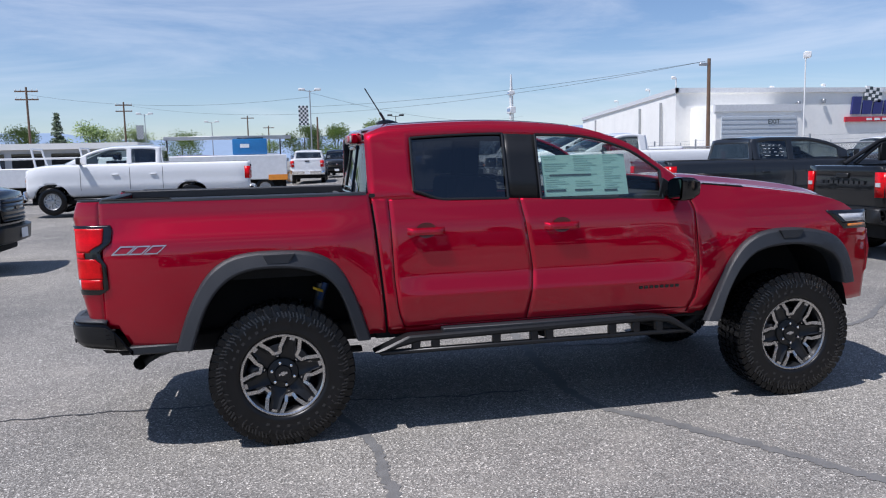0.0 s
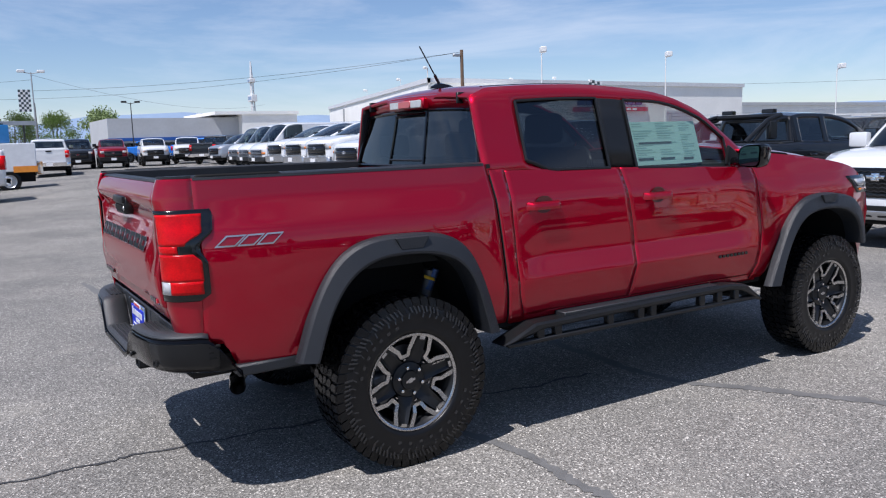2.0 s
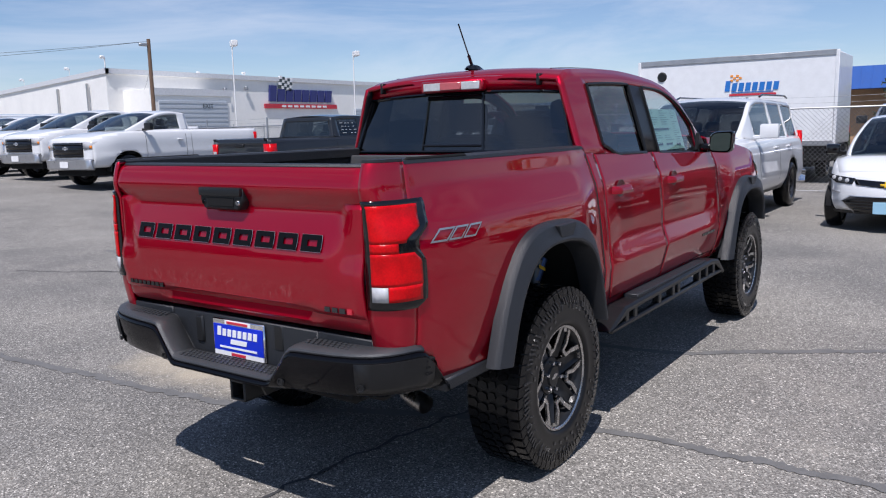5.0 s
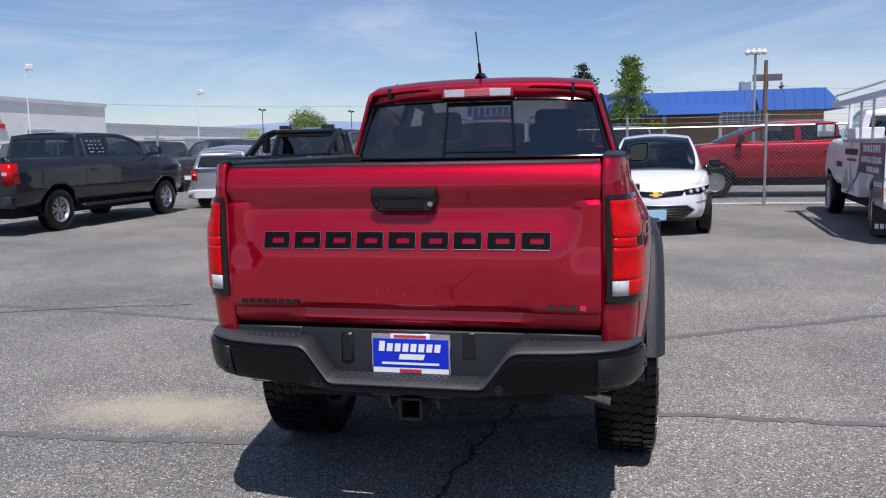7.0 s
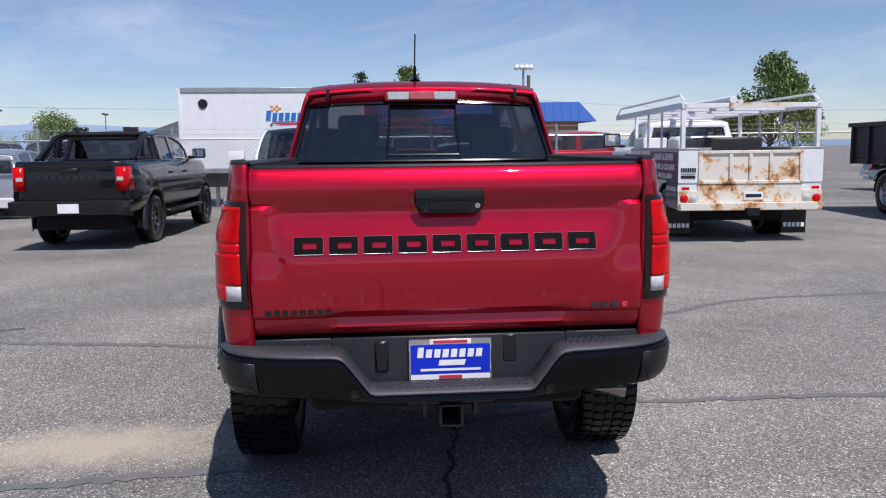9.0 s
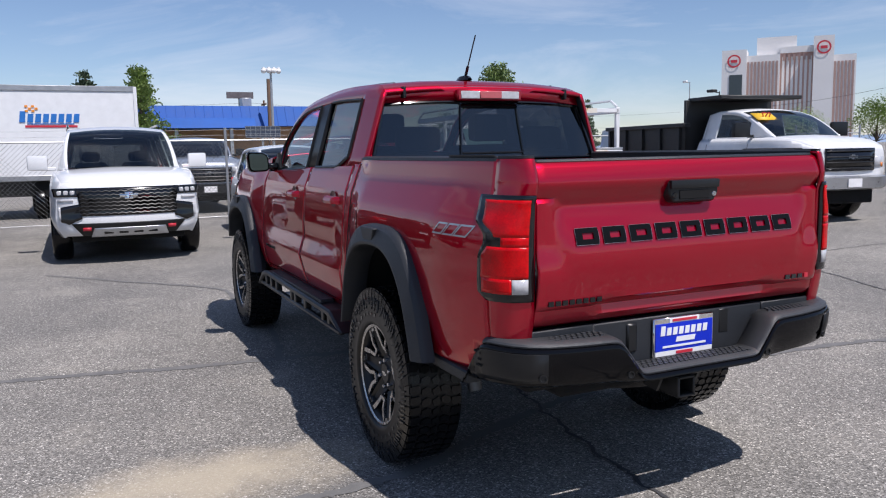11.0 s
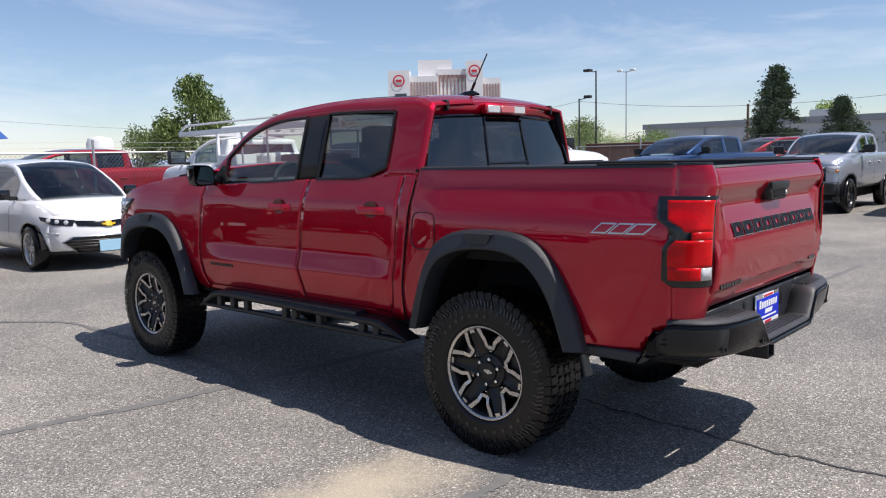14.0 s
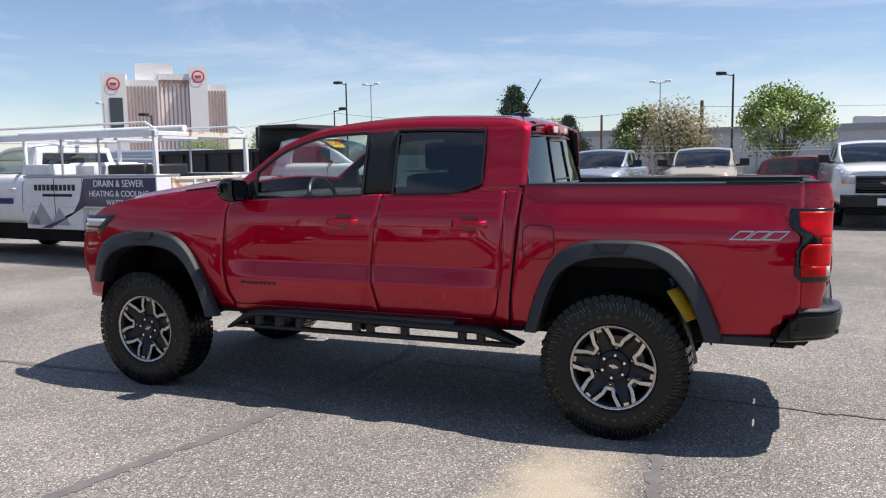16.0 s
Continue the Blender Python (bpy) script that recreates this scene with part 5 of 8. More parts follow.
    boxm("lamp_bezel", hb, RED, 0.518, 0.565, -0.20, 0.21, 1.738, 1.803, 0.008)
    # aerial
    bm = bmesh.new()
    rows = []
    for k in range(9):
        u = k / 8
        h = 0.035 * math.sin(math.pi * min(1, u * 1.1 + 0.05)) ** 0.7 * (1.1 - u * 0.5)
        rows.append([(0.72 + 0.19 * u, 0.03 + y * (0.035 * math.sin(math.pi * (0.1 + 0.85 * u)) + 0.004), 1.872 + h * z) for y, z in ((-1, 0), (-0.6, 0.8), (0, 1), (0.6, 0.8), (1, 0))])
    sheet(bm, rows, flip=True)
    ae = part("aerial", bm, GLOSSB, T)
    bm = bmesh.new()
    tube(bm, [(0.775, 0.03, 1.90), (0.745, 0.03, 1.95)], 0.009, 8)
    tube(bm, [(0.745, 0.03, 1.95), (0.645, 0.03, 2.115)], 0.004, 8)
    part("mast", bm, SATIN, ae)

    # bed
    bm = bmesh.new()
    rows = [[(-1.02, y, z), (-0.3, y, z), (0.50, y, z)] for y, z in ((-0.705, 1.43), (-0.70, 0.95), (0.70, 0.95), (0.705, 1.43))]
    sheet(bm, rows)
    bf = part("bed_floor", bm, LINER, T)
    boxm("bed_front_wall", T, simple("grey_bed_wall", (0.075, 0.077, 0.08), 0.6, bump=0.3, bscale=300), 0.455, 0.485, -0.71, 0.71, 0.93, 1.398, 0.006)
    for k in range(12):
        y = -0.62 + 0.113 * k
        boxm("floor_rib", bf, LINER, -1.0, 0.47, y - 0.025, y + 0.025, 0.95, 0.962, 0.003)
    for s in (1, -1):
        bm = bmesh.new()
        rows = []
        for x in np.linspace(-1.045, 0.53, 16):
            w = W(max(x, -0.95), 1.432) - (0.05 * smooth((-0.97 - x) / 0.07))
            rows.append([(x, s * (w + 0.004), 1.424), (x, s * (w + 0.001), 1.436), (x, s * (w - 0.02), 1.442), (x, s * 0.70, 1.442), (x, s * 0.69, 1.434), (x, s * 0.69, 1.39)])
        sheet(bm, rows, flip=s < 0)
        part("bed_rail_cap", bm, PLASTIC, T)
        bm = bmesh.new()
        for x in (-0.82, 0.32):
            box(bm, x - 0.03, x + 0.03, s * 0.66, s * 0.70, 1.22, 1.25, 0.005)
        parts_of("tie_down", bm, SATIN, T)

    # tailgate: a crowned lip, a hollow under it, a panel that leans out and then tucks in, a raised foot
    prof = [(0.815, -1.032), (0.828, -1.052), (0.850, -1.068), (0.884, -1.073), (0.892, -1.084), (0.912, -1.090), (0.935, -1.092), (0.98, -1.101), (1.03, -1.108), (1.07, -1.110), (1.10, -1.108), (1.13, -1.101), (1.17, -1.088), (1.21, -1.075), (1.245, -1.064), (1.262, -1.061), (1.274, -1.063), (1.290, -1.072), (1.312, -1.086), (1.330, -1.095), (1.342, -1.098), (1.352, -1.097), (1.370, -1.091), (1.395, -1.081), (1.412, -1.070), (1.420, -1.054), (1.420, -1.032), (1.416, -1.002)]

    def tgp(y, z, x):
        b = smooth((abs(y) - 0.575 + 0.05 * smooth((1.20 - z) / 0.2)) / 0.075)
        if 0.90 < z < 1.285:
            x = lerp(x, -1.085, b * smooth((z - 0.98) / 0.16))
        if z < 0.90:
            x += 0.013 * smooth((0.47 - abs(y)) / 0.05) * smooth((z - 0.845) / 0.02)
        x += 0.006 * smooth((abs(y) - 0.680) / 0.016)
        return (x, y, z)
    bm = bmesh.new()
    half = [0, 0.1, 0.2, 0.3, 0.4, 0.43, 0.46, 0.48, 0.50, 0.52, 0.535, 0.55, 0.565, 0.58, 0.595, 0.61, 0.625, 0.64, 0.66, 0.672, 0.690, 0.698]
    rows = [[tgp(y, z, x) for y in [-v for v in half[:0:-1]] + half] for z, x in prof]
    sheet(bm, rows, flip=True)
    tg = part("tailgate", bm, RED, T, thick=0.03)
    bm = bmesh.new()
    box(bm, -1.062, -0.99, -0.685, 0.685, 1.410, 1.427, 0.008)
    part("tailgate_cap", bm, PLASTIC, tg)
    bm = bmesh.new()
    prism(bm, [(-0.122, 1.338), (0.122, 1.338), (0.124, 1.284), (0.100, 1.250), (-0.100, 1.250), (-0.124, 1.284)], -1.104, -1.03, "x", 0.008)
    hn = part("tailgate_handle", bm, SATIN, tg)
    boxm("grip_recess", hn, UNDER, -1.108, -1.099, -0.075, 0.075, 1.264, 1.298, 0.002)
    boxm("handle_bar", hn, SATIN, -1.114, -1.09, -0.120, 0.120, 1.304, 1.338, 0.007, 2)
    for y in (-0.098, 0.098):
        bm = bmesh.new()
        lathe(bm, [(0.001, 0.0), (0.009, 0.0), (0.012, -0.004), (0.013, -0.012)], 14)
        o = part("camera_eye" if y > 0 else "lock_barrel", bm, GLOSSB if y > 0 else STEEL, hn)
        o.matrix_local = pose(-1.108, y, 1.280, 0, 0, 90)
    # nine black plates with thin bright rims across the tailgate
    tgx = table(*[(z, x) for z, x in prof if 0.93 < z < 1.26])
    for k in range(9):
        y0 = 0.545 - 0.1210 * k
        A = [(y0, 1.118), (y0 - 0.098, 1.118), (y0 - 0.101, 1.134), (y0 - 0.101, 1.162), (y0 - 0.098, 1.178), (y0, 1.178)]
        I = [(y0 - 0.030, 1.138), (y0 - 0.078, 1.138), (y0 - 0.078, 1.146), (y0 - 0.078, 1.152), (y0 - 0.078, 1.160), (y0 - 0.030, 1.160)]
        bm = bmesh.new()
        for j in range(6):
            q = (j + 1) % 6
            f = [bm.verts.new((tgx(z) - d, y, z)) for (y, z), d in ((A[j], 0.006), (A[q], 0.006), (I[q], 0.006), (I[j], 0.006))]
            bm.faces.new(f)
        a = part("tailgate_name_plate", bm, PLATEB, tg, "black outlined name plate", angle=5)
        bm = bmesh.new()
        ring = A + A[:1]
        tube(bm, [(tgx(z) - 0.0055, y, z) for y, z in ring], 0.0007, 5, cap=False)
        part("bright_edge", bm, RIMS, a)
    for y0, cnt, wd, mat_, lb in ((0.655, 8, 0.030, GLOSSB, "dark model plate"), (-0.515, 3, 0.036, RIMB, "dark silver trim plate")):
        bm = bmesh.new()
        for k in range(cnt):
            y = y0 - wd * k
            box(bm, -1.0945, -1.082, y - wd * 0.72, y, 0.902, 0.920)
        parts_of("model_plate", bm, mat_, tg, lb)
    bm = bmesh.new()
    box(bm, -1.0945, -1.082, -0.645, -0.625, 0.902, 0.920)
    part("model_plate", bm, PRED, tg, "small red trim plate")

    # tail lamps that wrap the corner
    def lampp(s, q, z, d):
        w = W(-0.95, z)
        if q <= 1:
            a = (1 - q) * math.pi / 2
            x, y = -0.95 - cdep(z, a) * math.sin(a) ** 0.75, 0.700 + (w - 0.700 - 0.16 * cdep(z, a) * math.sin(a) ** 0.75) * math.cos(a) ** 0.7
            nx, ny = -math.sin(a), math.cos(a)
        else:
            x = -0.95 + (q - 1) * 0.2
            y, nx, ny = W(x, z), 0.0, 1.0
        return (x + nx * d, s * (y + ny * d), z)
    front = table((0.925, 0.98), (0.955, 1.18), (1.09, 1.16), (1.13, 1.03), (1.165, 1.02), (1.21, 1.30), (1.285, 1.34), (1.305, 1.30))

    def lens(s, q0, q1, z0, z1, d, name, mat_, par, lab="", nq=10, nz=8, clip=0.0):
        bm = bmesh.new()
        rows = []
        for j in range(nz + 1):
            z = lerp(z0, z1, j / nz)
            e = min(q1, front(z) - clip) if q1 > 1 else q1
            rows.append([lampp(s, lerp(q0, e, i / nq), z, d) for i in range(nq + 1)])
        sheet(bm, rows, flip=s < 0)
        return part(name, bm, mat_, par, lab, thick=0.006)
    for s in (1, -1):
        h = lens(s, 0.02, 2, 0.925, 1.305, 0.004, "tail_light", GLOSSB, T, "black-framed red tail light", 16, 26)
        lens(s, 0.11, 2, 1.158, 1.288, 0.009, "upper_red_lens", LAMPR, h, "", 18, 10, 0.22)
        lens(s, 0.11, 0.66, 1.1235, 1.1578, 0.0088, "middle_red_lens", LAMPR, h, "", 8, 3)
        lens(s, 0.11, 2, 1.0095, 1.1232, 0.009, "main_red_lens", LAMPR, h, "", 18, 9, 0.12)
        lens(s, 0.425, 2, 0.955, 1.0093, 0.009, "lower_red_lens", LAMPR, h, "", 12, 4, 0.14)
        lens(s, 0.11, 0.42, 0.955, 1.008, 0.009, "reverse_lens", LAMPW, h, "", 4, 2)

    # rear bumper
    bmp = new("rear_bumper")
    bmp.parent = T
    # one moulding swept from the middle step up the slopes to the corners and round to the sides
    path = [(-1.172, 0.0, 0.640, 0.584), (-1.172, 0.12, 0.640, 0.584), (-1.172, 0.22, 0.640, 0.585), (-1.171, 0.272, 0.640, 0.586), (-1.171, 0.292, 0.646, 0.587), (-1.170, 0.325, 0.688, 0.589), (-1.169, 0.362, 0.738, 0.592), (-1.168, 0.380, 0.760, 0.594), (-1.167, 0.400, 0.772, 0.596), (-1.166, 0.43, 0.776, 0.598), (-1.161, 0.53, 0.778, 0.603), (-1.152, 0.61, 0.780, 0.606),
            (-1.137, 0.685, 0.782, 0.609), (-1.112, 0.745, 0.784, 0.611), (-1.075, 0.790, 0.786, 0.611), (-1.025, 0.820, 0.787, 0.610), (-0.97, 0.838, 0.786, 0.606), (-0.94, 0.845, 0.780, 0.604), (-0.90, 0.850, 0.742, 0.601), (-0.86, 0.853, 0.690, 0.599), (-0.81, 0.855, 0.618, 0.597)]

    def sweep(name, prof_, mat_, lo=0, hi=None, lab=""):
        """prof_ gives (inset, share of height from bottom to top, extra height) for each row; the path runs across both sides."""
        side = path[lo:hi]
        for mirror_ in ((1,) if lo == 0 else (1, -1)):
            line = ([(x, -y, t, b) for x, y, t, b in side[:0:-1]] + side) if lo == 0 else [(x, mirror_ * y, t, b) for x, y, t, b in side]
            rows = []
            for ins, sh, dz in prof_:
                row = []
                for i, (x, y, t, b) in enumerate(line):
                    p0, p1 = line[max(i - 1, 0)], line[min(i + 1, len(line) - 1)]
                    tx, ty = p1[0] - p0[0], p1[1] - p0[1]
                    d = math.hypot(tx, ty)
                    nx, ny = (ty / d, -tx / d) if mirror_ > 0 else (-ty / d, tx / d)
                    row.append((x + nx * ins, y + ny * ins, lerp(b, t, sh) + dz))
                rows.append(row)
            bm = bmesh.new()
            sheet(bm, rows)
            bmesh.ops.recalc_face_normals(bm, faces=bm.faces)
            part(name, bm, mat_, bmp, lab, thick=0.004, angle=28)
    sweep("bumper_lip", [(0.11, 1, 0.002), (0.035, 1, 0.002), (0.016, 1, 0.0), (0.004, 1, -0.007), (0.0, 1, -0.014), (0.002, 1, -0.020), (0.008, 1, -0.022)], STEP, 0, 18, "dark grey moulded step and lip")
    sweep("bumper_face", [(0.006, 1, -0.020), (-0.004, 1, -0.024), (-0.009, 1, -0.032), (-0.010, 1, -0.040), (-0.002, 0.45, 0.0), (0.008, 0.22, 0.0), (0.024, 0.06, 0.0), (0.045, 0.0, 0.0), (0.10, 0.0, -0.004)], BUMPB, 0, None, "gloss black bumper face")
    sweep("corner_insert", [(0.0, 0.80, 0.0), (-0.013, 0.77, 0.0), (-0.009, 0.50, 0.0), (-0.001, 0.26, 0.0), (0.012, 0.13, 0.0)], SATIN, 12, 19, "satin black corner cover")
    for s in (1, -1):
        # raised grip studs on the corner steps
        bm = bmesh.new()
        for i in range(4):
            for k in range(15):
                y = 0.42 + 0.024 * k + 0.012 * (i % 2)
                if -1.140 + 0.022 * i > -1.14 + 0.9 * max(0, y - 0.60):
                    box(bm, -1.140 + 0.022 * i, -1.126 + 0.022 * i, s * y, s * (y + 0.014), 0.777, 0.7845)
        part("step_studs", bm, STEP, bmp)
        bm = bmesh.new()
        prism(bm, [(s * 0.296, 0.632), (s * 0.405, 0.774), (s * 0.44, 0.776), (s * 0.44, 0.632)], -1.10, -1.02, "x", 0.004)
        part("step_cheek", bm, STEP, bmp)
        for y, z, x, tn in ((0.345, 0.630, -1.168, 0), (0.705, 0.655, -1.133, 22)):
            bm = bmesh.new()
            lathe(bm, [(0.001, 0.0), (0.009, 0.0), (0.010, 0.004), (0.014, 0.004), (0.016, -0.004)], 16)
            o = part("parking_sensor", bm, SATIN, bmp)
            o.matrix_local = pose(x, s * y, z, 0, 0, 90 - s * tn)
        bm = bmesh.new()
        for k in range(3):
            box(bm, -0.945, -0.895, s * 0.835, s * 0.8575, 0.675 + 0.024 * k, 0.683 + 0.024 * k)
        parts_of("corner_vent", bm, UNDER, bmp)
    bm = bmesh.new()
    for i in range(4):
        for k in range(22):
            y = -0.27 + 0.025 * k + 0.0125 * (i % 2)
            box(bm, -1.150 + 0.020 * i, -1.137 + 0.020 * i, y, y + 0.014, 0.6405, 0.6455)
    part("step_studs", bm, STEP, bmp)
    boxm("plate_recess", bmp, PLASTIC, -1.047, -1.01, -0.43, 0.43, 0.628, 0.806, 0.006)
    boxm("wiring_socket", bmp, SATIN, -1.056, -1.042, 0.225, 0.275, 0.675, 0.79, 0.008)
    boxm("recess_cover", bmp, SATIN, -1.050, -1.042, -0.245, -0.195, 0.70, 0.80, 0.004)
    for s in (1, -1):
        boxm("step_filler", bmp, PLASTIC, -1.050, -0.97, s * 0.43, s * 0.70, 0.76, 0.806, 0.004)
    boxm("lower_valance", bmp, UNDER, -1.0, -0.86, -0.70, 0.70, 0.56, 0.68, 0.02)
    # dealer plate: frame, blue field and plain white and red shapes
    fr = boxm("plate_frame", T, CHROME, -1.094, -1.082, -0.153, 0.153, 0.653, 0.808, 0.004)
    fr.location = (0.032, 0, -0.012)
    boxm("plate_field", fr, PBLUE, -1.0965, -1.093, -0.145, 0.145, 0.676, 0.785, 0.0)
    boxm("plate_strip", fr, PWHITE, -1.0965, -1.093, -0.075, 0.075, 0.787, 0.805, 0.0)
    boxm("plate_strip", fr, PWHITE, -1.0965, -1.093, -0.145, 0.145, 0.656, 0.674, 0.0)
    boxm("plate_bar", fr, PRED, -1.0985, -1.0960, -0.062, 0.062, 0.791, 0.801, 0.0)
    boxm("plate_bar", fr, PRED, -1.0985, -1.0960, -0.042, 0.042, 0.659, 0.671, 0.0)
    bm = bmesh.new()
    for k in range(8):
        y = 0.122 - 0.0305 * k
        prism(bm, [(y, 0.738), (y - 0.022, 0.738), (y - 0.026, 0.768 + (0.008 if k == 0 else 0)), (y - 0.004, 0.768 + (0.008 if k == 0 else 0))], -1.0985, -1.0965, "x")
    prism(bm, [(0.045, 0.708), (-0.050, 0.708), (-0.056, 0.728), (0.040, 0.728)], -1.0985, -1.0965, "x")
    box(bm, -1.0985, -1.0965, -0.11, 0.11, 0.688, 0.696)
    parts_of("plate_bar", bm, PWHITE, fr)
    # receiver, exhaust, axle, springs, spare
    bm = bmesh.new()
    for y0, y1, z0, z1 in ((-0.045, -0.033, 0.468, 0.555), (0.033, 0.045, 0.468, 0.555), (-0.045, 0.045, 0.468, 0.480), (-0.045, 0.045, 0.543, 0.555)):
        box(bm, -1.085, -0.88, y0, y1, z0, z1, 0.004)
    box(bm, -1.02, -0.95, -0.12, 0.12, 0.535, 0.575, 0.01)
    for y in (-0.095, 0.095):
        prism(bm, [(-1.06, 0.575), (-0.94, 0.575), (-0.94, 0.50), (-1.02, 0.49)], y - 0.006, y + 0.006)
    box(bm, -1.06, -1.03, -0.16, 0.16, 0.548, 0.572, 0.008)
    part("tow_receiver", bm, BLACKST, T)
    bm = bmesh.new()
    tube(bm, [(-0.35, -0.45, 0.55), (-0.60, -0.48, 0.545), (-0.72, -0.56, 0.525), (-0.775, -0.65, 0.512), (-0.80, -0.74, 0.498)], 0.036, 14, cap=False)
    tube(bm, [(-0.80, -0.74, 0.498), (-0.775, -0.65, 0.512)], 0.031, 14, cap=False)
    part("exhaust_pipe", bm, simple("exhaust_steel", (0.32, 0.30, 0.28), 0.28, 0.95), T)
    bm = bmesh.new()
    tube(bm, [(0, -0.66, 0.415), (0, 0.66, 0.415)], 0.045, 12)
    lathe(bm, [(0.001, -0.09), (0.10, -0.06), (0.12, 0), (0.10, 0.06), (0.001, 0.09)], 16, 0.05, (0, 0.415))
    tube(bm, [(3.337, -0.66, 0.42), (3.337, 0.66, 0.42)], 0.04, 10)
    part("axle", bm, UNDER, T)
    for s in (1, -1):
        bm = bmesh.new()
        box(bm, -0.36, 0.5, s * 0.50, s * 0.57, 0.43, 0.46, 0.005)
        part("leaf_spring", bm, UNDER, T)
        bm = bmesh.new()
        xs_ = 0.26 if s < 0 else -0.30
        tube(bm, [(xs_ - 0.1, s * 0.60, 0.40), (xs_, s * 0.66, 0.90)], 0.032, 12)
        sh = part("shock_absorber", bm, simple("shock_steel_" + ("l" if s > 0 else "r"), (0.10, 0.105, 0.11), 0.4, 0.7), T)
        bm = bmesh.new()
        tube(bm, [(xs_ - 0.02, s * 0.66, 0.80), (xs_ + 0.02, s * 0.68, 0.905)], 0.024, 12)
        part("reservoir_cap", bm, simple("blue_anodised_" + ("l" if s > 0 else "r"), (0.03, 0.06, 0.15), 0.35, 0.7), sh)
        bm = bmesh.new()
        if s > 0:
            rows = [[(-0.335 + 0.033 * u - 0.05 * v, 0.72, lerp(0.86, 0.69, v) - 0.012 * u) for u in (0, 1, 2)] for v in (0, 0.5, 1)]
            rows = [[(x - 0.03 * j, y + 0.02 * i, z) for i, (x, y, z) in enumerate(r)] for j, r in enumerate(rows)]
        else:
            rows = [[(0.20 + 0.03 * u, -0.70, lerp(0.885, 0.868, v) - 0.012 * u) for u in (0, 1, 2)] for v in (0, 1)]
        sheet(bm, rows)
        part("warning_tag", bm, YELLOW, sh, "yellow paper warning tag", thick=0.002)
    boxm("chassis_frame", T, UNDER, -0.95, 3.8, -0.52, 0.52, 0.50, 0.62, 0.02)
    boxm("cab_floor", T, UNDER, 0.55, 2.75, -0.80, 0.80, 0.56, 0.64, 0.01)
    bm = bmesh.new()
    lathe(bm, [(0.001, -0.1), (0.34, -0.1), (0.37, -0.05), (0.37, 0.05), (0.34, 0.1), (0.001, 0.1)], 32)
    o = part("spare_wheel", bm, RUBBER, T)
    o.matrix_local = pose(-0.60, 0.05, 0.585, 90, 0, 0)

    # hood, cowl, nose
    bm = bmesh.new()
    rows = []
    for k in range(21):
        x = lerp(2.56, 3.98, k / 20)
        z, w = hood(x), W(x, hood(x))
        u = k / 20
        row = []
        for q in (-1, -0.95, -0.8, -0.62, -0.55, -0.3, 0, 0.3, 0.55, 0.62, 0.8, 0.95, 1):
            dome = 0.028 * smooth((0.62 - abs(q)) / 0.10) * (1 - smooth((u - 0.72) / 0.25)) * smooth((u - 0.02) / 0.2)
            row.append((x + 0.20 * (1 - q * q) * u**2, w * q, z + 0.045 * (1 - q * q) + dome))
        rows.append(row)
    sheet(bm, rows, flip=True)
    part("hood", bm, RED, T, thick=0.015)
    bm = bmesh.new()
    rows = []
    for x in np.linspace(3.05, 3.5, 6):
        rows.append([(x + 0.02, y, hood(x) + 0.079) for y in (-0.22, 0, 0.22)])
    sheet(bm, rows, flip=True)
    part("hood_insert", bm, SATIN, T, thick=0.008)
    bm = bmesh.new()
    rows = []
    for z, d in ((0.72, -0.03), (0.80, 0.02), (0.95, 0.03), (1.08, 0.0)):
        rows.append([(3.985 + d + 0.20 * (1 - q * q), (W(3.98, z) + 0.0) * q, z) for q in np.linspace(-1, 1, 13)])
    sheet(bm, rows)
    part("nose_panel", bm, RED, T, thick=0.02)
    bm = bmesh.new()
    rows = [[(4.02 + d + 0.20 * (1 - q * q), 0.60 * q, z) for q in np.linspace(-1, 1, 9)] for z, d in ((0.78, 0.0), (1.08, 0.0))]
    sheet(bm, rows)
    gr = part("grille", bm, GLOSSB, T, thick=0.03)
    for k in range(4):
        bm = bmesh.new()
        tube(bm, [(4.03 + 0.20 * (1 - q * q), 0.59 * q, 0.82 + 0.07 * k) for q in np.linspace(-1, 1, 9)], 0.016, 6)
        part("grille_bar", bm, SATIN, gr)
    bm = bmesh.new()
    rows = [[(3.80 + d + 0.36 * (1 - q * q), 0.66 * q, z) for q in np.linspace(-1, 1, 13)] for z, d in ((0.58, -0.04), (0.62, 0.03), (0.72, 0.06), (0.76, 0.0))]
    sheet(bm, rows)
    part("front_bumper", bm, SATIN, T, thick=0.04)
    for s in (1, -1):
        bm = bmesh.new()
        rows = []
        for z, x0 in ((1.10, 3.72), (1.15, 3.66), (1.20, 3.60), (1.225, 3.57)):
            rows.append([(x, s * (W(x, z) + 0.006), z - 0.02 * (x - 3.6)) for x in np.linspace(x0 + 0.03, 3.97, 8)] + [(4.09, s * 0.66, z - 0.02)])
        sheet(bm, rows, flip=s > 0)
        hl = part("headlight", bm, GLOSSB, T, "dark headlight with a clear lens", thick=0.02)
        bm = bmesh.new()
        rows = [[(x, s * (W(x, z) + 0.009), z) for x in np.linspace(3.78, 3.96, 6)] for z in (1.112, 1.128)]
        sheet(bm, rows, flip=s > 0)
        part("daylight_bar", bm, AMBER, hl, thick=0.004)
        bm = bmesh.new()
        rows = [[(x, s * (W(x, z) + 0.012), z - 0.02 * (x - 3.6)) for x in np.linspace(x0, 3.95, 6)] for z, x0 in ((1.15, 3.76), (1.20, 3.70))]
        sheet(bm, rows, flip=s > 0)
        part("lamp_lens", bm, LAMPW, hl, thick=0.004)
        # mirrors
        bm = bmesh.new()
        rows = []
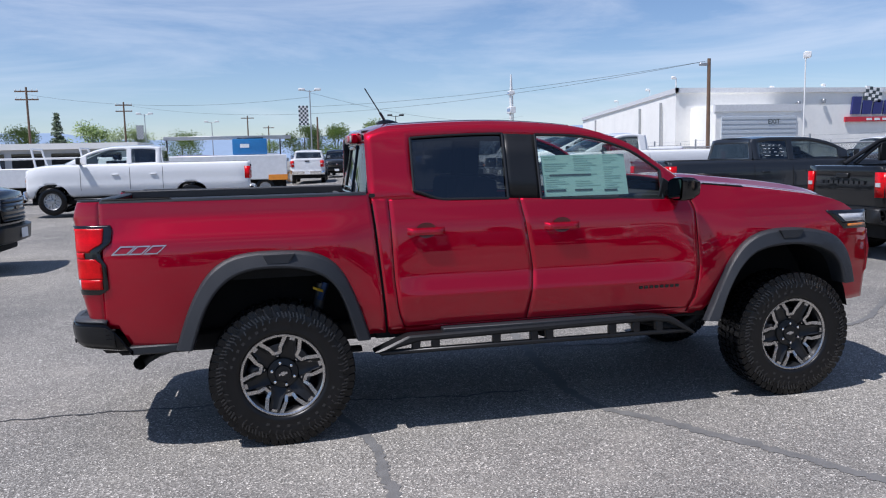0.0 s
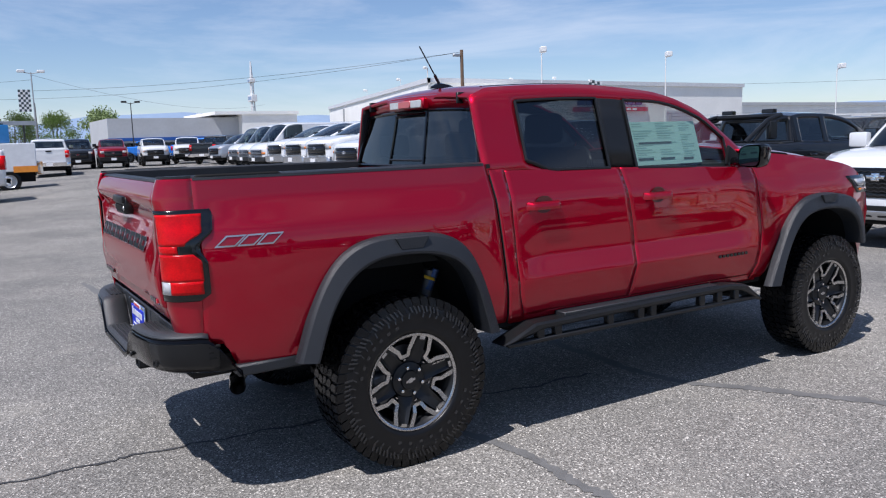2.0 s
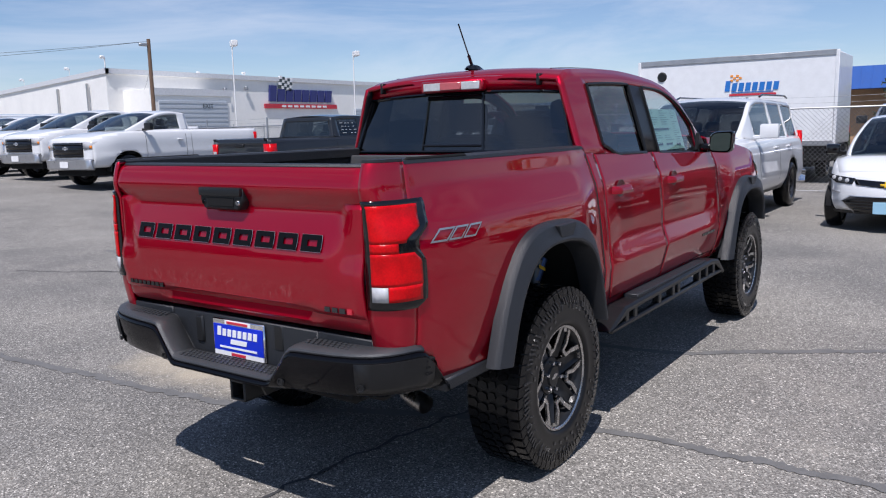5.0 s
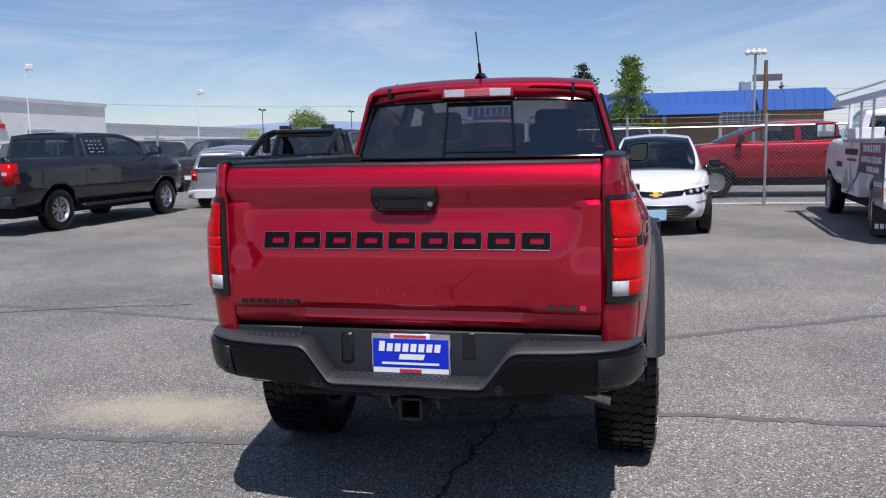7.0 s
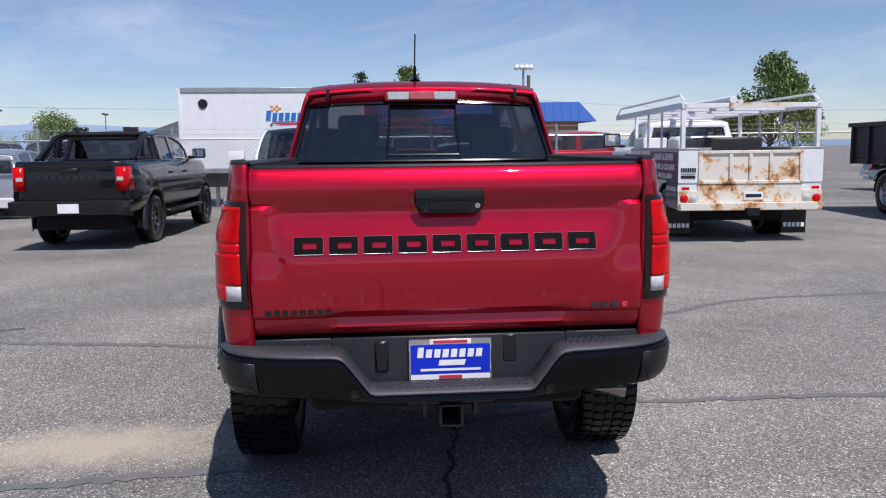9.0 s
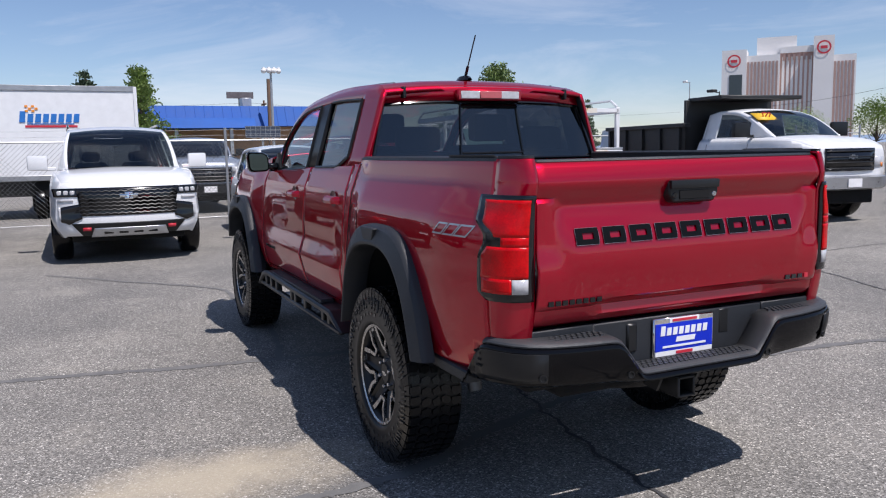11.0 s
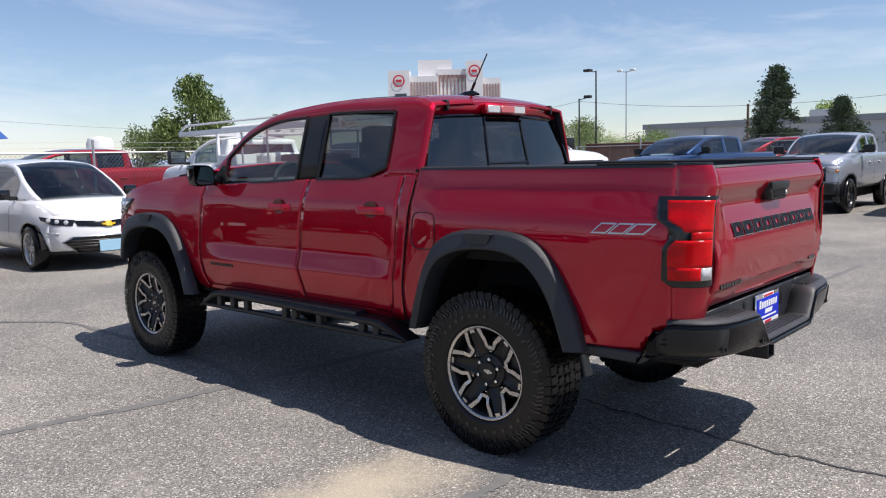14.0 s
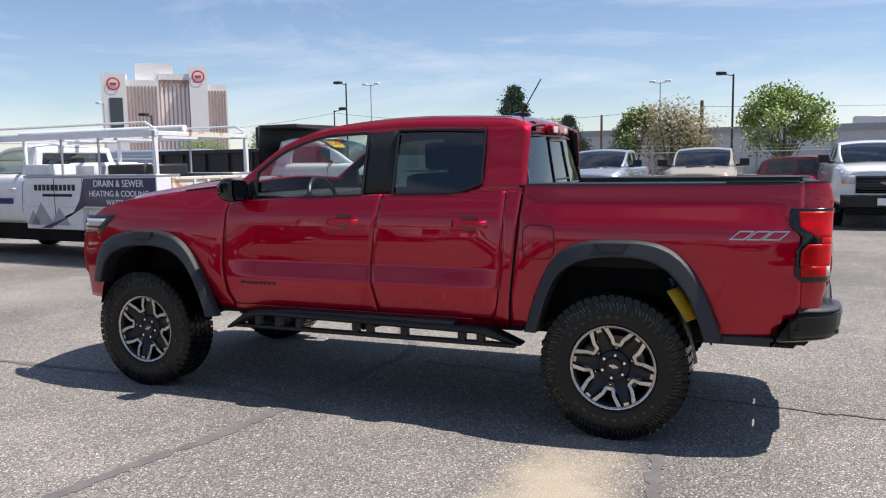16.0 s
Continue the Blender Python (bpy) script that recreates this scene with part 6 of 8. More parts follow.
        for u, k in ((0.0, 0.93), (0.12, 1.0), (0.6, 0.95), (1.0, 0.62)):
            rows.append([(2.46 + 0.135 * u + 0.012 * math.cos(a), s * (0.912 + 0.077 * k * math.copysign(abs(math.cos(a)) ** 0.4, math.cos(a)) + 0.012 * math.sin(a)), 1.405 + 0.074 * k * math.copysign(abs(math.sin(a)) ** 0.4, math.sin(a)) * (1 + 0.12 * math.cos(a))) for a in [2 * math.pi * j / 28 for j in range(29)]])
        sheet(bm, rows, flip=s < 0)
        bm.faces.new([bm.verts.new(p) for p in rows[-1][:-1]])
        box(bm, 2.47, 2.58, s * 0.74, s * 0.87, 1.35, 1.395, 0.012)
        mr = part("side_mirror", bm, GLOSSB, T)
        bm = bmesh.new()
        bm.faces.new([bm.verts.new((2.455 + 0.010 * (s * p[1] - 0.912) / 0.08, s * (0.912 + (s * p[1] - 0.912) * 0.89), 1.405 + (p[2] - 1.405) * 0.88)) for p in rows[0][:-1]])
        part("mirror_glass", bm, MIRROR, mr)
        bm = bmesh.new()
        prism(bm, [(2.43, 1.352), (2.60, 1.352), (2.60, 1.385), (2.455, 1.475)], s * 0.742, s * 0.765, bev=0.004)
        part("mirror_base", bm, SATIN, mr)
    # filler flap on the left bed side
    bm = bmesh.new()
    ring = [(0.44 + 0.098 * math.copysign(abs(math.cos(a)) ** 0.5, math.cos(a)), 1.105 + 0.098 * math.copysign(abs(math.sin(a)) ** 0.5, math.sin(a))) for a in [2 * math.pi * k / 32 for k in range(33)]]
    tube(bm, [(x, W(x, z) + 0.0005, z) for x, z in ring], 0.004, 5, cap=False)
    part("filler_flap", bm, simple("seam_dark_red", (0.06, 0.001, 0.003), 0.4), T)

    # inside
    boxm("dashboard", T, SEAT, 2.25, 2.72, -0.70, 0.70, 1.08, 1.37, 0.05, 2)
    for y in (-0.37, 0.37):
        bm = bmesh.new()
        box(bm, 1.35, 1.88, y - 0.25, y + 0.25, 0.86, 1.05, 0.05, 2)
        box(bm, 1.22, 1.40, y - 0.25, y + 0.25, 0.95, 1.50, 0.06, 2)
        st = part("front_seat", bm, SEAT, T)
        boxm("headrest", st, SEAT, 1.20, 1.31, y - 0.13, y + 0.13, 1.52, 1.70, 0.04, 2)
    bm = bmesh.new()
    box(bm, 0.68, 1.10, -0.62, 0.62, 0.86, 1.05, 0.05, 2)
    box(bm, 0.60, 0.74, -0.62, 0.62, 0.95, 1.46, 0.05, 2)
    st = part("rear_bench", bm, SEAT, T)
    for y in (-0.40, 0.40):
        boxm("headrest", st, SEAT, 0.60, 0.70, y - 0.13, y + 0.13, 1.46, 1.60, 0.04, 2)
    bm = bmesh.new()
    tube(bm, [(2.14 + 0.05 * math.sin(a), 0.37 + 0.185 * math.cos(a), 1.30 + 0.175 * math.sin(a)) for a in [2 * math.pi * k / 24 for k in range(25)]], 0.016, 8, cap=False)
    tube(bm, [(2.14, 0.19, 1.30), (2.14, 0.55, 1.30)], 0.02, 6)
    tube(bm, [(2.14, 0.37, 1.30), (2.30, 0.37, 1.25)], 0.035, 8)
    part("steering_wheel", bm, SATIN, T)
    # price sheet behind the right front window
    def sg(x, z, d=0.022):
        return (x, -(G(x, z) - d), z)
    bm = bmesh.new()
    sheet(bm, [[sg(x, z) for x in np.linspace(1.655, 2.225, 8)] for z in (1.375, 1.50, 1.632)])
    ps = part("price_sheet", bm, PAPER, T, "pale green printed window price sheet")
    bm = bmesh.new()
    rng = random.Random(4)
    for col in range(3):
        x0 = 1.67 + 0.20 * col
        for r in range(16):
            z = 1.62 - 0.0142 * r
            if rng.random() < 0.2:
                continue
            ln = 0.17 * rng.uniform(0.4, 1.0) * (0.75 if col == 2 else 1)
            sheet(bm, [[sg(x0, z, 0.0195), sg(x0 + ln, z, 0.0195)], [sg(x0, z + 0.004, 0.0195), sg(x0 + ln, z + 0.004, 0.0195)]])
    part("print_bars", bm, simple("print_grey_green", (0.22, 0.36, 0.33), 0.8), ps)
    bm = bmesh.new()
    for x0, x1, z in ((1.67, 1.80, 1.405), (1.86, 1.98, 1.405), (2.06, 2.15, 1.40), (1.70, 1.98, 1.50)):
        sheet(bm, [[sg(x0, z, 0.019), sg(x1, z, 0.019)], [sg(x0, z + 0.012, 0.019), sg(x1, z + 0.012, 0.019)]])
    part("print_bars", bm, INK, ps)

    # wheels
    ws_ = wheel_hero()
    for x, s, t0 in ((0, -1, 14), (3.337, -1, 3), (0, 1, -9), (3.337, 1, 20)):
        w = new("wheel")
        w.parent = T
        w.matrix_local = pose(x, s * 0.797, 0.413, 0, t0, 0 if s > 0 else 180) @ Matrix.Diagonal((1, 0.91, 1, 1))
        for nm, me in ws_:
            o = new(nm, me)
            o.parent = w
            if nm == "sidewall_ribs":
                tagged(o, kind="stuff")
    return T


red_pickup()


# ---- parked vehicles ----
def at(x, y, deg):
    return pose(x, y, gz(x, y), 0, 0, deg)


def letters(text, size, mat, parent, m, depth=0.004, name="lettering"):
    """Readable words in the built-in font, as a mesh part."""
    cu = bpy.data.curves.new("words", "FONT")
    cu.body, cu.size, cu.extrude, cu.align_x, cu.align_y = text, size, depth, "CENTER", "CENTER"
    tmp = new("words", cu)
    bpy.context.view_layer.update()
    me = bpy.data.meshes.new_from_object(tmp.evaluated_get(bpy.context.evaluated_depsgraph_get()))
    bpy.data.objects.remove(tmp)
    me.materials.clear()
    me.materials.append(mat)
    o = new(name, me)
    o.parent = parent
    o.matrix_local = m
    return o


GREYSPEC = spec(PICKUP, wb=3.7, xr=-1.15, xf=4.65, rbmat=GREYP, rim=RIMS, steps=True, roofmat=GREYP)
grey_pickup = vehicle("pickup_truck", at(9.5, 10.75, 0), "dark grey crew-cab pickup with chalk writing on its windows", "pickup truck", GREYP, GREYSPEC)
bm = bmesh.new()
rng = random.Random(2)
for k in range(16):
    x, z = 1.1 + 0.14 * (k % 4) + rng.uniform(-0.03, 0.03), 1.50 + 0.075 * (k // 4)
    box(bm, x, x + rng.uniform(0.03, 0.08), -0.905 + 0.28 * (z - 1.42), -0.897 + 0.28 * (z - 1.42), z, z + 0.012)
part("chalk_mark", bm, PWHITE, grey_pickup, "white chalk scribbles on glass")
black_mid = vehicle("pickup_truck", at(9.65, 4.88, -2), "black midsize pickup with a sport bar behind its cab", "pickup truck", BLACKP, spec(MIDPICK, steps=True))
bm = bmesh.new()
for s in (1, -1):
    for k in range(2):
        tube(bm, [(-0.55 + 0.2 * k, s * 0.74, 1.38), (0.05, s * 0.70, 1.74 - 0.05 * k), (0.42, s * 0.66, 1.82 - 0.06 * k)], 0.035, 8)
    box(bm, 0.05, 0.25, s * 0.66, s * 0.74, 1.42, 1.72, 0.02)
tube(bm, [(0.42, -0.66, 1.80), (0.42, 0.66, 1.80)], 0.045, 8)
sb = part("sport_bar", bm, SATIN, black_mid)
for y in (-0.42, 0.42):
    boxm("bar_lamp", sb, GLOSSB, 0.38, 0.48, y - 0.12, y + 0.12, 1.85, 1.92, 0.01)
bm = bmesh.new()
for k in range(9):
    y = 0.50 - 0.112 * k
    box(bm, -1.155, -1.13, y - 0.075, y, 1.10, 1.15)
parts_of("name_plate", bm, GREYP, black_mid)

BIGSUV = spec(SUV, zr=0.38, mmat=WHITE, roofmat=WHITE, plain_front=True, taper=(0.06, 0.10), msize=1.15, nosez=[(0.38, 0.10), (0.48, 0.16), (0.62, 0.19), (0.70, 0.16), (0.90, 0.16), (1.06, 0.13), (1.14, 0.06)])
suv = vehicle("suv", at(12.25, 1.50, 180), "white full-size sport utility vehicle with a black mesh grille", "suv", WHITE, BIGSUV)
suv_front(suv)
for s in (1, -1):
    bm = bmesh.new()
    tube(bm, [(-0.6, s * 0.72, 1.95), (-0.4, s * 0.72, 1.99), (1.2, s * 0.70, 1.98), (1.4, s * 0.70, 1.94)], 0.018, 6)
    part("roof_rail", bm, GLOSSB, suv)
hatch = vehicle("hatchback_car", at(12.15, -1.50, 177.5), "small white electric hatchback with a pale blue plate", "car", WHITE, HATCH)
hatch_front(hatch)

vehicle("pickup_truck", at(7.2, -20.2, 82), "dark blue crew-cab pickup facing the lot", "pickup truck", BLUEP, spec(PICKUP, hmat=BLUEP), "row of pickups for sale")
for x, col, lb in ((3.5, SILVERP, "silver blue midsize pickup with a dark hood mark"), (0.78, TANP, "sand coloured midsize pickup with a dark hood mark")):
    v = vehicle("pickup_truck", at(x, -19.0, 90), lb, "pickup truck", col, spec(MIDPICK, barmat=RIMS if x < 1 else SATIN), "row of pickups for sale")
    bm = bmesh.new()
    rows = [[(xx, y, 1.405 - 0.18 * max(0, xx - 3.0)) for y in (-0.34, 0, 0.34)] for xx in (2.95, 3.15, 3.35)]
    sheet(bm, rows, flip=True)
    part("hood_insert", bm, SATIN, v, thick=0.01)
    boxm("sun_strip", v, PWHITE, 2.12, 2.16, -0.12, 0.12, 1.735, 1.765, 0.0)
vehicle("pickup_truck", at(-3.1, -18.4, 90), "white full-size pickup with a black grille facing the lot", "pickup truck", WHITE, spec(PICKUP, bmat=SATIN, bars=5), "row of pickups for sale")
hatch_front(vehicle("hatchback_car", at(-1.5, -24.5, 150), "red car parked behind the pickups", "car", REDP, spec(HATCH, rbmat=REDP)))
vehicle("pickup_truck", at(6.6, -27.0, 60), "red pickup parked further back", "pickup truck", REDP, PICKUP)
vehicle("pickup_truck", at(-8.75, 8.25, 0), "black full-size pickup with a black grille", "pickup truck", BLACKP, spec(PICKUP, rbmat=SATIN, bars=5, badge=GLOSSB))
vehicle("pickup_truck", at(-2.35, 22.4, 180) @ Matrix.Diagonal((1.05, 1.05, 1.07, 1)), "white heavy-duty crew-cab pickup with chrome bumpers", "pickup truck", WHITE, spec(PICKUP, wb=4.0, xr=-1.75, xf=4.72, top=[(-1.75, 1.48), (0.8, 1.48), (2.0, 1.46), (3.2, 1.46), (3.9, 1.45), (4.5, 1.40), (4.72, 1.30)], rim=RIMS, steps=True, rail=[(0.86, 1.94), (1.4, 1.98), (2.2, 1.97), (2.7, 1.89), (3.2, 1.69), (3.62, 1.48)], bed=(-1.75, 0.8), bmat=CHROME))
for k in range(7):
    van = k > 3
    x, y = 7.95 + 0.50 * k + (0.1 if van else 0), 15.6 + 3.32 * k + (0.75 if van else 0)
    vehicle("cargo_van" if van else "pickup_truck", at(x + (4.0 if van else 4.34), y + 1.3, 186), "white cargo van in a row of work vehicles" if van else "white single-cab work pickup in a row", "van" if van else "pickup truck", WHITE, VAN if van else spec(SINGLE, hlmat=LAMPW), "row of white work vehicles")
for x, y, deg, col, sp, nm, lb, ct in ((2.5, 41.0, 84, WHITE, PICKUP, "pickup_truck", "white pickup seen from behind across the lot", "pickup truck"),
                                       (0.3, 44.5, 88, SILVERP, PICKUP, "pickup_truck", "silver pickup seen from behind across the lot", "pickup truck"),
                                       (5.4, 53.5, -97, GREYP, SUV, "suv", "dark grey sport utility vehicle across the lot", "suv"),
                                       (7.4, 53.0, -97, REDP, MIDPICK, "pickup_truck", "dark red pickup across the lot", "pickup truck"),
                                       (11.9, 69, -40, BRIGHTBLUE, MIDPICK, "pickup_truck", "bright blue pickup across the lot", "pickup truck"),
                                       (10.4, 54.8, -98, WHITE, MIDPICK, "pickup_truck", "white midsize pickup across the lot", "pickup truck"),
                                       (15.6, 65, -30, BRIGHTBLUE, PICKUP, "pickup_truck", "bright blue full-size pickup across the lot", "pickup truck"),
                                       (13.9, 58.5, -105, WHITE, PICKUP, "pickup_truck", "white full-size pickup across the lot", "pickup truck"),
                                       (13.3, 50.2, 50, GREYP, PICKUP, "pickup_truck", "dark pickup at the end of the van row", "pickup truck"),
                                       (16.2, 46.5, 190, SILVERP, SUV, "suv", "silver sport utility vehicle beside the vans", "suv"),
                                       (-2.5, 37, 180, REDP, SUV, "suv", "red sport utility vehicle behind a white pickup", "suv"),
                                       (4.4, 60, -85, WHITE, HATCH, "hatchback_car", "white car far across the lot", "car"),
                                       (15.6, 9.3, 8, SILVERP, HATCH, "hatchback_car", "silver car behind the chain-link fence", "car"),
                                       (26.5, 14.5, 180, GREYP, SUV, "suv", "dark boxy off-roader behind the fence", "suv"),
                                       (26.0, 18.0, 180, BLACKP, SUV, "suv", "black boxy off-roader behind the fence", "suv"),
                                       (27.0, 21.5, 180, GREYP, PICKUP, "pickup_truck", "grey pickup behind the fence", "pickup truck"),
                                       (25.5, 11.0, 180, BLACKP, SUV, "suv", "black sport utility vehicle behind the fence", "suv"),
                                       (30.5, 26.0, 180, WHITE, VAN, "cargo_van", "white van behind the fence", "van"),
                                       (21.7, -0.9, 180, SILVERP, PICKUP, "pickup_truck", "silver pickup behind the chain-link fence", "pickup truck"),
                                       (23.5, 2.2, 180, GREYP, SUV, "suv", "grey sport utility vehicle behind the fence", "suv"),
                                       (18.4, -7.0, 90, REDP, spec(PICKUP, hmat=REDP), "pickup_truck", "red crew-cab pickup behind the chain-link fence", "pickup truck"),
                                       (19.5, -16.5, 185, SILVERP, VAN, "cargo_van", "silver van behind the fence", "van")):
    v = vehicle(nm, at(x, y, deg), lb, ct, col, sp)
    if sp is HATCH:
        hatch_front(v)


# ---- plumber's service truck ----
RUSTW = None
def rust_white():
    m, n, l, b = node_mat("rusting_white_paint")
    tc, t1 = n.new("ShaderNodeTexCoord"), n.new("ShaderNodeTexNoise")
    t1.inputs["Scale"].default_value, t1.inputs["Detail"].default_value, t1.inputs["Roughness"].default_value = 4.2, 9, 0.68
    l.new(tc.outputs["Object"], t1.inputs["Vector"])
    r = n.new("ShaderNodeValToRGB")
    e = r.color_ramp.elements
    e[0].position, e[0].color = 0.50, (0.70, 0.66, 0.58, 1)
    e[1].position, e[1].color = 0.66, (0.16, 0.06, 0.02, 1)
    k = e.new(0.56)
    k.color = (0.62, 0.36, 0.16, 1)
    l.new(t1.outputs["Fac"], r.inputs["Fac"])
    l.new(r.outputs["Color"], b.inputs["Base Color"])
    b.inputs["Roughness"].default_value = 0.6
    return m


RUSTW = rust_white()
TRUCKW = simple("truck_white", (0.74, 0.75, 0.76), 0.35, coat=0.4, var=0.06)
SVC = spec(SINGLE, wb=4.1, R=0.40, xr=-0.9, xf=5.05, xa=2.05, xc=3.98, xw=3.0, bed=None, zr=0.62, top=[(-0.9, 1.0), (1.6, 1.0), (2.0, 1.46), (3.1, 1.46), (3.95, 1.46), (4.6, 1.40), (5.05, 1.28)], rail=[(2.05, 1.93), (2.45, 1.98), (2.8, 1.96), (3.15, 1.87), (3.6, 1.68), (3.98, 1.48)], wins=[(2.35, 3.4)], seams=(2.22, 3.5), handles=((2.5, 1.22),), seats=(2.5,), msize=1.5, hw=1.0)
svc = vehicle("service_truck", at(8.95, -5.5, -5), "white plumber's service truck with side lockers and a ladder rack", "service truck", TRUCKW, SVC)
for s in (1, -1):
    bm = bmesh.new()
    box(bm, -1.15, 1.98, s * 0.62, s * 1.10, 0.92, 1.42, 0.012)
    box(bm, 0.55, 1.98, s * 0.70, s * 1.10, 0.55, 0.93, 0.012)
    box(bm, -1.15, -0.50, s * 0.70, s * 1.10, 0.52, 0.93, 0.012)
    lk = part("side_locker", bm, TRUCKW, svc)
    boxm("locker_lid", lk, GALV, -1.16, 1.99, s * 0.60, s * 1.11, 1.42, 1.455, 0.006)
    boxm("tool_chest", lk, TRUCKW, 1.25, 1.98, s * 0.62, s * 1.05, 1.456, 1.64, 0.012)
    for x in (1.22, 0.52):
        boxm("locker_seam", lk, UNDER, x - 0.006, x + 0.006, s * 1.10, s * 1.1035, 0.6 if x > 1 else 0.94, 1.41, 0.0)
    boxm("printed_panel", lk, simple("printed_navy_" + ("l" if s > 0 else "r"), (0.028, 0.026, 0.075), 0.35, coat=0.4), -1.14, 0.48, s * 1.101, s * 1.106, 0.945, 1.40, 0.0)
    boxm("printed_panel", lk, simple("printed_navy_low_" + ("l" if s > 0 else "r"), (0.028, 0.026, 0.075), 0.35, coat=0.4), -1.14, -0.52, s * 1.101, s * 1.106, 0.53, 0.944, 0.0)
    bm = bmesh.new()
    prism(bm, [(0.482, 0.945), (1.35, 0.57), (1.6, 0.57), (0.80, 0.80), (0.60, 1.05), (0.482, 1.40)], s * 1.101, s * 1.1055)
    part("printed_curve", bm, bpy.data.materials["printed_navy_l" if s > 0 else "printed_navy_r"], lk)
    # grey mountains printed on the door and front locker
    bm = bmesh.new()
    for x0, w, h in ((0.85, 0.5, 0.30), (1.25, 0.6, 0.38), (1.6, 0.36, 0.24)):
        prism(bm, [(x0, 0.62), (min(1.97, x0 + w), 0.62), (x0 + w * 0.55, 0.62 + h)], s * 1.101, s * 1.104)
    part("printed_mountain", bm, simple("print_grey_" + ("l" if s > 0 else "r"), (0.34, 0.35, 0.38), 0.5), lk)
    # number and web address: plain bars
    bm = bmesh.new()
    for k in range(10):
        x = 1.72 - 0.105 * k
        box(bm, x - 0.075, x, s * 1.101, s * 1.107, 1.20, 1.30)
    parts_of("number_bar", bm, SATIN, lk)
    boxm("address_bar", lk, GREYP, 0.78, 1.52, s * 1.101, s * 1.107, 1.10, 1.145, 0.0)
    bm = bmesh.new()
    for k in range(7):
        x = 3.15 - 0.10 * k
        box(bm, x - 0.075, x, s * 0.985, s * 1.003, 0.96, 1.06)
    parts_of("name_bar", bm, NAVY, svc)
    turn = pose(0, 0, 0, 90, 0, 180) if s > 0 else pose(0, 0, 0, 90, 0, 0)
    for txt, x, z, sz in (("DRAIN & SEWER", -0.32, 1.31, 0.155), ("HEATING & COOLING", -0.32, 1.15, 0.135), ("WATER & NEW", -0.45, 1.01, 0.12), ("ELECTRICAL", -0.83, 0.82, 0.095)):
        letters(txt, sz, PWHITE, lk, Matrix.Translation((x, s * 1.108, z)) @ turn)
    boxm("locker_post", svc, TRUCKW, -1.13, -1.06, s * 0.99, s * 1.06, 1.40, 2.12, 0.01)
    boxm("front_post", svc, TRUCKW, 2.02, 2.08, s * 0.96, s * 1.02, 1.40, 2.12, 0.01)
    bm = bmesh.new()
    for x in (0.2, 1.1):
        tube(bm, [(x, s * 1.0, 1.44), (x, s * 1.0, 2.1)], 0.02, 8)
    parts_of("rack_post", bm, GALV, svc)
    boxm("mud_flap", svc, RUBBER, -0.62, -0.60, s * 0.72, s * 1.12, 0.08, 0.56, 0.004)
    bm = bmesh.new()
    for k in range(5):
        box(bm, -0.625, -0.62, s * 0.92 - 0.17 + 0.07 * k, s * 0.92 - 0.12 + 0.07 * k, 0.18, 0.25)
    parts_of("flap_bar", bm, PWHITE, svc)
    add_wheel(svc, 0.0, s * 0.70, 0.40, 0.24, 0.235, RIMS)
    boxm("corner_panel", svc, TRUCKW, -1.165, -1.152, s * 0.80, s * 1.10, 0.92, 1.41, 0.003)
    cp = boxm("lamp_panel", svc, RUSTW, -1.18, -1.152, s * 0.80, s * 1.10, 0.52, 0.80, 0.006)
    for y, mt in ((0.87, LAMPW), (1.01, LAMPR)):
        bm = bmesh.new()
        lathe(bm, [(0.001, 0.03), (0.04, 0.025), (0.06, 0.01), (0.065, 0.0)], 20)
        o = part("round_lamp", bm, mt, cp)
        o.matrix_local = pose(-1.182, s * y, 0.68, 0, 0, 90)
    boxm("marker_lamp", cp, LAMPR, -1.186, -1.178, s * 0.93, s * 1.05, 0.815, 0.86, 0.004)
bm = bmesh.new()
for k in range(7):
    box(bm, -1.172, -1.164, 0.835 + 0.034 * k, 0.860 + 0.034 * k, 1.085, 1.150)
parts_of("name_bar", bm, SATIN, svc)
boxm("number_bar", svc, GREYP, -1.172, -1.164, 0.84, 1.06, 0.99, 1.035, 0.0)
boxm("name_line", svc, NAVY, -1.172, -1.164, 0.84, 1.06, 1.055, 1.063, 0.0)
tgx = boxm("tailgate", svc, RUSTW, -1.158, -1.10, -0.78, 0.78, 0.93, 1.38, 0.01)
for y0, y1, z0, z1 in ((-0.80, 0.80, 1.36, 1.41), (-0.80, 0.80, 0.90, 0.95), (-0.80, -0.74, 0.9, 1.4), (0.74, 0.80, 0.9, 1.4), (-0.33, -0.28, 0.95, 1.36), (0.28, 0.33, 0.95, 1.36), (-0.02, 0.03, 0.95, 1.36)):
    boxm("tailgate_rib", tgx, RUSTW, -1.185, -1.14, y0, y1, z0, z1, 0.008)
boxm("rear_bumper", svc, RUSTW, -1.25, -1.05, -1.08, 1.08, 0.50, 0.62, 0.01)
boxm("tail_board", svc, RUSTW, -1.17, -1.05, -0.80, 0.80, 0.62, 0.90, 0.008)
pl = boxm("rear_plate", svc, PWHITE, -1.182, -1.172, -0.20, 0.10, 0.66, 0.78, 0.0)
boxm("plate_bar", pl, GREYP, -1.185, -1.18, -0.17, 0.07, 0.695, 0.745, 0.0)
boxm("hitch", svc, UNDER, -1.35, -1.1, -0.10, 0.10, 0.42, 0.54, 0.01)
bm = bmesh.new()
for s in (1, -1):
    box(bm, -1.14, 3.6, s * 0.99, s * 1.06, 2.04, 2.14, 0.008)
    tube(bm, [(-1.1, s * 1.02, 2.15), (-0.9, s * 1.02, 2.26), (3.3, s * 1.02, 2.26), (3.58, s * 1.02, 2.15)], 0.022, 6)
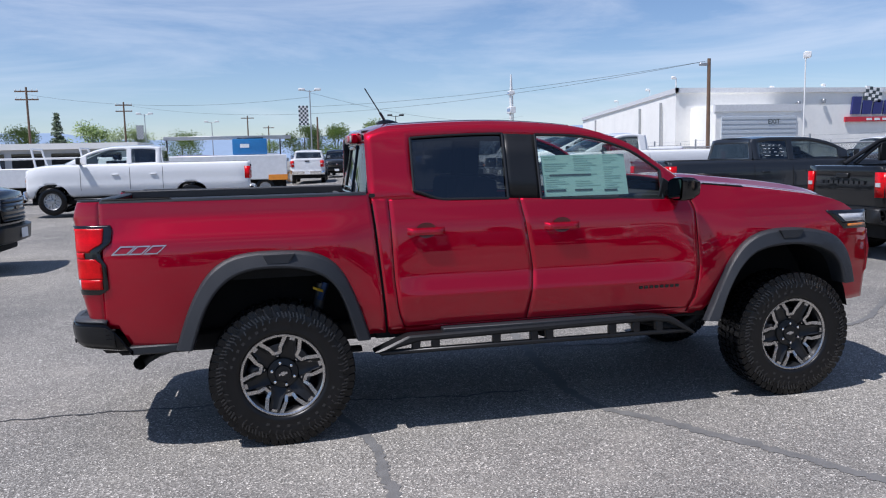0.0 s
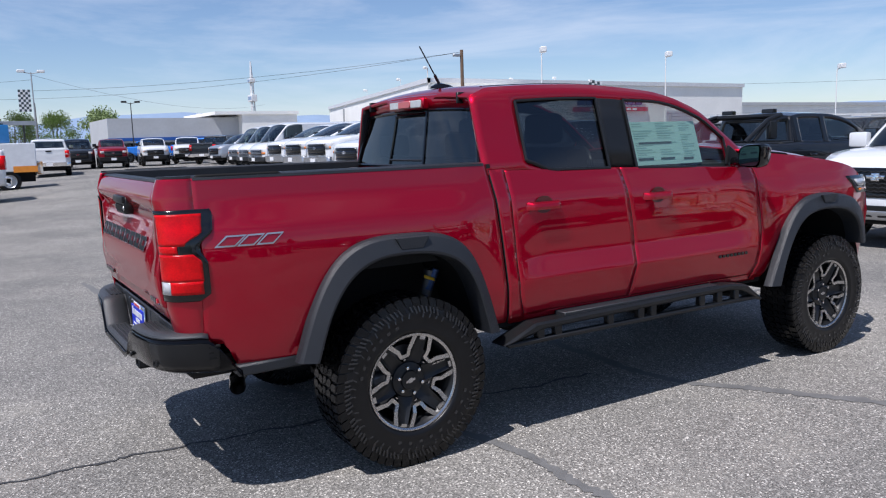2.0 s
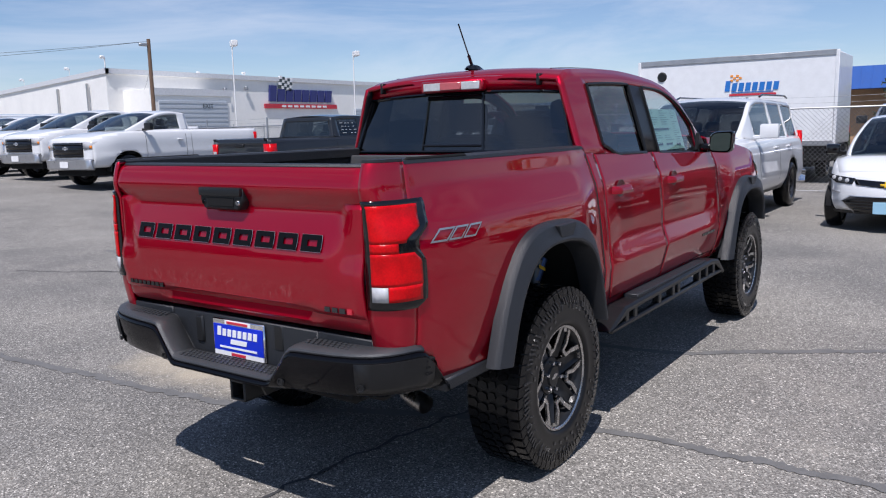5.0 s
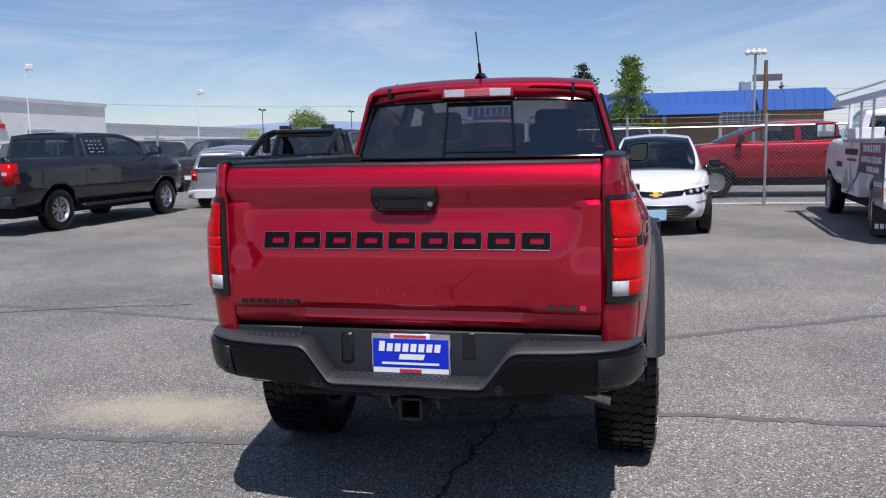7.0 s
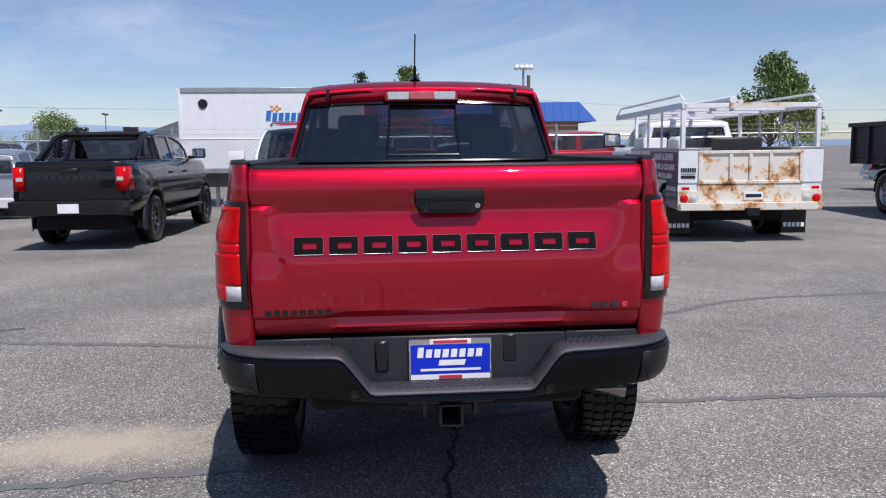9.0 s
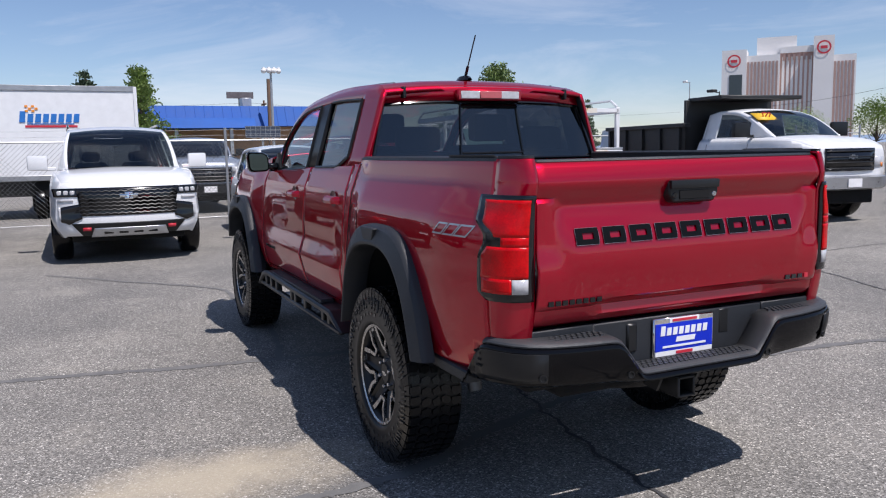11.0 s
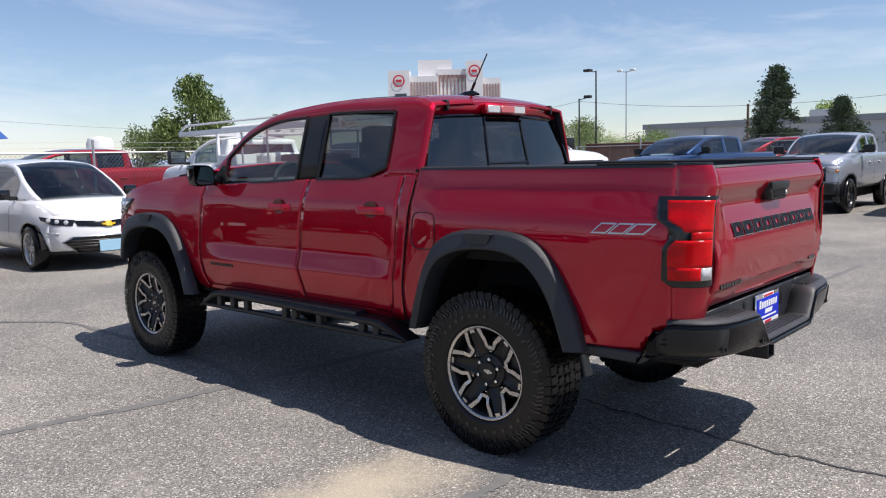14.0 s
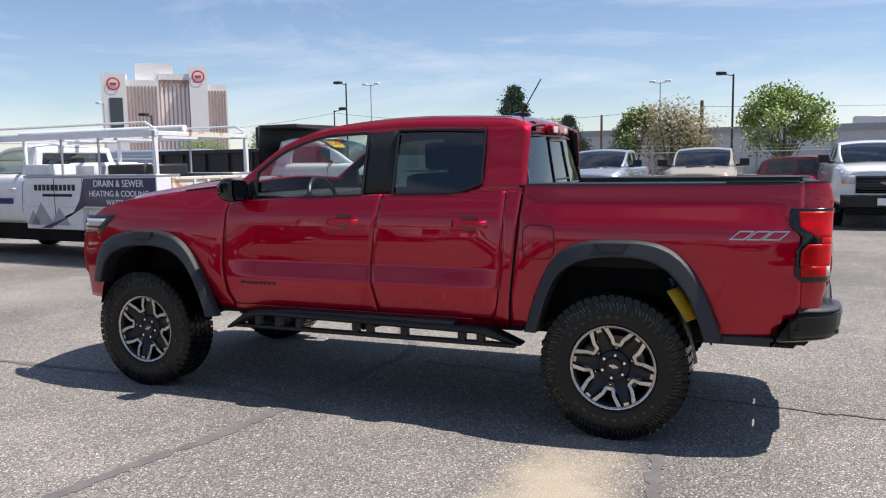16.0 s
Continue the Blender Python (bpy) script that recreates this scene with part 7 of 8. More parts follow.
for x in (-1.10, 0.0, 1.1, 2.1, 3.55):
    box(bm, x - 0.04, x + 0.04, -1.03, 1.03, 2.05, 2.12, 0.006)
rk = parts_of("rack_bar", bm, TRUCKW, svc)[0]
boxm("rack_rust", rk, RUSTW, -1.145, -1.135, -0.6, 0.35, 2.045, 2.125, 0.0)
bm = bmesh.new()
tube(bm, [(-0.9, 0.2, 2.19), (3.2, 0.25, 2.19)], 0.06, 10)
tube(bm, [(-0.4, -0.1, 2.18), (2.8, -0.1, 2.18)], 0.04, 10)
parts_of("pipe", bm, WPLAST, rk)
boxm("tool_box", svc, BLACKST, -0.2, 0.7, -0.55, 0.45, 1.2, 1.62, 0.03)
boxm("water_tank", svc, WPLAST, 0.9, 1.7, -0.5, 0.5, 1.1, 1.66, 0.06)

# ---- dump truck ----
DMP = spec(SINGLE, wb=4.3, R=0.45, hw=1.03, xr=-0.9, xf=5.3, xa=2.30, xc=4.3, xw=3.3, bed=None, zr=0.72, top=[(-0.9, 0.98), (1.9, 1.0), (2.25, 1.58), (3.4, 1.58), (4.25, 1.58), (4.9, 1.52), (5.3, 1.40)], rail=[(2.3, 2.10), (2.7, 2.16), (3.1, 2.14), (3.5, 2.04), (3.95, 1.82), (4.3, 1.6)], wins=[(2.7, 3.7)], seams=(2.5, 3.8), handles=((2.8, 1.32),), seats=(2.8,), grille=(0.95, 1.36), lamp=(1.0, 1.2), bump=(0.6, 0.86), msize=1.5)
dmp = vehicle("dump_truck", at(11.8, -11.35, 172.6), "white cab truck with a black steel dump body", "dump truck", TRUCKW, DMP)
bm = bmesh.new()
box(bm, -1.4, 1.95, -1.12, 1.12, 1.05, 1.18, 0.01)
for s in (1, -1):
    box(bm, -1.4, 1.95, s * 1.04, s * 1.12, 1.18, 1.92, 0.01)
    for k in range(5):
        box(bm, -1.3 + 0.75 * k, -1.22 + 0.75 * k, s * 1.12, s * 1.18, 1.05, 1.92, 0.006)
    box(bm, -1.42, 1.97, s * 1.02, s * 1.20, 1.86, 1.95, 0.01)
box(bm, 1.86, 1.95, -1.12, 1.12, 1.18, 2.44, 0.01)
box(bm, -1.42, -1.34, -1.12, 1.12, 1.05, 1.95, 0.01)
db = part("dump_body", bm, BLACKST, dmp)
boxm("cab_shield", db, BLACKST, 1.86, 3.0, -1.02, 1.02, 2.40, 2.48, 0.015)
bm = bmesh.new()
sheet(bm, [[(3.84, y, 1.93), (3.60, y, 2.07)] for y in (-0.78, -0.30)], flip=False)
st = part("price_sticker", bm, YELLOW, dmp, "yellow paper number on the windscreen", thick=0.01)
letters("20", 0.26, PRED, st, Matrix.Translation((3.745, -0.54, 2.02)) @ pose(0, 0, 0, 0, -60, 0) @ pose(0, 0, 0, 0, 0, 0) @ pose(0, 0, 0, 0, 0, 90), name="sticker_number")
for s in (1, -1):
    add_wheel(dmp, 0.0, s * 0.72, 0.45, 0.25, 0.25, RIMS)

# ---- utility truck with welder, far side ----
ut = thing("utility_truck", at(-1.6, 30.3, 0), "white utility truck body with an orange stripe and a blue welder", "utility truck")
boxm("utility_body", ut, TRUCKW, -2.6, 2.55, -1.05, 1.05, 0.75, 1.80, 0.03)
boxm("orange_stripe", ut, ORANGE, 1.75, 2.56, -1.056, -1.045, 0.72, 0.95, 0.0)
boxm("tail_panel", ut, RUSTW, 2.55, 2.75, -1.0, 1.0, 0.62, 1.1, 0.02)
wd = boxm("welder", ut, simple("welder_blue", (0.02, 0.17, 0.42), 0.4, coat=0.3), 0.3, 1.75, -0.7, 0.2, 1.82, 2.50, 0.05, 2)
boxm("welder_mark", wd, PWHITE, 0.62, 1.0, -0.71, -0.70, 2.12, 2.28, 0.0)
boxm("welder_top", wd, SATIN, 0.5, 1.6, -0.6, 0.1, 2.5, 2.55, 0.02)
boxm("rack_beam", ut, GALV, -2.6, 2.8, 0.35, 0.45, 2.50, 2.66, 0.01)
for x in (-2.5, 2.3):
    boxm("rack_upright", ut, BLACKST, x, x + 0.06, 0.35, 0.45, 1.8, 2.5, 0.0)
for x in (-1.6, 1.6):
    for y in (-0.9, 0.9):
        add_wheel(ut, x, y, 0.40, 0.24, 0.235, RIMS)
boxm("chassis", ut, UNDER, -2.5, 2.5, -0.6, 0.6, 0.35, 0.78, 0.02)

# ---- work truck with a ladder rack, far side ----
lt = thing("utility_truck", at(-9.3, 31.5, 0), "white work truck with a tall white ladder rack", "utility truck")
boxm("utility_body", lt, TRUCKW, -2.2, 2.4, -1.0, 1.0, 0.75, 1.55, 0.03)
boxm("cab_shell", lt, TRUCKW, 2.4, 4.2, -0.95, 0.95, 0.6, 1.95, 0.15, 2)
boxm("cab_window", lt, GLOSSB, 2.75, 3.7, -0.965, -0.94, 1.35, 1.80, 0.01)
for k in range(3):
    bm = bmesh.new()
    x = -1.9 + 1.9 * k
    for s in (1, -1):
        tube(bm, [(x, s * 0.95, 1.5), (x - 0.18, s * 0.80, 2.35)], 0.045, 8)
    tube(bm, [(x - 0.18, -0.84, 2.35), (x - 0.18, 0.84, 2.35)], 0.045, 8)
    part("rack_frame", bm, TRUCKW, lt)
for s in (1, -1):
    bm = bmesh.new()
    tube(bm, [(-2.2, s * 0.88, 1.95), (2.2, s * 0.88, 1.95)], 0.035, 8)
    part("rack_rail", bm, TRUCKW, lt)
for x in (-1.2, 3.2):
    for y in (-0.85, 0.85):
        add_wheel(lt, x, y, 0.40, 0.24, 0.235, RIMS)
boxm("chassis", lt, UNDER, -2.1, 4.0, -0.6, 0.6, 0.35, 0.78, 0.02)

# ---- box trailer ----
tr = thing("box_trailer", at(18.9, 3.02, 0), "long white box trailer with plain blue and red sign bars", "trailer")
bm = bmesh.new()
box(bm, -1.2, 1.2, -2.35, 2.45, 0.95, 3.16, 0.03)
part("trailer_body", bm, simple("trailer_white", (0.76, 0.77, 0.78), 0.4, coat=0.3, var=0.05), tr)
for z in (3.10, 0.98):
    boxm("edge_rail", tr, GALV, -1.225, -1.19, -2.36, 2.46, z - 0.06, z + 0.07, 0.01)
for y in (-2.36, 2.46):
    boxm("corner_post", tr, TRUCKW, -1.23, -1.15, y - 0.04, y + 0.04, 0.95, 3.16, 0.01)
bm = bmesh.new()
for k in range(8):
    y = 0.22 - 0.165 * k
    prism(bm, [(y, 2.30), (y - 0.125, 2.30), (y - 0.15, 2.50 + (0.06 if k == 0 else 0)), (y - 0.03, 2.50 + (0.06 if k == 0 else 0))], -1.215, -1.203, "x")
parts_of("sign_bar", bm, simple("sign_blue", (0.02, 0.16, 0.50), 0.4), tr)
bm = bmesh.new()
for i in range(4):
    for j in range(3):
        if (i + j) % 2 == 0:
            box(bm, -1.215, -1.203, 0.02 - 0.07 * i, 0.085 - 0.07 * i, 2.54 + 0.055 * j, 2.59 + 0.055 * j)
parts_of("flag_check", bm, ORANGE, tr)
boxm("sign_underline", tr, PRED, -1.213, -1.203, -1.02, 0.10, 2.18, 2.23, 0.0)
boxm("sign_underline", tr, simple("sign_blue_line", (0.02, 0.16, 0.50), 0.4), -1.213, -1.203, -0.95, 0.05, 2.255, 2.275, 0.0)
bm = bmesh.new()
lathe(bm, [(0.001, 0.04), (0.10, 0.04), (0.13, 0.0)], 16)
o = part("roof_vent", bm, SATIN, tr)
o.matrix_local = pose(-1.2, 1.85, 2.75, 0, 0, 90)
for y in (-1.0, -0.1):
    add_wheel(tr, 1.0, y, 0.38, 0.24, 0.22, RIMS)
    add_wheel(tr, -0.9, y, 0.38, 0.24, 0.22, RIMS)
boxm("trailer_frame", tr, UNDER, -1.1, 1.1, -2.3, 2.3, 0.55, 0.95, 0.02)
boxm("landing_leg", tr, GALV, -0.8, -0.7, 1.6, 1.7, 0.0, 0.6, 0.0)


# ---- chain-link fences ----
WIREM = simple("weathered_wire", (0.16, 0.165, 0.17), 0.6, 0.3, var=0.2)


def fence(p, q, h=1.78, label="chain-link fence of galvanised wire on round posts"):
    p, q = Vector((*p, 0)), Vector((*q, 0))
    L = (q - p).length
    d = (q - p).normalized()
    t = thing("chain_link_fence", Matrix.Translation(p) @ Matrix.Rotation(math.atan2(d.y, d.x), 4, "Z"), label, "fence")
    n = max(2, round(L / 3.0))
    for k in range(n + 1):
        bm = bmesh.new()
        tube(bm, [(L * k / n, 0.03, 0), (L * k / n, 0.03, h + 0.28)], 0.03, 8)
        part("fence_post", bm, GALV, t)
    for z in (h, 0.06):
        bm = bmesh.new()
        tube(bm, [(0, 0, z), (L, 0, z)], 0.021 if z > 1 else 0.006, 6)
        part("fence_rail", bm, GALV, t)
    for z in (h + 0.12, h + 0.24):
        bm = bmesh.new()
        tube(bm, [(L * k / 60, 0.03, z - 0.02 * math.sin(math.pi * ((k / 60 * n) % 1))) for k in range(61)], 0.003, 4)
        part("fence_wire", bm, GALV, t)
    verts, faces = [], []
    step, r, zb = 0.095, 0.0019, 0.05
    hh = h - zb
    for s in (1, -1):
        x = -hh
        while x < L:
            x0, x1 = (x, x + hh) if s > 0 else (x + hh, x)
            z0, z1 = zb, h
            if min(x0, x1) >= 0 and max(x0, x1) <= L:
                b = len(verts)
                for xx, zz in ((x0, z0), (x1, z1)):
                    verts += [(xx - r, 0.0, zz + r * s), (xx + r, 0.0, zz - r * s), (xx, r * 1.7 * s, zz)]
                faces += [(b, b + 1, b + 4, b + 3), (b + 1, b + 2, b + 5, b + 4), (b + 2, b, b + 3, b + 5)]
            x += step
    me = bpy.data.meshes.new("wire_mesh")
    me.from_pydata(verts, [], faces)
    me.materials.append(WIREM)
    o = new("wire_mesh", me)
    o.parent = t
    tagged(o, kind="stuff")


fence((14.95, -22.0), (14.95, 2.0))
fence((14.95, 2.0), (14.95, 26.0))
fence((26, 46), (60, 46), 2.0)
fence((-12, -23.5), (14.95, -23.5))


# ---- buildings ----
STUCCO = simple("white_painted_block", (0.90, 0.885, 0.84), 0.8, var=0.05, scale=0.4, bump=0.04, bscale=8)
GREYW = simple("grey_painted_wall", (0.48, 0.49, 0.50), 0.75, var=0.08, scale=0.4)
TANW = simple("tan_brick", (0.45, 0.27, 0.15), 0.85, var=0.15, scale=2, bump=0.4, bscale=12)
BLUER = simple("blue_sheet_roof", (0.030, 0.105, 0.37), 0.65, spec=0.2, var=0.08, scale=0.6)
DARKW = glass("dark_window", (0.05, 0.06, 0.07))
DOORG = simple("ribbed_grey_door", (0.50, 0.54, 0.58), 0.6, var=0.05)

bld = thing("dealer_building", Matrix(), "white flat-roofed dealer building with ribbed garage doors", "building")
bm = bmesh.new()
prism(bm, [(34, 55.6), (76, 55.6), (76, 105), (46.5, 105)], 0, 6.75, "z")
part("wall", bm, STUCCO, bld)
bm = bmesh.new()
prism(bm, [(33.85, 55.4), (76.1, 55.4), (76.1, 55.75), (34.1, 55.75)], 6.55, 6.95, "z")
prism(bm, [(33.85, 55.4), (34.15, 55.4), (46.7, 105), (46.3, 105)], 6.55, 6.95, "z")
part("parapet", bm, simple("pale_parapet", (0.66, 0.67, 0.68), 0.6), bld)
prismm("porch_wall", bld, STUCCO, [(35.4, 51.8), (43.2, 51.8), (43.2, 55.6), (35.4, 55.6)], 0, 5.2, "z")
prismm("porch_parapet", bld, bpy.data.materials["pale_parapet"], [(35.3, 51.7), (43.3, 51.7), (43.3, 52.0), (35.3, 52.0)], 4.75, 5.3, "z")
def ribbed_door(x0, x1, y, z1, n=12):
    d = boxm("garage_door", bld, DOORG, x0, x1, y - 0.06, y, 0, z1, 0.0)
    for k in range(n):
        z = z1 * (k + 0.5) / n
        boxm("door_rib", d, DOORG, x0, x1, y - 0.10, y - 0.058, z - z1 / n * 0.3, z + z1 / n * 0.3, 0.01)
    return d
ribbed_door(35.9, 42.7, 51.8, 4.4)
ribbed_door(63.5, 67.5, 55.6, 4.0)
ribbed_door(70.5, 73.5, 55.6, 3.4)
letters("EXIT", 0.55, INK, bld, Matrix.Translation((40.6, 51.66, 3.9)) @ pose(0, 0, 0, 90, 0, 0))
bm = bmesh.new()
for k in range(8):
    x = 51.0 + 1.12 * k
    h = 1.55 if k == 0 else 1.2
    prism(bm, [(x, 4.6), (x + 0.85, 4.6), (x + 1.02, 4.6 + h), (x + 0.17, 4.6 + h)], 55.36, 55.58)
parts_of("sign_bar", bm, NAVY, bld)
boxm("sign_strip", bld, PRED, 50.4, 60.6, 55.40, 55.55, 3.95, 4.38, 0.0)
bm = bmesh.new()
for i in range(8):
    x = 52.6 + 0.83 * i
    box(bm, x, x + 0.55, 55.37, 55.42, 4.06, 4.26)
parts_of("sign_bar", bm, PWHITE, bld)
bm = bmesh.new()
for i in range(5):
    for j in range(4):
        if (i + j) % 2 == 0:
            box(bm, 52.3 + 0.34 * i + 0.06 * j, 52.62 + 0.34 * i + 0.06 * j, 55.36, 55.55, 5.9 + 0.3 * j - 0.07 * i, 6.18 + 0.3 * j - 0.07 * i)
parts_of("flag_check", bm, INK, bld)
bm = bmesh.new()
for i in range(5):
    for j in range(4):
        if (i + j) % 2:
            box(bm, 52.3 + 0.34 * i + 0.06 * j, 52.62 + 0.34 * i + 0.06 * j, 55.36, 55.55, 5.9 + 0.3 * j - 0.07 * i, 6.18 + 0.3 * j - 0.07 * i)
parts_of("flag_check", bm, PWHITE, bld)
for x, y, h in ((34.0, 55.6, 0.9), (36.5, 65, 0.7), (40.3, 80, 0.7), (45.0, 58, 0.3), (49.5, 57, 0.4)):
    bm = bmesh.new()
    tube(bm, [(x, y, 6.8), (x, y, 6.9 + h), (x - 0.35, y - 0.3, 6.9 + h)], 0.05, 6)
    box(bm, x - 0.6, x - 0.25, y - 0.45, y - 0.2, 6.75 + h, 6.98 + h, 0.04)
    part("roof_camera", bm, WPLAST, bld)
for x, y in ((37.2, 68), (43, 92), (35.0, 59.6)):
    boxm("wall_pipe", bld, GALV, x - 0.28, x - 0.1, y, y + 0.15, 1.0, 6.0, 0.0)
for x, z, y in ((38.2, 4.0, 55.5), (45.5, 5.4, 55.5), (48.0, 5.6, 55.5)):
    boxm("wall_lamp", bld, GALV, x, x + 0.3, y - 0.25, y, z, z + 0.35, 0.03)

b2 = thing("low_building", Matrix(), "low white annexe with a flat roof and dark openings", "building")
boxm("wall", b2, STUCCO, 78, 125, 60, 80, 0, 5.0, 0.0)
boxm("roof_edge", b2, GREYW, 77.8, 125.2, 59.8, 80.2, 4.7, 5.1, 0.0)
for x in (80, 90, 100, 110):
    w = boxm("window", b2, GREYW, x, x + 5, 59.9, 60.05, 0.6, 3.4, 0.0)
b3 = thing("showroom", Matrix(), "long grey showroom with a blue band under its roof", "building")
boxm("wall", b3, GREYW, 14.5, 30.5, 98, 112, 0, 5.3, 0.0)
boxm("blue_band", b3, BLUER, 14.4, 30.6, 97.85, 98.0, 2.55, 2.95, 0.0)
boxm("wall", b3, STUCCO, 30.5, 38.0, 96.5, 112, 0, 5.6, 0.0)
boxm("roof_edge", b3, STUCCO, 27, 38.2, 96.3, 112, 5.6, 6.0, 0.0)
for k in range(6):
    w = boxm("window", b3, DARKW, 16 + 2.4 * k, 18 + 2.4 * k, 97.9, 97.99, 0.4, 2.3, 0.0)
    boxm("window_frame", w, GALV, 15.9 + 2.4 * k, 16.0 + 2.4 * k, 97.86, 97.98, 0.3, 2.4, 0.0)
b4 = thing("low_building", Matrix(), "long low grey building with a dark window band", "building")
boxm("wall", b4, GREYW, -60, -13, 82, 95, 0, 3.9, 0.0)
boxm("roof_edge", b4, STUCCO, -60.3, -12.6, 81.5, 95, 3.3, 3.9, 0.0)
for k in range(12):
    boxm("window", b4, DARKW, -58 + 3.7 * k, -55 + 3.7 * k, 81.9, 82.0, 1.0, 2.9, 0.0)
b5 = thing("shop_building", Matrix(), "tan brick shop with a bright blue metal roof", "building")
boxm("wall", b5, TANW, 51, 63, -13.7, 7, 0, 3.5, 0.0)
bm = bmesh.new()
lo_ = [bm.verts.new((x, y, 3.28)) for x, y in ((49.6, -14.65), (64.4, -14.65), (64.4, 8.0), (49.6, 8.0))]
hi_ = [bm.verts.new((x, y, 4.62)) for x, y in ((50.2, -13.55), (63.8, -13.55), (63.8, 7.4), (50.2, 7.4))]
bm.faces.new(lo_[::-1])
bm.faces.new(hi_)
for k in range(4):
    bm.faces.new((lo_[k], lo_[(k + 1) % 4], hi_[(k + 1) % 4], hi_[k]))
rf = part("roof", bm, BLUER, b5)
for k in range(36):
    y = -13.5 + 0.59 * k
    bm = bmesh.new()
    box(bm, -0.02, 0.02, y, y + 0.05, 0, 1.44, 0)
    o = part("roof_seam", bm, BLUER, rf)
    o.matrix_local = pose(49.6, 0, 3.30, 0, 24, 0)
prismm("porch_roof", b5, BLUER, [(47.0, 3.08), (50.6, 3.08), (50.6, 3.85), (47.5, 3.72)], -8.5, 1.5, "y", 0.02)
for y in (-7.1, -3.8, -1.2, 1):
    boxm("porch_post", b5, GALV, 47.4, 47.6, y, y + 0.2, 0, 3.08, 0.0)
for y in (-13, -11.2):
    boxm("window", b5, DARKW, 50.9, 51.0, y, y + 1.2, 0.9, 2.0, 0.0)
boxm("roof_unit", b5, GALV, 55, 56, -9.9, -9.2, 4.62, 5.5, 0.05)
for x, y, w, h in ((75, -4.5, 6, 4.6), (75, -12.0, 7, 4.8), (72, 18.0, 9, 4.2)):
    g = thing("house", Matrix(), "distant gabled house with grey shingles and pale trim", "house")
    boxm("wall", g, STUCCO, x, x + 8, y - w / 2 + 0.4, y + w / 2 - 0.4, 0, h - 1.0, 0.0)
    bm = bmesh.new()
    prism(bm, [(y - w / 2, h - 1.1), (y + w / 2, h - 1.1), (y, h + 0.45)], x - 0.4, x + 8.4, "x")
    part("roof", bm, simple("grey_shingle", (0.12, 0.13, 0.14), 0.85, bump=0.3), g) if "grey_shingle" not in bpy.data.materials else part("roof", bm, bpy.data.materials["grey_shingle"], g)
b6 = thing("warehouse", Matrix(), "long grey warehouse with a flat roof", "building")
boxm("wall", b6, GREYW, -70, 40, -96, -78, 0, 4.4, 0.0)
boxm("roof_edge", b6, simple("grey_roof_edge", (0.3, 0.31, 0.32), 0.6), -70.2, 40.2, -78.0, -77.7, 4.0, 4.6, 0.0)
for k in range(16):
    boxm("panel_joint", b6, bpy.data.materials["grey_roof_edge"], -66 + 6.6 * k, -65.8 + 6.6 * k, -77.98, -77.9, 0, 4.0, 0.0)
for x in (-38, -12, 8, 22):
    boxm("roof_unit", b6, GALV, x, x + 3, -88, -86, 4.4, 5.6, 0.05)

# hotel towers far off
hot = thing("hotel", pose(459, -528, 0, 0, 0, -49), "tall white and pink hotel towers with striped facades", "hotel")
HWHITE = simple("hotel_white", (0.72, 0.71, 0.70), 0.7, var=0.03, scale=0.05)
HPINK = simple("hotel_pink", (0.52, 0.33, 0.28), 0.7, var=0.05, scale=0.05)
HDARK = simple("hotel_windows", (0.36, 0.24, 0.21), 0.4, var=0.1, scale=0.1)


def tower(x0, x1, y0, y1, z, mat_, stripe, n):
    bdy = boxm("tower", hot, mat_, x0, x1, y0, y1, 0, z, 0.0)
    for k in range(n):
        y = lerp(y0 + 0.8, y1 - 0.8, (k + 0.5) / n)
        w = (y1 - y0) / n * 0.27
        boxm("window_stripe", bdy, stripe, x0 - 0.4, x0 + 0.2, y - w, y + w, 4, z - 5, 0.0)
    return bdy


tower(0, 25, 12, 38, 73, HWHITE, HDARK, 9)
tower(6, 30, -13, 12, 76, HPINK, HWHITE, 7)
tower(0, 25, -43, -26, 70, HWHITE, HDARK, 6)
ew = boxm("end_wall", hot, HWHITE, -4, 24, 37, 56, 0, 78.0, 0.0)
boxm("poster", ew, INK, -4.5, -4, 40, 50, 28, 58, 0.0)
sl = boxm("slab", hot, HWHITE, -4, 20, -27, -12.5, 0, 85, 0.0)
boxm("lift_tower", hot, HWHITE, 10, 40, 0, 30, 60, 88, 0.0)
boxm("roof_band", hot, HWHITE, 5, 31, -13, 12, 74, 79, 0.0)
bm = bmesh.new()
for k in range(6):
    box(bm, 4.6, 5.1, -10.5 + 3.7 * k, -8.6 + 3.7 * k, 68, 73)
part("crown_windows", bm, HDARK, hot)
for y, zz, par in ((46.5, 69, ew), (-19.7, 76, sl)):
    bm = bmesh.new()
    lathe(bm, [(4.0, 0.5), (5.2, 0.5)], 24)
    o = part("round_sign", bm, PRED, par)
    o.matrix_local = pose(-4.3, y, zz, 0, 0, 90)
    boxm("sign_bar", par, PRED, -4.8, -4.4, y - 2.4, y + 2.4, zz - 1.1, zz + 1.1, 0.0)

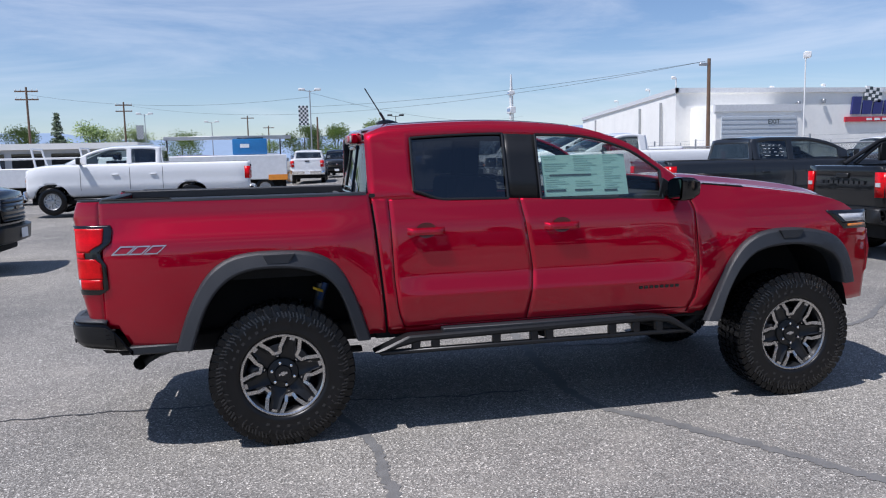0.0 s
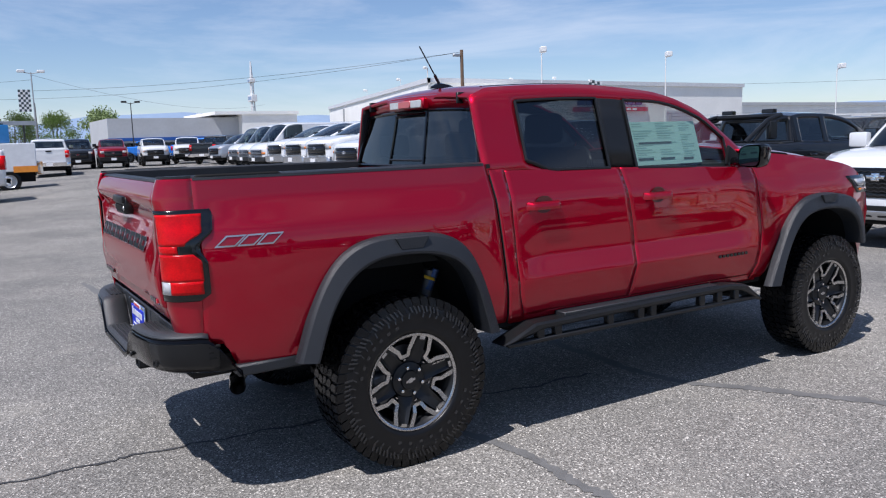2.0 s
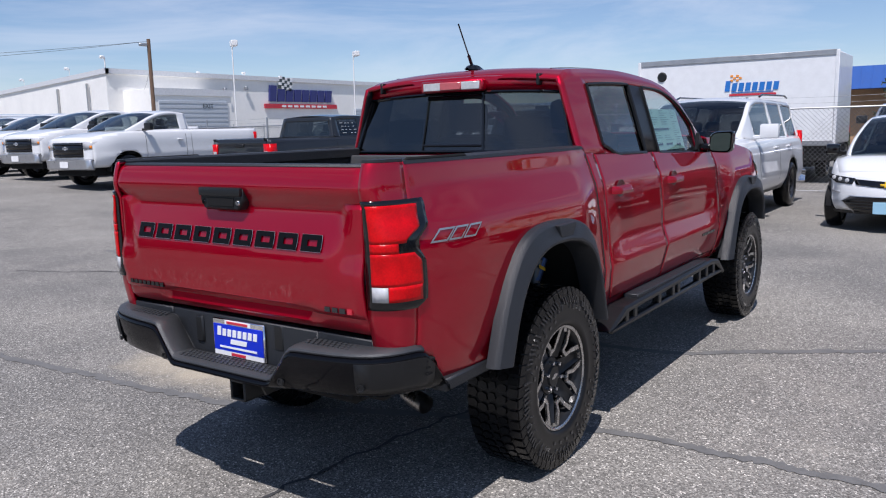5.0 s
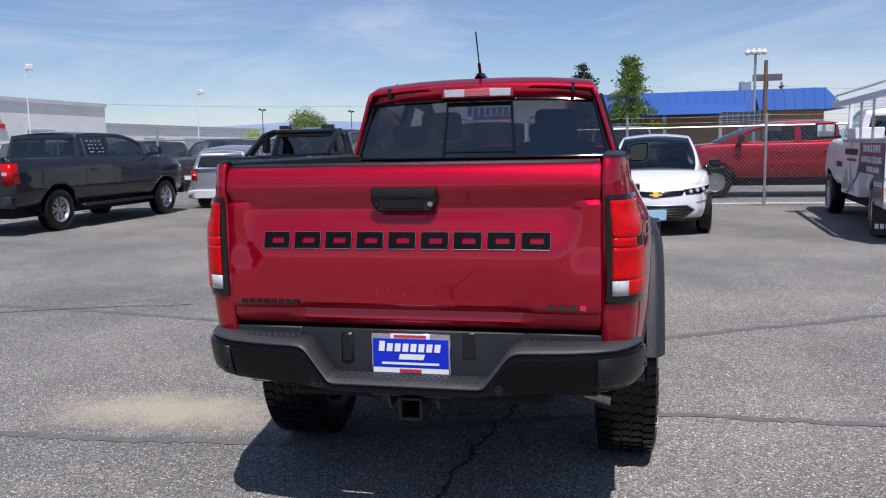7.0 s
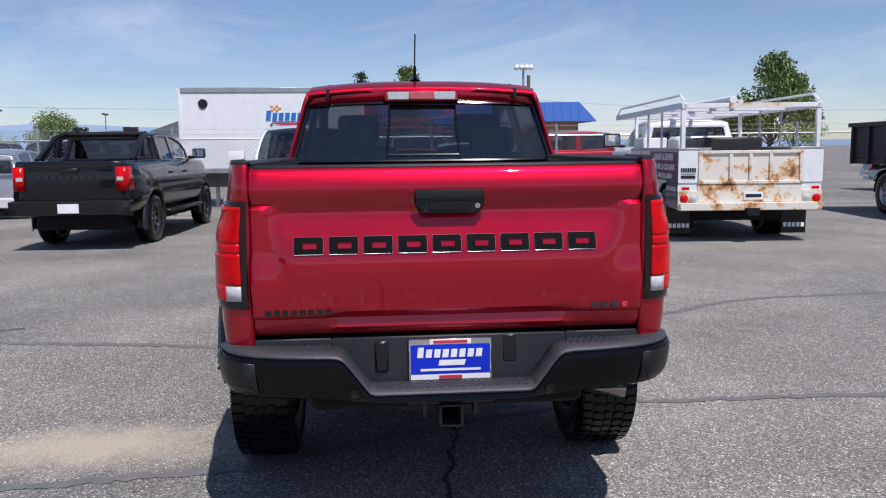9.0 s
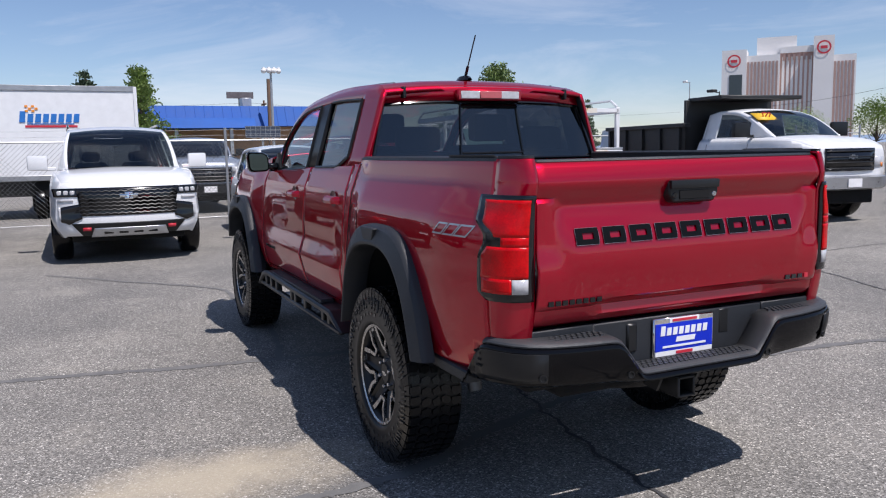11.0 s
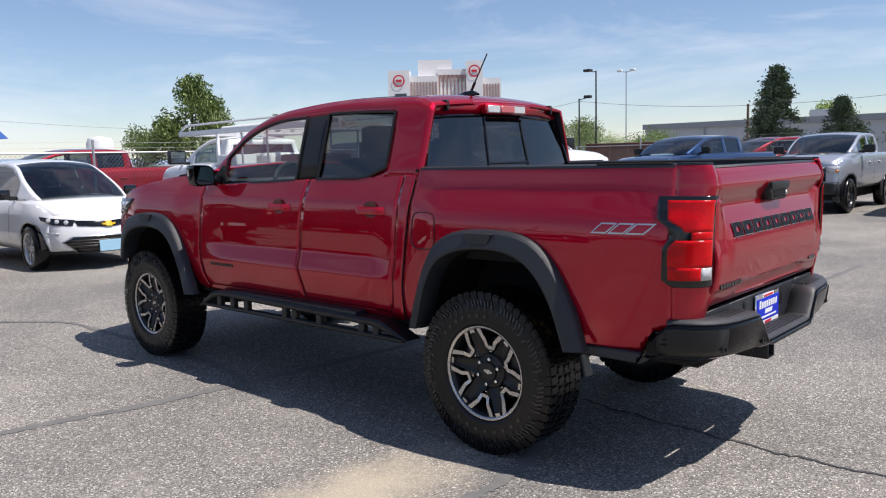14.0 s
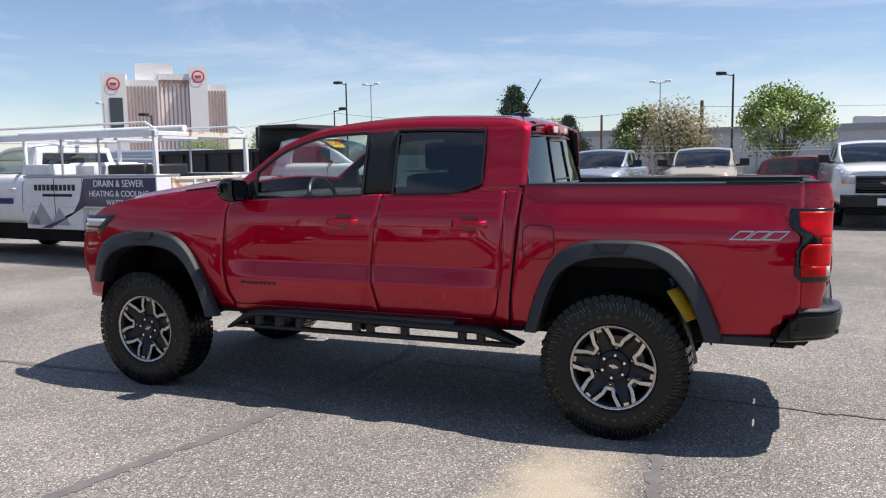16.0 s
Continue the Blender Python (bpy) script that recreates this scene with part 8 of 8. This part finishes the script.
# hills, with the blue haze of distance put into their base colour
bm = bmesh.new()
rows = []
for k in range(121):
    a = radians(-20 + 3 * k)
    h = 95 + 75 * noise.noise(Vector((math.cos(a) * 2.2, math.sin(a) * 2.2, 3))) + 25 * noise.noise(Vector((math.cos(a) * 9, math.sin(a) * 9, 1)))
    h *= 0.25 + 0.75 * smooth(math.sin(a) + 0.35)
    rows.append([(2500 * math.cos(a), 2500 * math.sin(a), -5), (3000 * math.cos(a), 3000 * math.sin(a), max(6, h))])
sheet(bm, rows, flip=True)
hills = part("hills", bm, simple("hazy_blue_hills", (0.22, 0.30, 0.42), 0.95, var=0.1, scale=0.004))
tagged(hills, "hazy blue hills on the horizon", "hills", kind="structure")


# ---- poles and lamps ----
WOODP = simple("weathered_pole_wood", (0.16, 0.10, 0.065), 0.85, var=0.2, scale=4, bump=0.4, bscale=40)
def lamp_pole(x, y, h, arms=1, mat_=GALV, label="grey steel lot lamp on a tall pole", banner=False, r=0.07, turn=0.0, head=(0.42, 0.30, 0.2)):
    t = thing("street_lamp", pose(x, y, 0, 0, 0, turn), label, "street lamp")
    bm = bmesh.new()
    tube(bm, [(0, 0, 0), (0, 0, h)], r, 8, r1=r * 0.7)
    part("pole", bm, mat_, t)
    for k in range(arms):
        s = 1 if k == 0 else -1
        bm = bmesh.new()
        tube(bm, [(0, 0, h - 0.1), (s * 0.6, 0, h)], 0.035, 6)
        part("arm", bm, mat_, t)
        boxm("lamp_head", t, WPLAST if mat_ is not BLACKST else BLACKST, s * 0.45, s * (0.45 + head[0] * 1.4), -head[1] / 2, head[1] / 2, h - 0.02, h + head[2], 0.04)
    if banner:
        bm = bmesh.new()
        for i in range(5):
            for j in range(9):
                if (i + j) % 2 == 0:
                    box(bm, -1.1 + 0.18 * i, -0.92 + 0.18 * i, -0.01, 0.01, h - 3.2 + 0.2 * j, h - 3.0 + 0.2 * j)
        part("checker_banner", bm, INK, t)
        boxm("banner_cloth", t, PWHITE, -1.1, -0.2, -0.006, 0.006, h - 3.2, h - 1.4, 0.0)
    return t


def utility_pole(x, y, h, arms=1, label="weathered wooden utility pole with a cross-arm", turn=0.0):
    t = thing("utility_pole", pose(x, y, 0, 0, 0, turn), label, "utility pole")
    bm = bmesh.new()
    tube(bm, [(0, 0, 0), (0, 0, h)], 0.16, 8, r1=0.11)
    part("pole", bm, WOODP, t)
    for k in range(arms):
        c = boxm("cross_arm", t, WOODP, -1.2, 1.2, -0.06, 0.06, h - 0.55 - 0.9 * k, h - 0.40 - 0.9 * k, 0.0)
        for xx in (-1.1, -0.6, 0.6, 1.1):
            boxm("insulator", c, WPLAST, xx - 0.05, xx + 0.05, -0.05, 0.05, h - 0.40 - 0.9 * k, h - 0.2 - 0.9 * k, 0.02)
    return t


pa = thing("utility_pole", pose(30.6, 45.0, 0), "brown wooden pole with a small lamp near its top", "utility pole")
bm = bmesh.new()
tube(bm, [(0, 0, 0), (0, 0, 8.05)], 0.15, 8, r1=0.12)
part("pole", bm, WOODP, pa)
boxm("pole_lamp", pa, GALV, -0.75, -0.15, -0.1, 0.1, 7.55, 7.75, 0.04)
for x, y, h in ((42.1, 50, 8.7), (57.3, 50, 8.8), (74.5, 43.3, 7.5)):
    lamp_pole(x, y, h, 1, WPLAST, "white steel lot lamp beside the dealer building", head=(0.6, 0.5, 0.45), turn=-120)
lamp_pole(4.5, 70, 8.1, 2, GALV, "twin-headed lot lamp with a checkered banner", True)
lamp_pole(-14.7, 103.5, 8.0, 2, GALV, "twin-headed lot lamp with a checkered banner", True)
lamp_pole(-7.0, 114, 7.4, 2, GALV)
lamp_pole(16.4, 93.0, 6.9, 2, BLACKST, "dark steel lot lamp")
lamp_pole(30, 118, 6.5, 1, GALV)
lamp_pole(105, 50, 7.2, 2, BLACKST, "dark steel lot lamp")
lamp_pole(110, 38, 6.8, 2, BLACKST, "dark steel lot lamp")
utility_pole(-20.2, 122.9, 11.0, 2)
utility_pole(-25.3, 91.3, 10.4, 2)
utility_pole(-2.6, 154, 10.5, 1)
utility_pole(1.5, 174, 9.4, 1)
utility_pole(7.5, 105, 7.5, 0, "dark pole with a hanging sign")
lamp_pole(33.6, -56.6, 8.6, 1, BLACKST, "black steel parking lamp", r=0.09, head=(0.5, 0.5, 0.2))
lamp_pole(38.7, -71.2, 9.95, 2, GALV, "tall thin grey lamp mast")
lamp_pole(29.5, -47.3, 5.6, 1, BLACKST, "dark pole with a small lamp", turn=180)
lamp_pole(1.5, -53.9, 7.35, 1, BLACKST, "black steel parking lamp", r=0.09, head=(0.5, 0.5, 0.2))
lamp_pole(9.0, -75.0, 9.0, 2, GALV, "tall thin grey lamp mast")
lamp_pole(44, -44, 5.6, 1, BLACKST, "black steel parking lamp", head=(0.5, 0.5, 0.2))
lamp_pole(66, -61, 8.5, 1, GALV, "tall thin grey lamp mast")
for x, y, h in ((3.3, -50.5, 5.4), (24.0, -66, 5.5), (14.5, -74, 6.0)):
    utility_pole(x, y, h, 0, "short brown wooden pole", 0)
# solar camera mast
cm = thing("camera_mast", pose(37.5, -7.33, 0.6), "grey camera mast with white cameras and a solar panel", "camera mast")
bm = bmesh.new()
tube(bm, [(0, 0, -0.6), (0, 0, 5.05)], 0.08, 8, r1=0.06)
part("pole", bm, GALV, cm)
for dx, dy in ((-0.1, 0.38), (-0.1, -0.38), (-0.25, 0.15), (-0.2, -0.12)):
    bm = bmesh.new()
    bmesh.ops.create_uvsphere(bm, u_segments=12, v_segments=8, radius=0.14, matrix=Matrix.Translation((dx, dy, 5.05)))
    box(bm, dx - 0.1, dx + 0.1, dy - 0.06, dy + 0.06, 5.08, 5.22, 0.02)
    part("camera", bm, WPLAST, cm)
boxm("cross_bar", cm, WPLAST, -0.05, 0.05, -0.45, 0.45, 5.12, 5.19, 0.0)
so = boxm("solar_panel", cm, simple("solar_cells", (0.02, 0.03, 0.06), 0.2, coat=0.6), -1.0, -0.9, -0.13, 1.62, 1.66, 2.23, 0.0)
for k in range(8):
    boxm("cell_line", so, GALV, -1.012, -1.0, -0.13 + 0.247 * k, -0.115 + 0.247 * k, 1.66, 2.23, 0.0)
for k in range(4):
    boxm("cell_line", so, GALV, -1.012, -1.0, -0.13, 1.62, 1.66 + 0.185 * k, 1.675 + 0.185 * k, 0.0)
boxm("panel_stand", cm, GALV, -0.9, -0.8, 0.7, 0.8, -0.6, 1.7, 0.0)
utility_pole(48.8, -9.76, 6.3, 0, "reddish brown wooden pole beside the shop")
utility_pole(88, -18.1, 7.5, 1)
bb = thing("billboard", pose(150, -27.4, 0), "dark roadside sign board on a post", "sign")
boxm("board", bb, simple("weathered_board", (0.10, 0.09, 0.10), 0.7, var=0.3, scale=1.2), 0, 0.3, -2.5, 2.5, 11.9, 13.1, 0.0)
boxm("post", bb, BLACKST, 0.3, 0.7, -0.25, 0.25, 0, 12.6, 0.0)
# lattice-like white mast
mt = thing("radio_mast", pose(45.9, 137.7, 0) @ Matrix.Diagonal((1, 1, 1.09, 1)), "white radio mast with square sign boxes", "mast")
bm = bmesh.new()
for dx, dy in ((0.5, 0), (-0.25, 0.43), (-0.25, -0.43)):
    tube(bm, [(dx, dy, 0), (dx * 0.5, dy * 0.5, 12), (0, 0, 15.3)], 0.13, 6)
parts_of("leg", bm, WPLAST, mt)
for z, w2, h2, mt_ in ((9.3, 1.15, 1.1, WPLAST), (12.2, 0.7, 0.7, WPLAST)):
    bx = boxm("sign_box", mt, mt_, -0.5, 0.5, -w2, w2, z - h2 / 2, z + h2 / 2, 0.05)
    boxm("sign_face", bx, simple("pale_sign_blue", (0.25, 0.33, 0.48), 0.5), -0.53, -0.5, -w2 * 0.8, w2 * 0.8, z - h2 * 0.25, z + h2 * 0.25, 0.0)
for z in (4.0, 6.0, 7.8, 10.6, 13.0):
    bm = bmesh.new()
    bmesh.ops.create_cone(bm, segments=10, radius1=0.55 - 0.03 * z, radius2=0.55 - 0.03 * z, depth=0.15, cap_ends=True, matrix=Matrix.Translation((0, 0, z)))
    part("brace_ring", bm, WPLAST, mt)
# rusty container by the south fence
ct = thing("waste_container", pose(14.5, -29.0, 0, 0, 0, 20), "rusty brown steel waste container", "container")
RUST = simple("rusty_steel", (0.13, 0.055, 0.035), 0.8, var=0.3, scale=2)
boxm("container_body", ct, RUST, -2.6, 2.6, -1.1, 1.1, 0.15, 1.95, 0.02)
for k in range(7):
    boxm("container_rib", ct, RUST, -2.5 + 0.8 * k, -2.38 + 0.8 * k, 1.1, 1.18, 0.2, 1.95, 0.0)
# water tank far off
wt = thing("water_tank", pose(133, -59, 0), "white round water tank far behind the trees", "tank")
bm = bmesh.new()
rows = [[(r * math.cos(2 * math.pi * k / 24), r * math.sin(2 * math.pi * k / 24), z) for r, z in ((2.2, 0), (2.2, 5.4), (1.9, 6.2), (0.01, 6.6))] for k in range(24)]
sheet(bm, rows, closed=True)
part("tank_shell", bm, WPLAST, wt)


# overhead wires
def wire(p, q, sag, label="thin black overhead wire"):
    t = thing("overhead_wire", Matrix(), label, "wire", "overhead wires")
    bm = bmesh.new()
    tube(bm, [Vector(p).lerp(Vector(q), k / 24) - Vector((0, 0, sag * 4 * (k / 24) * (1 - k / 24))) for k in range(25)], 0.011, 4)
    part("cable", bm, SATIN, t)


wire((30.6, 45, 7.9), (4.5, 70, 6.6), 0.5)
wire((30.6, 45, 7.9), (-20.2, 122.9, 10.6), 2.5)
wire((30.6, 45, 6.4), (35.5, 53, 5.2), 0.3)
wire((4.5, 70, 7.9), (47.9, 137, 9.0), 1.6)
wire((4.5, 70, 7.5), (-25.3, 91.3, 9.6), 1.0)
wire((29.5, -47.3, 5.4), (66, -61, 5.8), 0.8)
wire((29.5, -47.3, 5.4), (3.3, -50.5, 5.2), 0.9)
wire((3.3, -50.5, 5.0), (-60, -60, 6.5), 0.9)
wire((88, -16.5, 7.2), (75, 60, 7.2), 1.2)
wire((88, -16.5, 7.2), (100, -90, 7.0), 1.2)


# ---- trees ----
def leaf_mat(name, c):
    m = simple(name, c, 0.65, var=0.35, scale=1.2)
    return m


LEAFG, LEAFL, LEAFD, LEAFW = leaf_mat("leaf_green", (0.185, 0.25, 0.085)), leaf_mat("leaf_light_green", (0.25, 0.34, 0.10)), leaf_mat("needle_dark_green", (0.12, 0.165, 0.10)), leaf_mat("willow_olive", (0.25, 0.22, 0.10))
BARK = simple("bark", (0.10, 0.075, 0.055), 0.9, var=0.25, scale=6, bump=0.6, bscale=30)


def tree(x, y, h, r, kind="broad", mat_=None, seed=1, label="leafy green tree", n=2600, base=0.28):
    rng = random.Random(seed)
    t = thing("tree", pose(x, y, 0, 0, 0, rng.uniform(0, 360)), label, "tree")
    bm = bmesh.new()
    tube(bm, [(0, 0, 0), (0.05 * r, 0, h * 0.4), (0, 0.03 * r, h * (0.95 if kind == "conifer" else 0.75))], 0.035 * h * 0.6, 8, r1=0.01 * h)
    tips = []
    if kind == "conifer":
        for k in range(110):
            u = rng.random() ** 1.25
            z = h * (base * 0.4 + (1 - base * 0.4) * u)
            a, l = rng.uniform(0, 6.28), (1.3 * r * (1 - u) ** 0.9 + 0.06) * rng.uniform(0.6, 1.1)
            p = (l * math.cos(a), l * math.sin(a), z - 0.12 * l)
            tube(bm, [(0, 0, z), p], 0.03, 4, r1=0.01)
            tips.append(((0, 0, z), p, 0.13 * r + 0.05))
    else:
        lobes = []
        for k in range(15):
            a, u = rng.uniform(0, 6.28), rng.uniform(0, 1)
            zz = h * (base + 0.1 + (0.86 - base) * u)
            rad = r * (0.45 + 0.55 * math.sin(math.pi * min(1, 0.15 + u * 0.9))) * rng.uniform(0.5, 0.95)
            lobes.append((rad * math.cos(a), rad * math.sin(a), zz))
        lobes.append((0, 0, h * 0.93))
        for p in lobes:
            q = (p[0] * 0.35, p[1] * 0.35, h * rng.uniform(0.25, 0.45))
            tube(bm, [(0, 0, h * 0.22), q, p], 0.018 * h * 0.5, 5, r1=0.01)
            tips.append((q, p, r * rng.uniform(0.32, 0.5)))
    part("trunk", bm, BARK, t)
    verts, faces = [], []
    per = int(n * 1.5) // len(tips)
    for q, p, rr in tips:
        for _ in range(per):
            if kind == "conifer":
                u = rng.random() ** 0.6
                c = Vector(q).lerp(Vector(p), u) + Vector((rng.gauss(0, 1), rng.gauss(0, 1), rng.gauss(0, 0.6))) * rr * 0.6
                s = rng.uniform(0.07, 0.14) * (h / 6)
            elif kind == "willow":
                d = Vector((rng.gauss(0, 1), rng.gauss(0, 1), rng.gauss(0, 0.5))) * rr * 0.6
                c = Vector(p) + d - Vector((0, 0, rng.random() ** 1.5 * h * 0.40))
                s = rng.uniform(0.05, 0.10)
            else:
                d = Vector((rng.gauss(0, 1), rng.gauss(0, 1), rng.gauss(0, 0.8)))
                d = d.normalized() * rr * rng.uniform(0.25, 1.05)
                c = Vector(p) + d
                s = rng.uniform(0.08, 0.16) * (h / 6)
            if c.z < h * 0.08:
                continue
            a = Vector((rng.gauss(0, 1), rng.gauss(0, 1), rng.gauss(0, 1) - (1.5 if kind == "willow" else 0))).normalized()
            b = a.orthogonal().normalized() * s * 0.55
            a = a * s * (1.9 if kind == "willow" else 1.0)
            i = len(verts)
            verts += [tuple(c + a), tuple(c + b), tuple(c - a), tuple(c - b)]
            faces.append((i, i + 1, i + 2, i + 3))
    me = bpy.data.meshes.new("crown")
    me.from_pydata(verts, [], faces)
    me.materials.append(mat_ or LEAFG)
    o = new("crown", me)
    o.parent = t
    tagged(o, kind="stuff")


tree(17.0, -52.5, 7.0, 2.6, "conifer", LEAFD, 3, "dark green conifer with a pointed crown", 11000)
tree(13.0, -53.6, 4.8, 2.1, "conifer", LEAFD, 4, "short dark green conifer", 8000)
tree(4.6, -44.3, 5.0, 2.3, "willow", LEAFW, 5, "olive willow with hanging branches", 7000)
tree(6.9, -46.0, 4.6, 1.6, "broad", LEAFG, 15, "leafy green tree beside a willow", 3500)
tree(-1.7, -42.6, 5.2, 2.3, "broad", LEAFL, 6, "light green tree with an open crown", 5000)
tree(-12.5, -44, 4.5, 2.0, "broad", LEAFL, 7, "light green tree with an open crown", 3500)
tree(47.6, -26.0, 6.9, 2.7, "broad", LEAFG, 8, "dense green tree behind the fence", 7000)
tree(52, -24.0, 4.0, 2.0, "broad", LEAFG, 9, "round green tree behind the fence", 3000)
tree(54, -31.0, 3.6, 2.0, "broad", LEAFL, 10, "low green tree behind the fence", 2500)
tree(46.0, -1.6, 6.4, 2.3, "conifer", LEAFL, 11, "light green tree beside the blue-roofed shop", 5000, base=0.15)
tree(46.0, 1.2, 6.1, 1.9, "conifer", LEAFD, 12, "slim dark conifer beside the shop", 5000)
tree(88.0, 36.6, 5.6, 3.3, "broad", LEAFG, 13, "wide green tree in the distance", 4500)
tree(95.0, 46, 4.0, 2.5, "broad", LEAFL, 14, "low green tree in the distance", 2500)
for k, (x, y, h, r) in enumerate(((-42, 150, 8, 4), (-33, 160, 9, 4.5), (-25, 158, 8, 5), (-16, 165, 7, 5), (8, 150, 8, 4), (14, 145, 7.5, 4), (20, 140, 8, 3.5), (0, 160, 6, 4), (80, -95, 6, 4), (70, -98, 7, 4), (60, -96, 6, 4), (30, -60, 3.2, 2.2), (33, -58, 3.0, 2.0), (25, -95, 6.5, 3), (52, -85, 4, 3), (130, 30, 5, 4), (73, 100, 9.0, 2.5))):
    tree(x, y, h, r, "broad", (LEAFG, LEAFL)[k % 2], 30 + k, "green tree in the far distance", 3600)
tree(-36, 150, 11, 2.0, "conifer", LEAFD, 60, "dark conifer in the far distance", 3000)
tree(84, -60, 7.5, 1.5, "conifer", LEAFD, 61, "dark conifer in the far distance", 3000)
tree(66, -47, 5.0, 1.0, "conifer", LEAFD, 62, "dark conifer in the far distance", 3000)


# ---- cracks and sealed joints in the asphalt ----
TAR = simple("crack_sealant", (0.045, 0.045, 0.047), 0.75, var=0.2, scale=5)
SEAL = simple("patched_asphalt", (0.142, 0.140, 0.136), 0.85, var=0.2, scale=8, bump=0.4, bscale=120)
def joint(name, pts, width, mat_, z, seed, label, rough=0.02):
    rng = random.Random(seed)
    f = [curve(*[(k, p[i]) for k, p in enumerate(pts)]) for i in (0, 1)]
    n = 40 * (len(pts) - 1)
    L, R_ = [], []
    ox = oy = 0.0
    for k in range(n + 1):
        u = k / n * (len(pts) - 1)
        ox = ox * 0.85 + rng.gauss(0, rough) * 0.5
        oy = oy * 0.85 + rng.gauss(0, rough) * 0.5
        p = Vector((f[0](u) + ox, f[1](u) + oy))
        d = Vector((f[0](min(u + 0.02, len(pts) - 1)) - f[0](max(u - 0.02, 0)), f[1](min(u + 0.02, len(pts) - 1)) - f[1](max(u - 0.02, 0)))).normalized()
        w = width * rng.uniform(0.55, 1.3) / 2
        L.append((p.x - d.y * w, p.y + d.x * w, z))
        R_.append((p.x + d.y * w, p.y - d.x * w, z))
    bm = bmesh.new()
    sheet(bm, list(zip(L, R_)))
    o = part(name, bm, mat_)
    return tagged(o, label, "asphalt crack", kind="structure")


joint("crack", [(-6, 0.5), (-3.2, 0.25), (-1.8, 0.06), (-0.7, -0.02), (0.6, -0.22), (1.7, -0.32)], 0.022, TAR, 0.004, 1, "thin black crack across the asphalt")
joint("sealed_joint", [(3.0, 7.5), (2.6, 4.0), (2.35, 2.5), (2.1, 1.2), (2.0, 0.3), (1.95, -0.5), (2.4, -1.4), (2.9, -2.3), (3.4, -3.4), (3.6, -6)], 0.085, SEAL, 0.003, 2, "dark sealed joint in the asphalt", 0.012)
joint("sealed_joint", [(-0.6, 6), (-0.42, 3.2), (-0.35, 2), (-0.25, 1), (0.2, 0), (0.5, -1.2), (0.48, -2.2), (0.35, -3.5), (0.2, -7)], 0.075, SEAL, 0.0035, 3, "dark sealed joint in the asphalt", 0.012)
joint("sealed_joint", [(2.1, 0.9), (3.2, 0.75), (5.0, 0.75), (6.4, 1.7), (7.5, 2.6)], 0.06, SEAL, 0.0045, 4, "dark sealed joint in the asphalt", 0.012)
joint("crack", [(3.0, 3.3), (2.4, 5.0), (1.5, 7.0)], 0.02, TAR, 0.005, 5, "thin black crack across the asphalt")
joint("crack", [(1.5, -5.0), (3.8, -6.2), (4.2, -9.5)], 0.02, TAR, 0.0042, 7, "thin black crack across the asphalt")
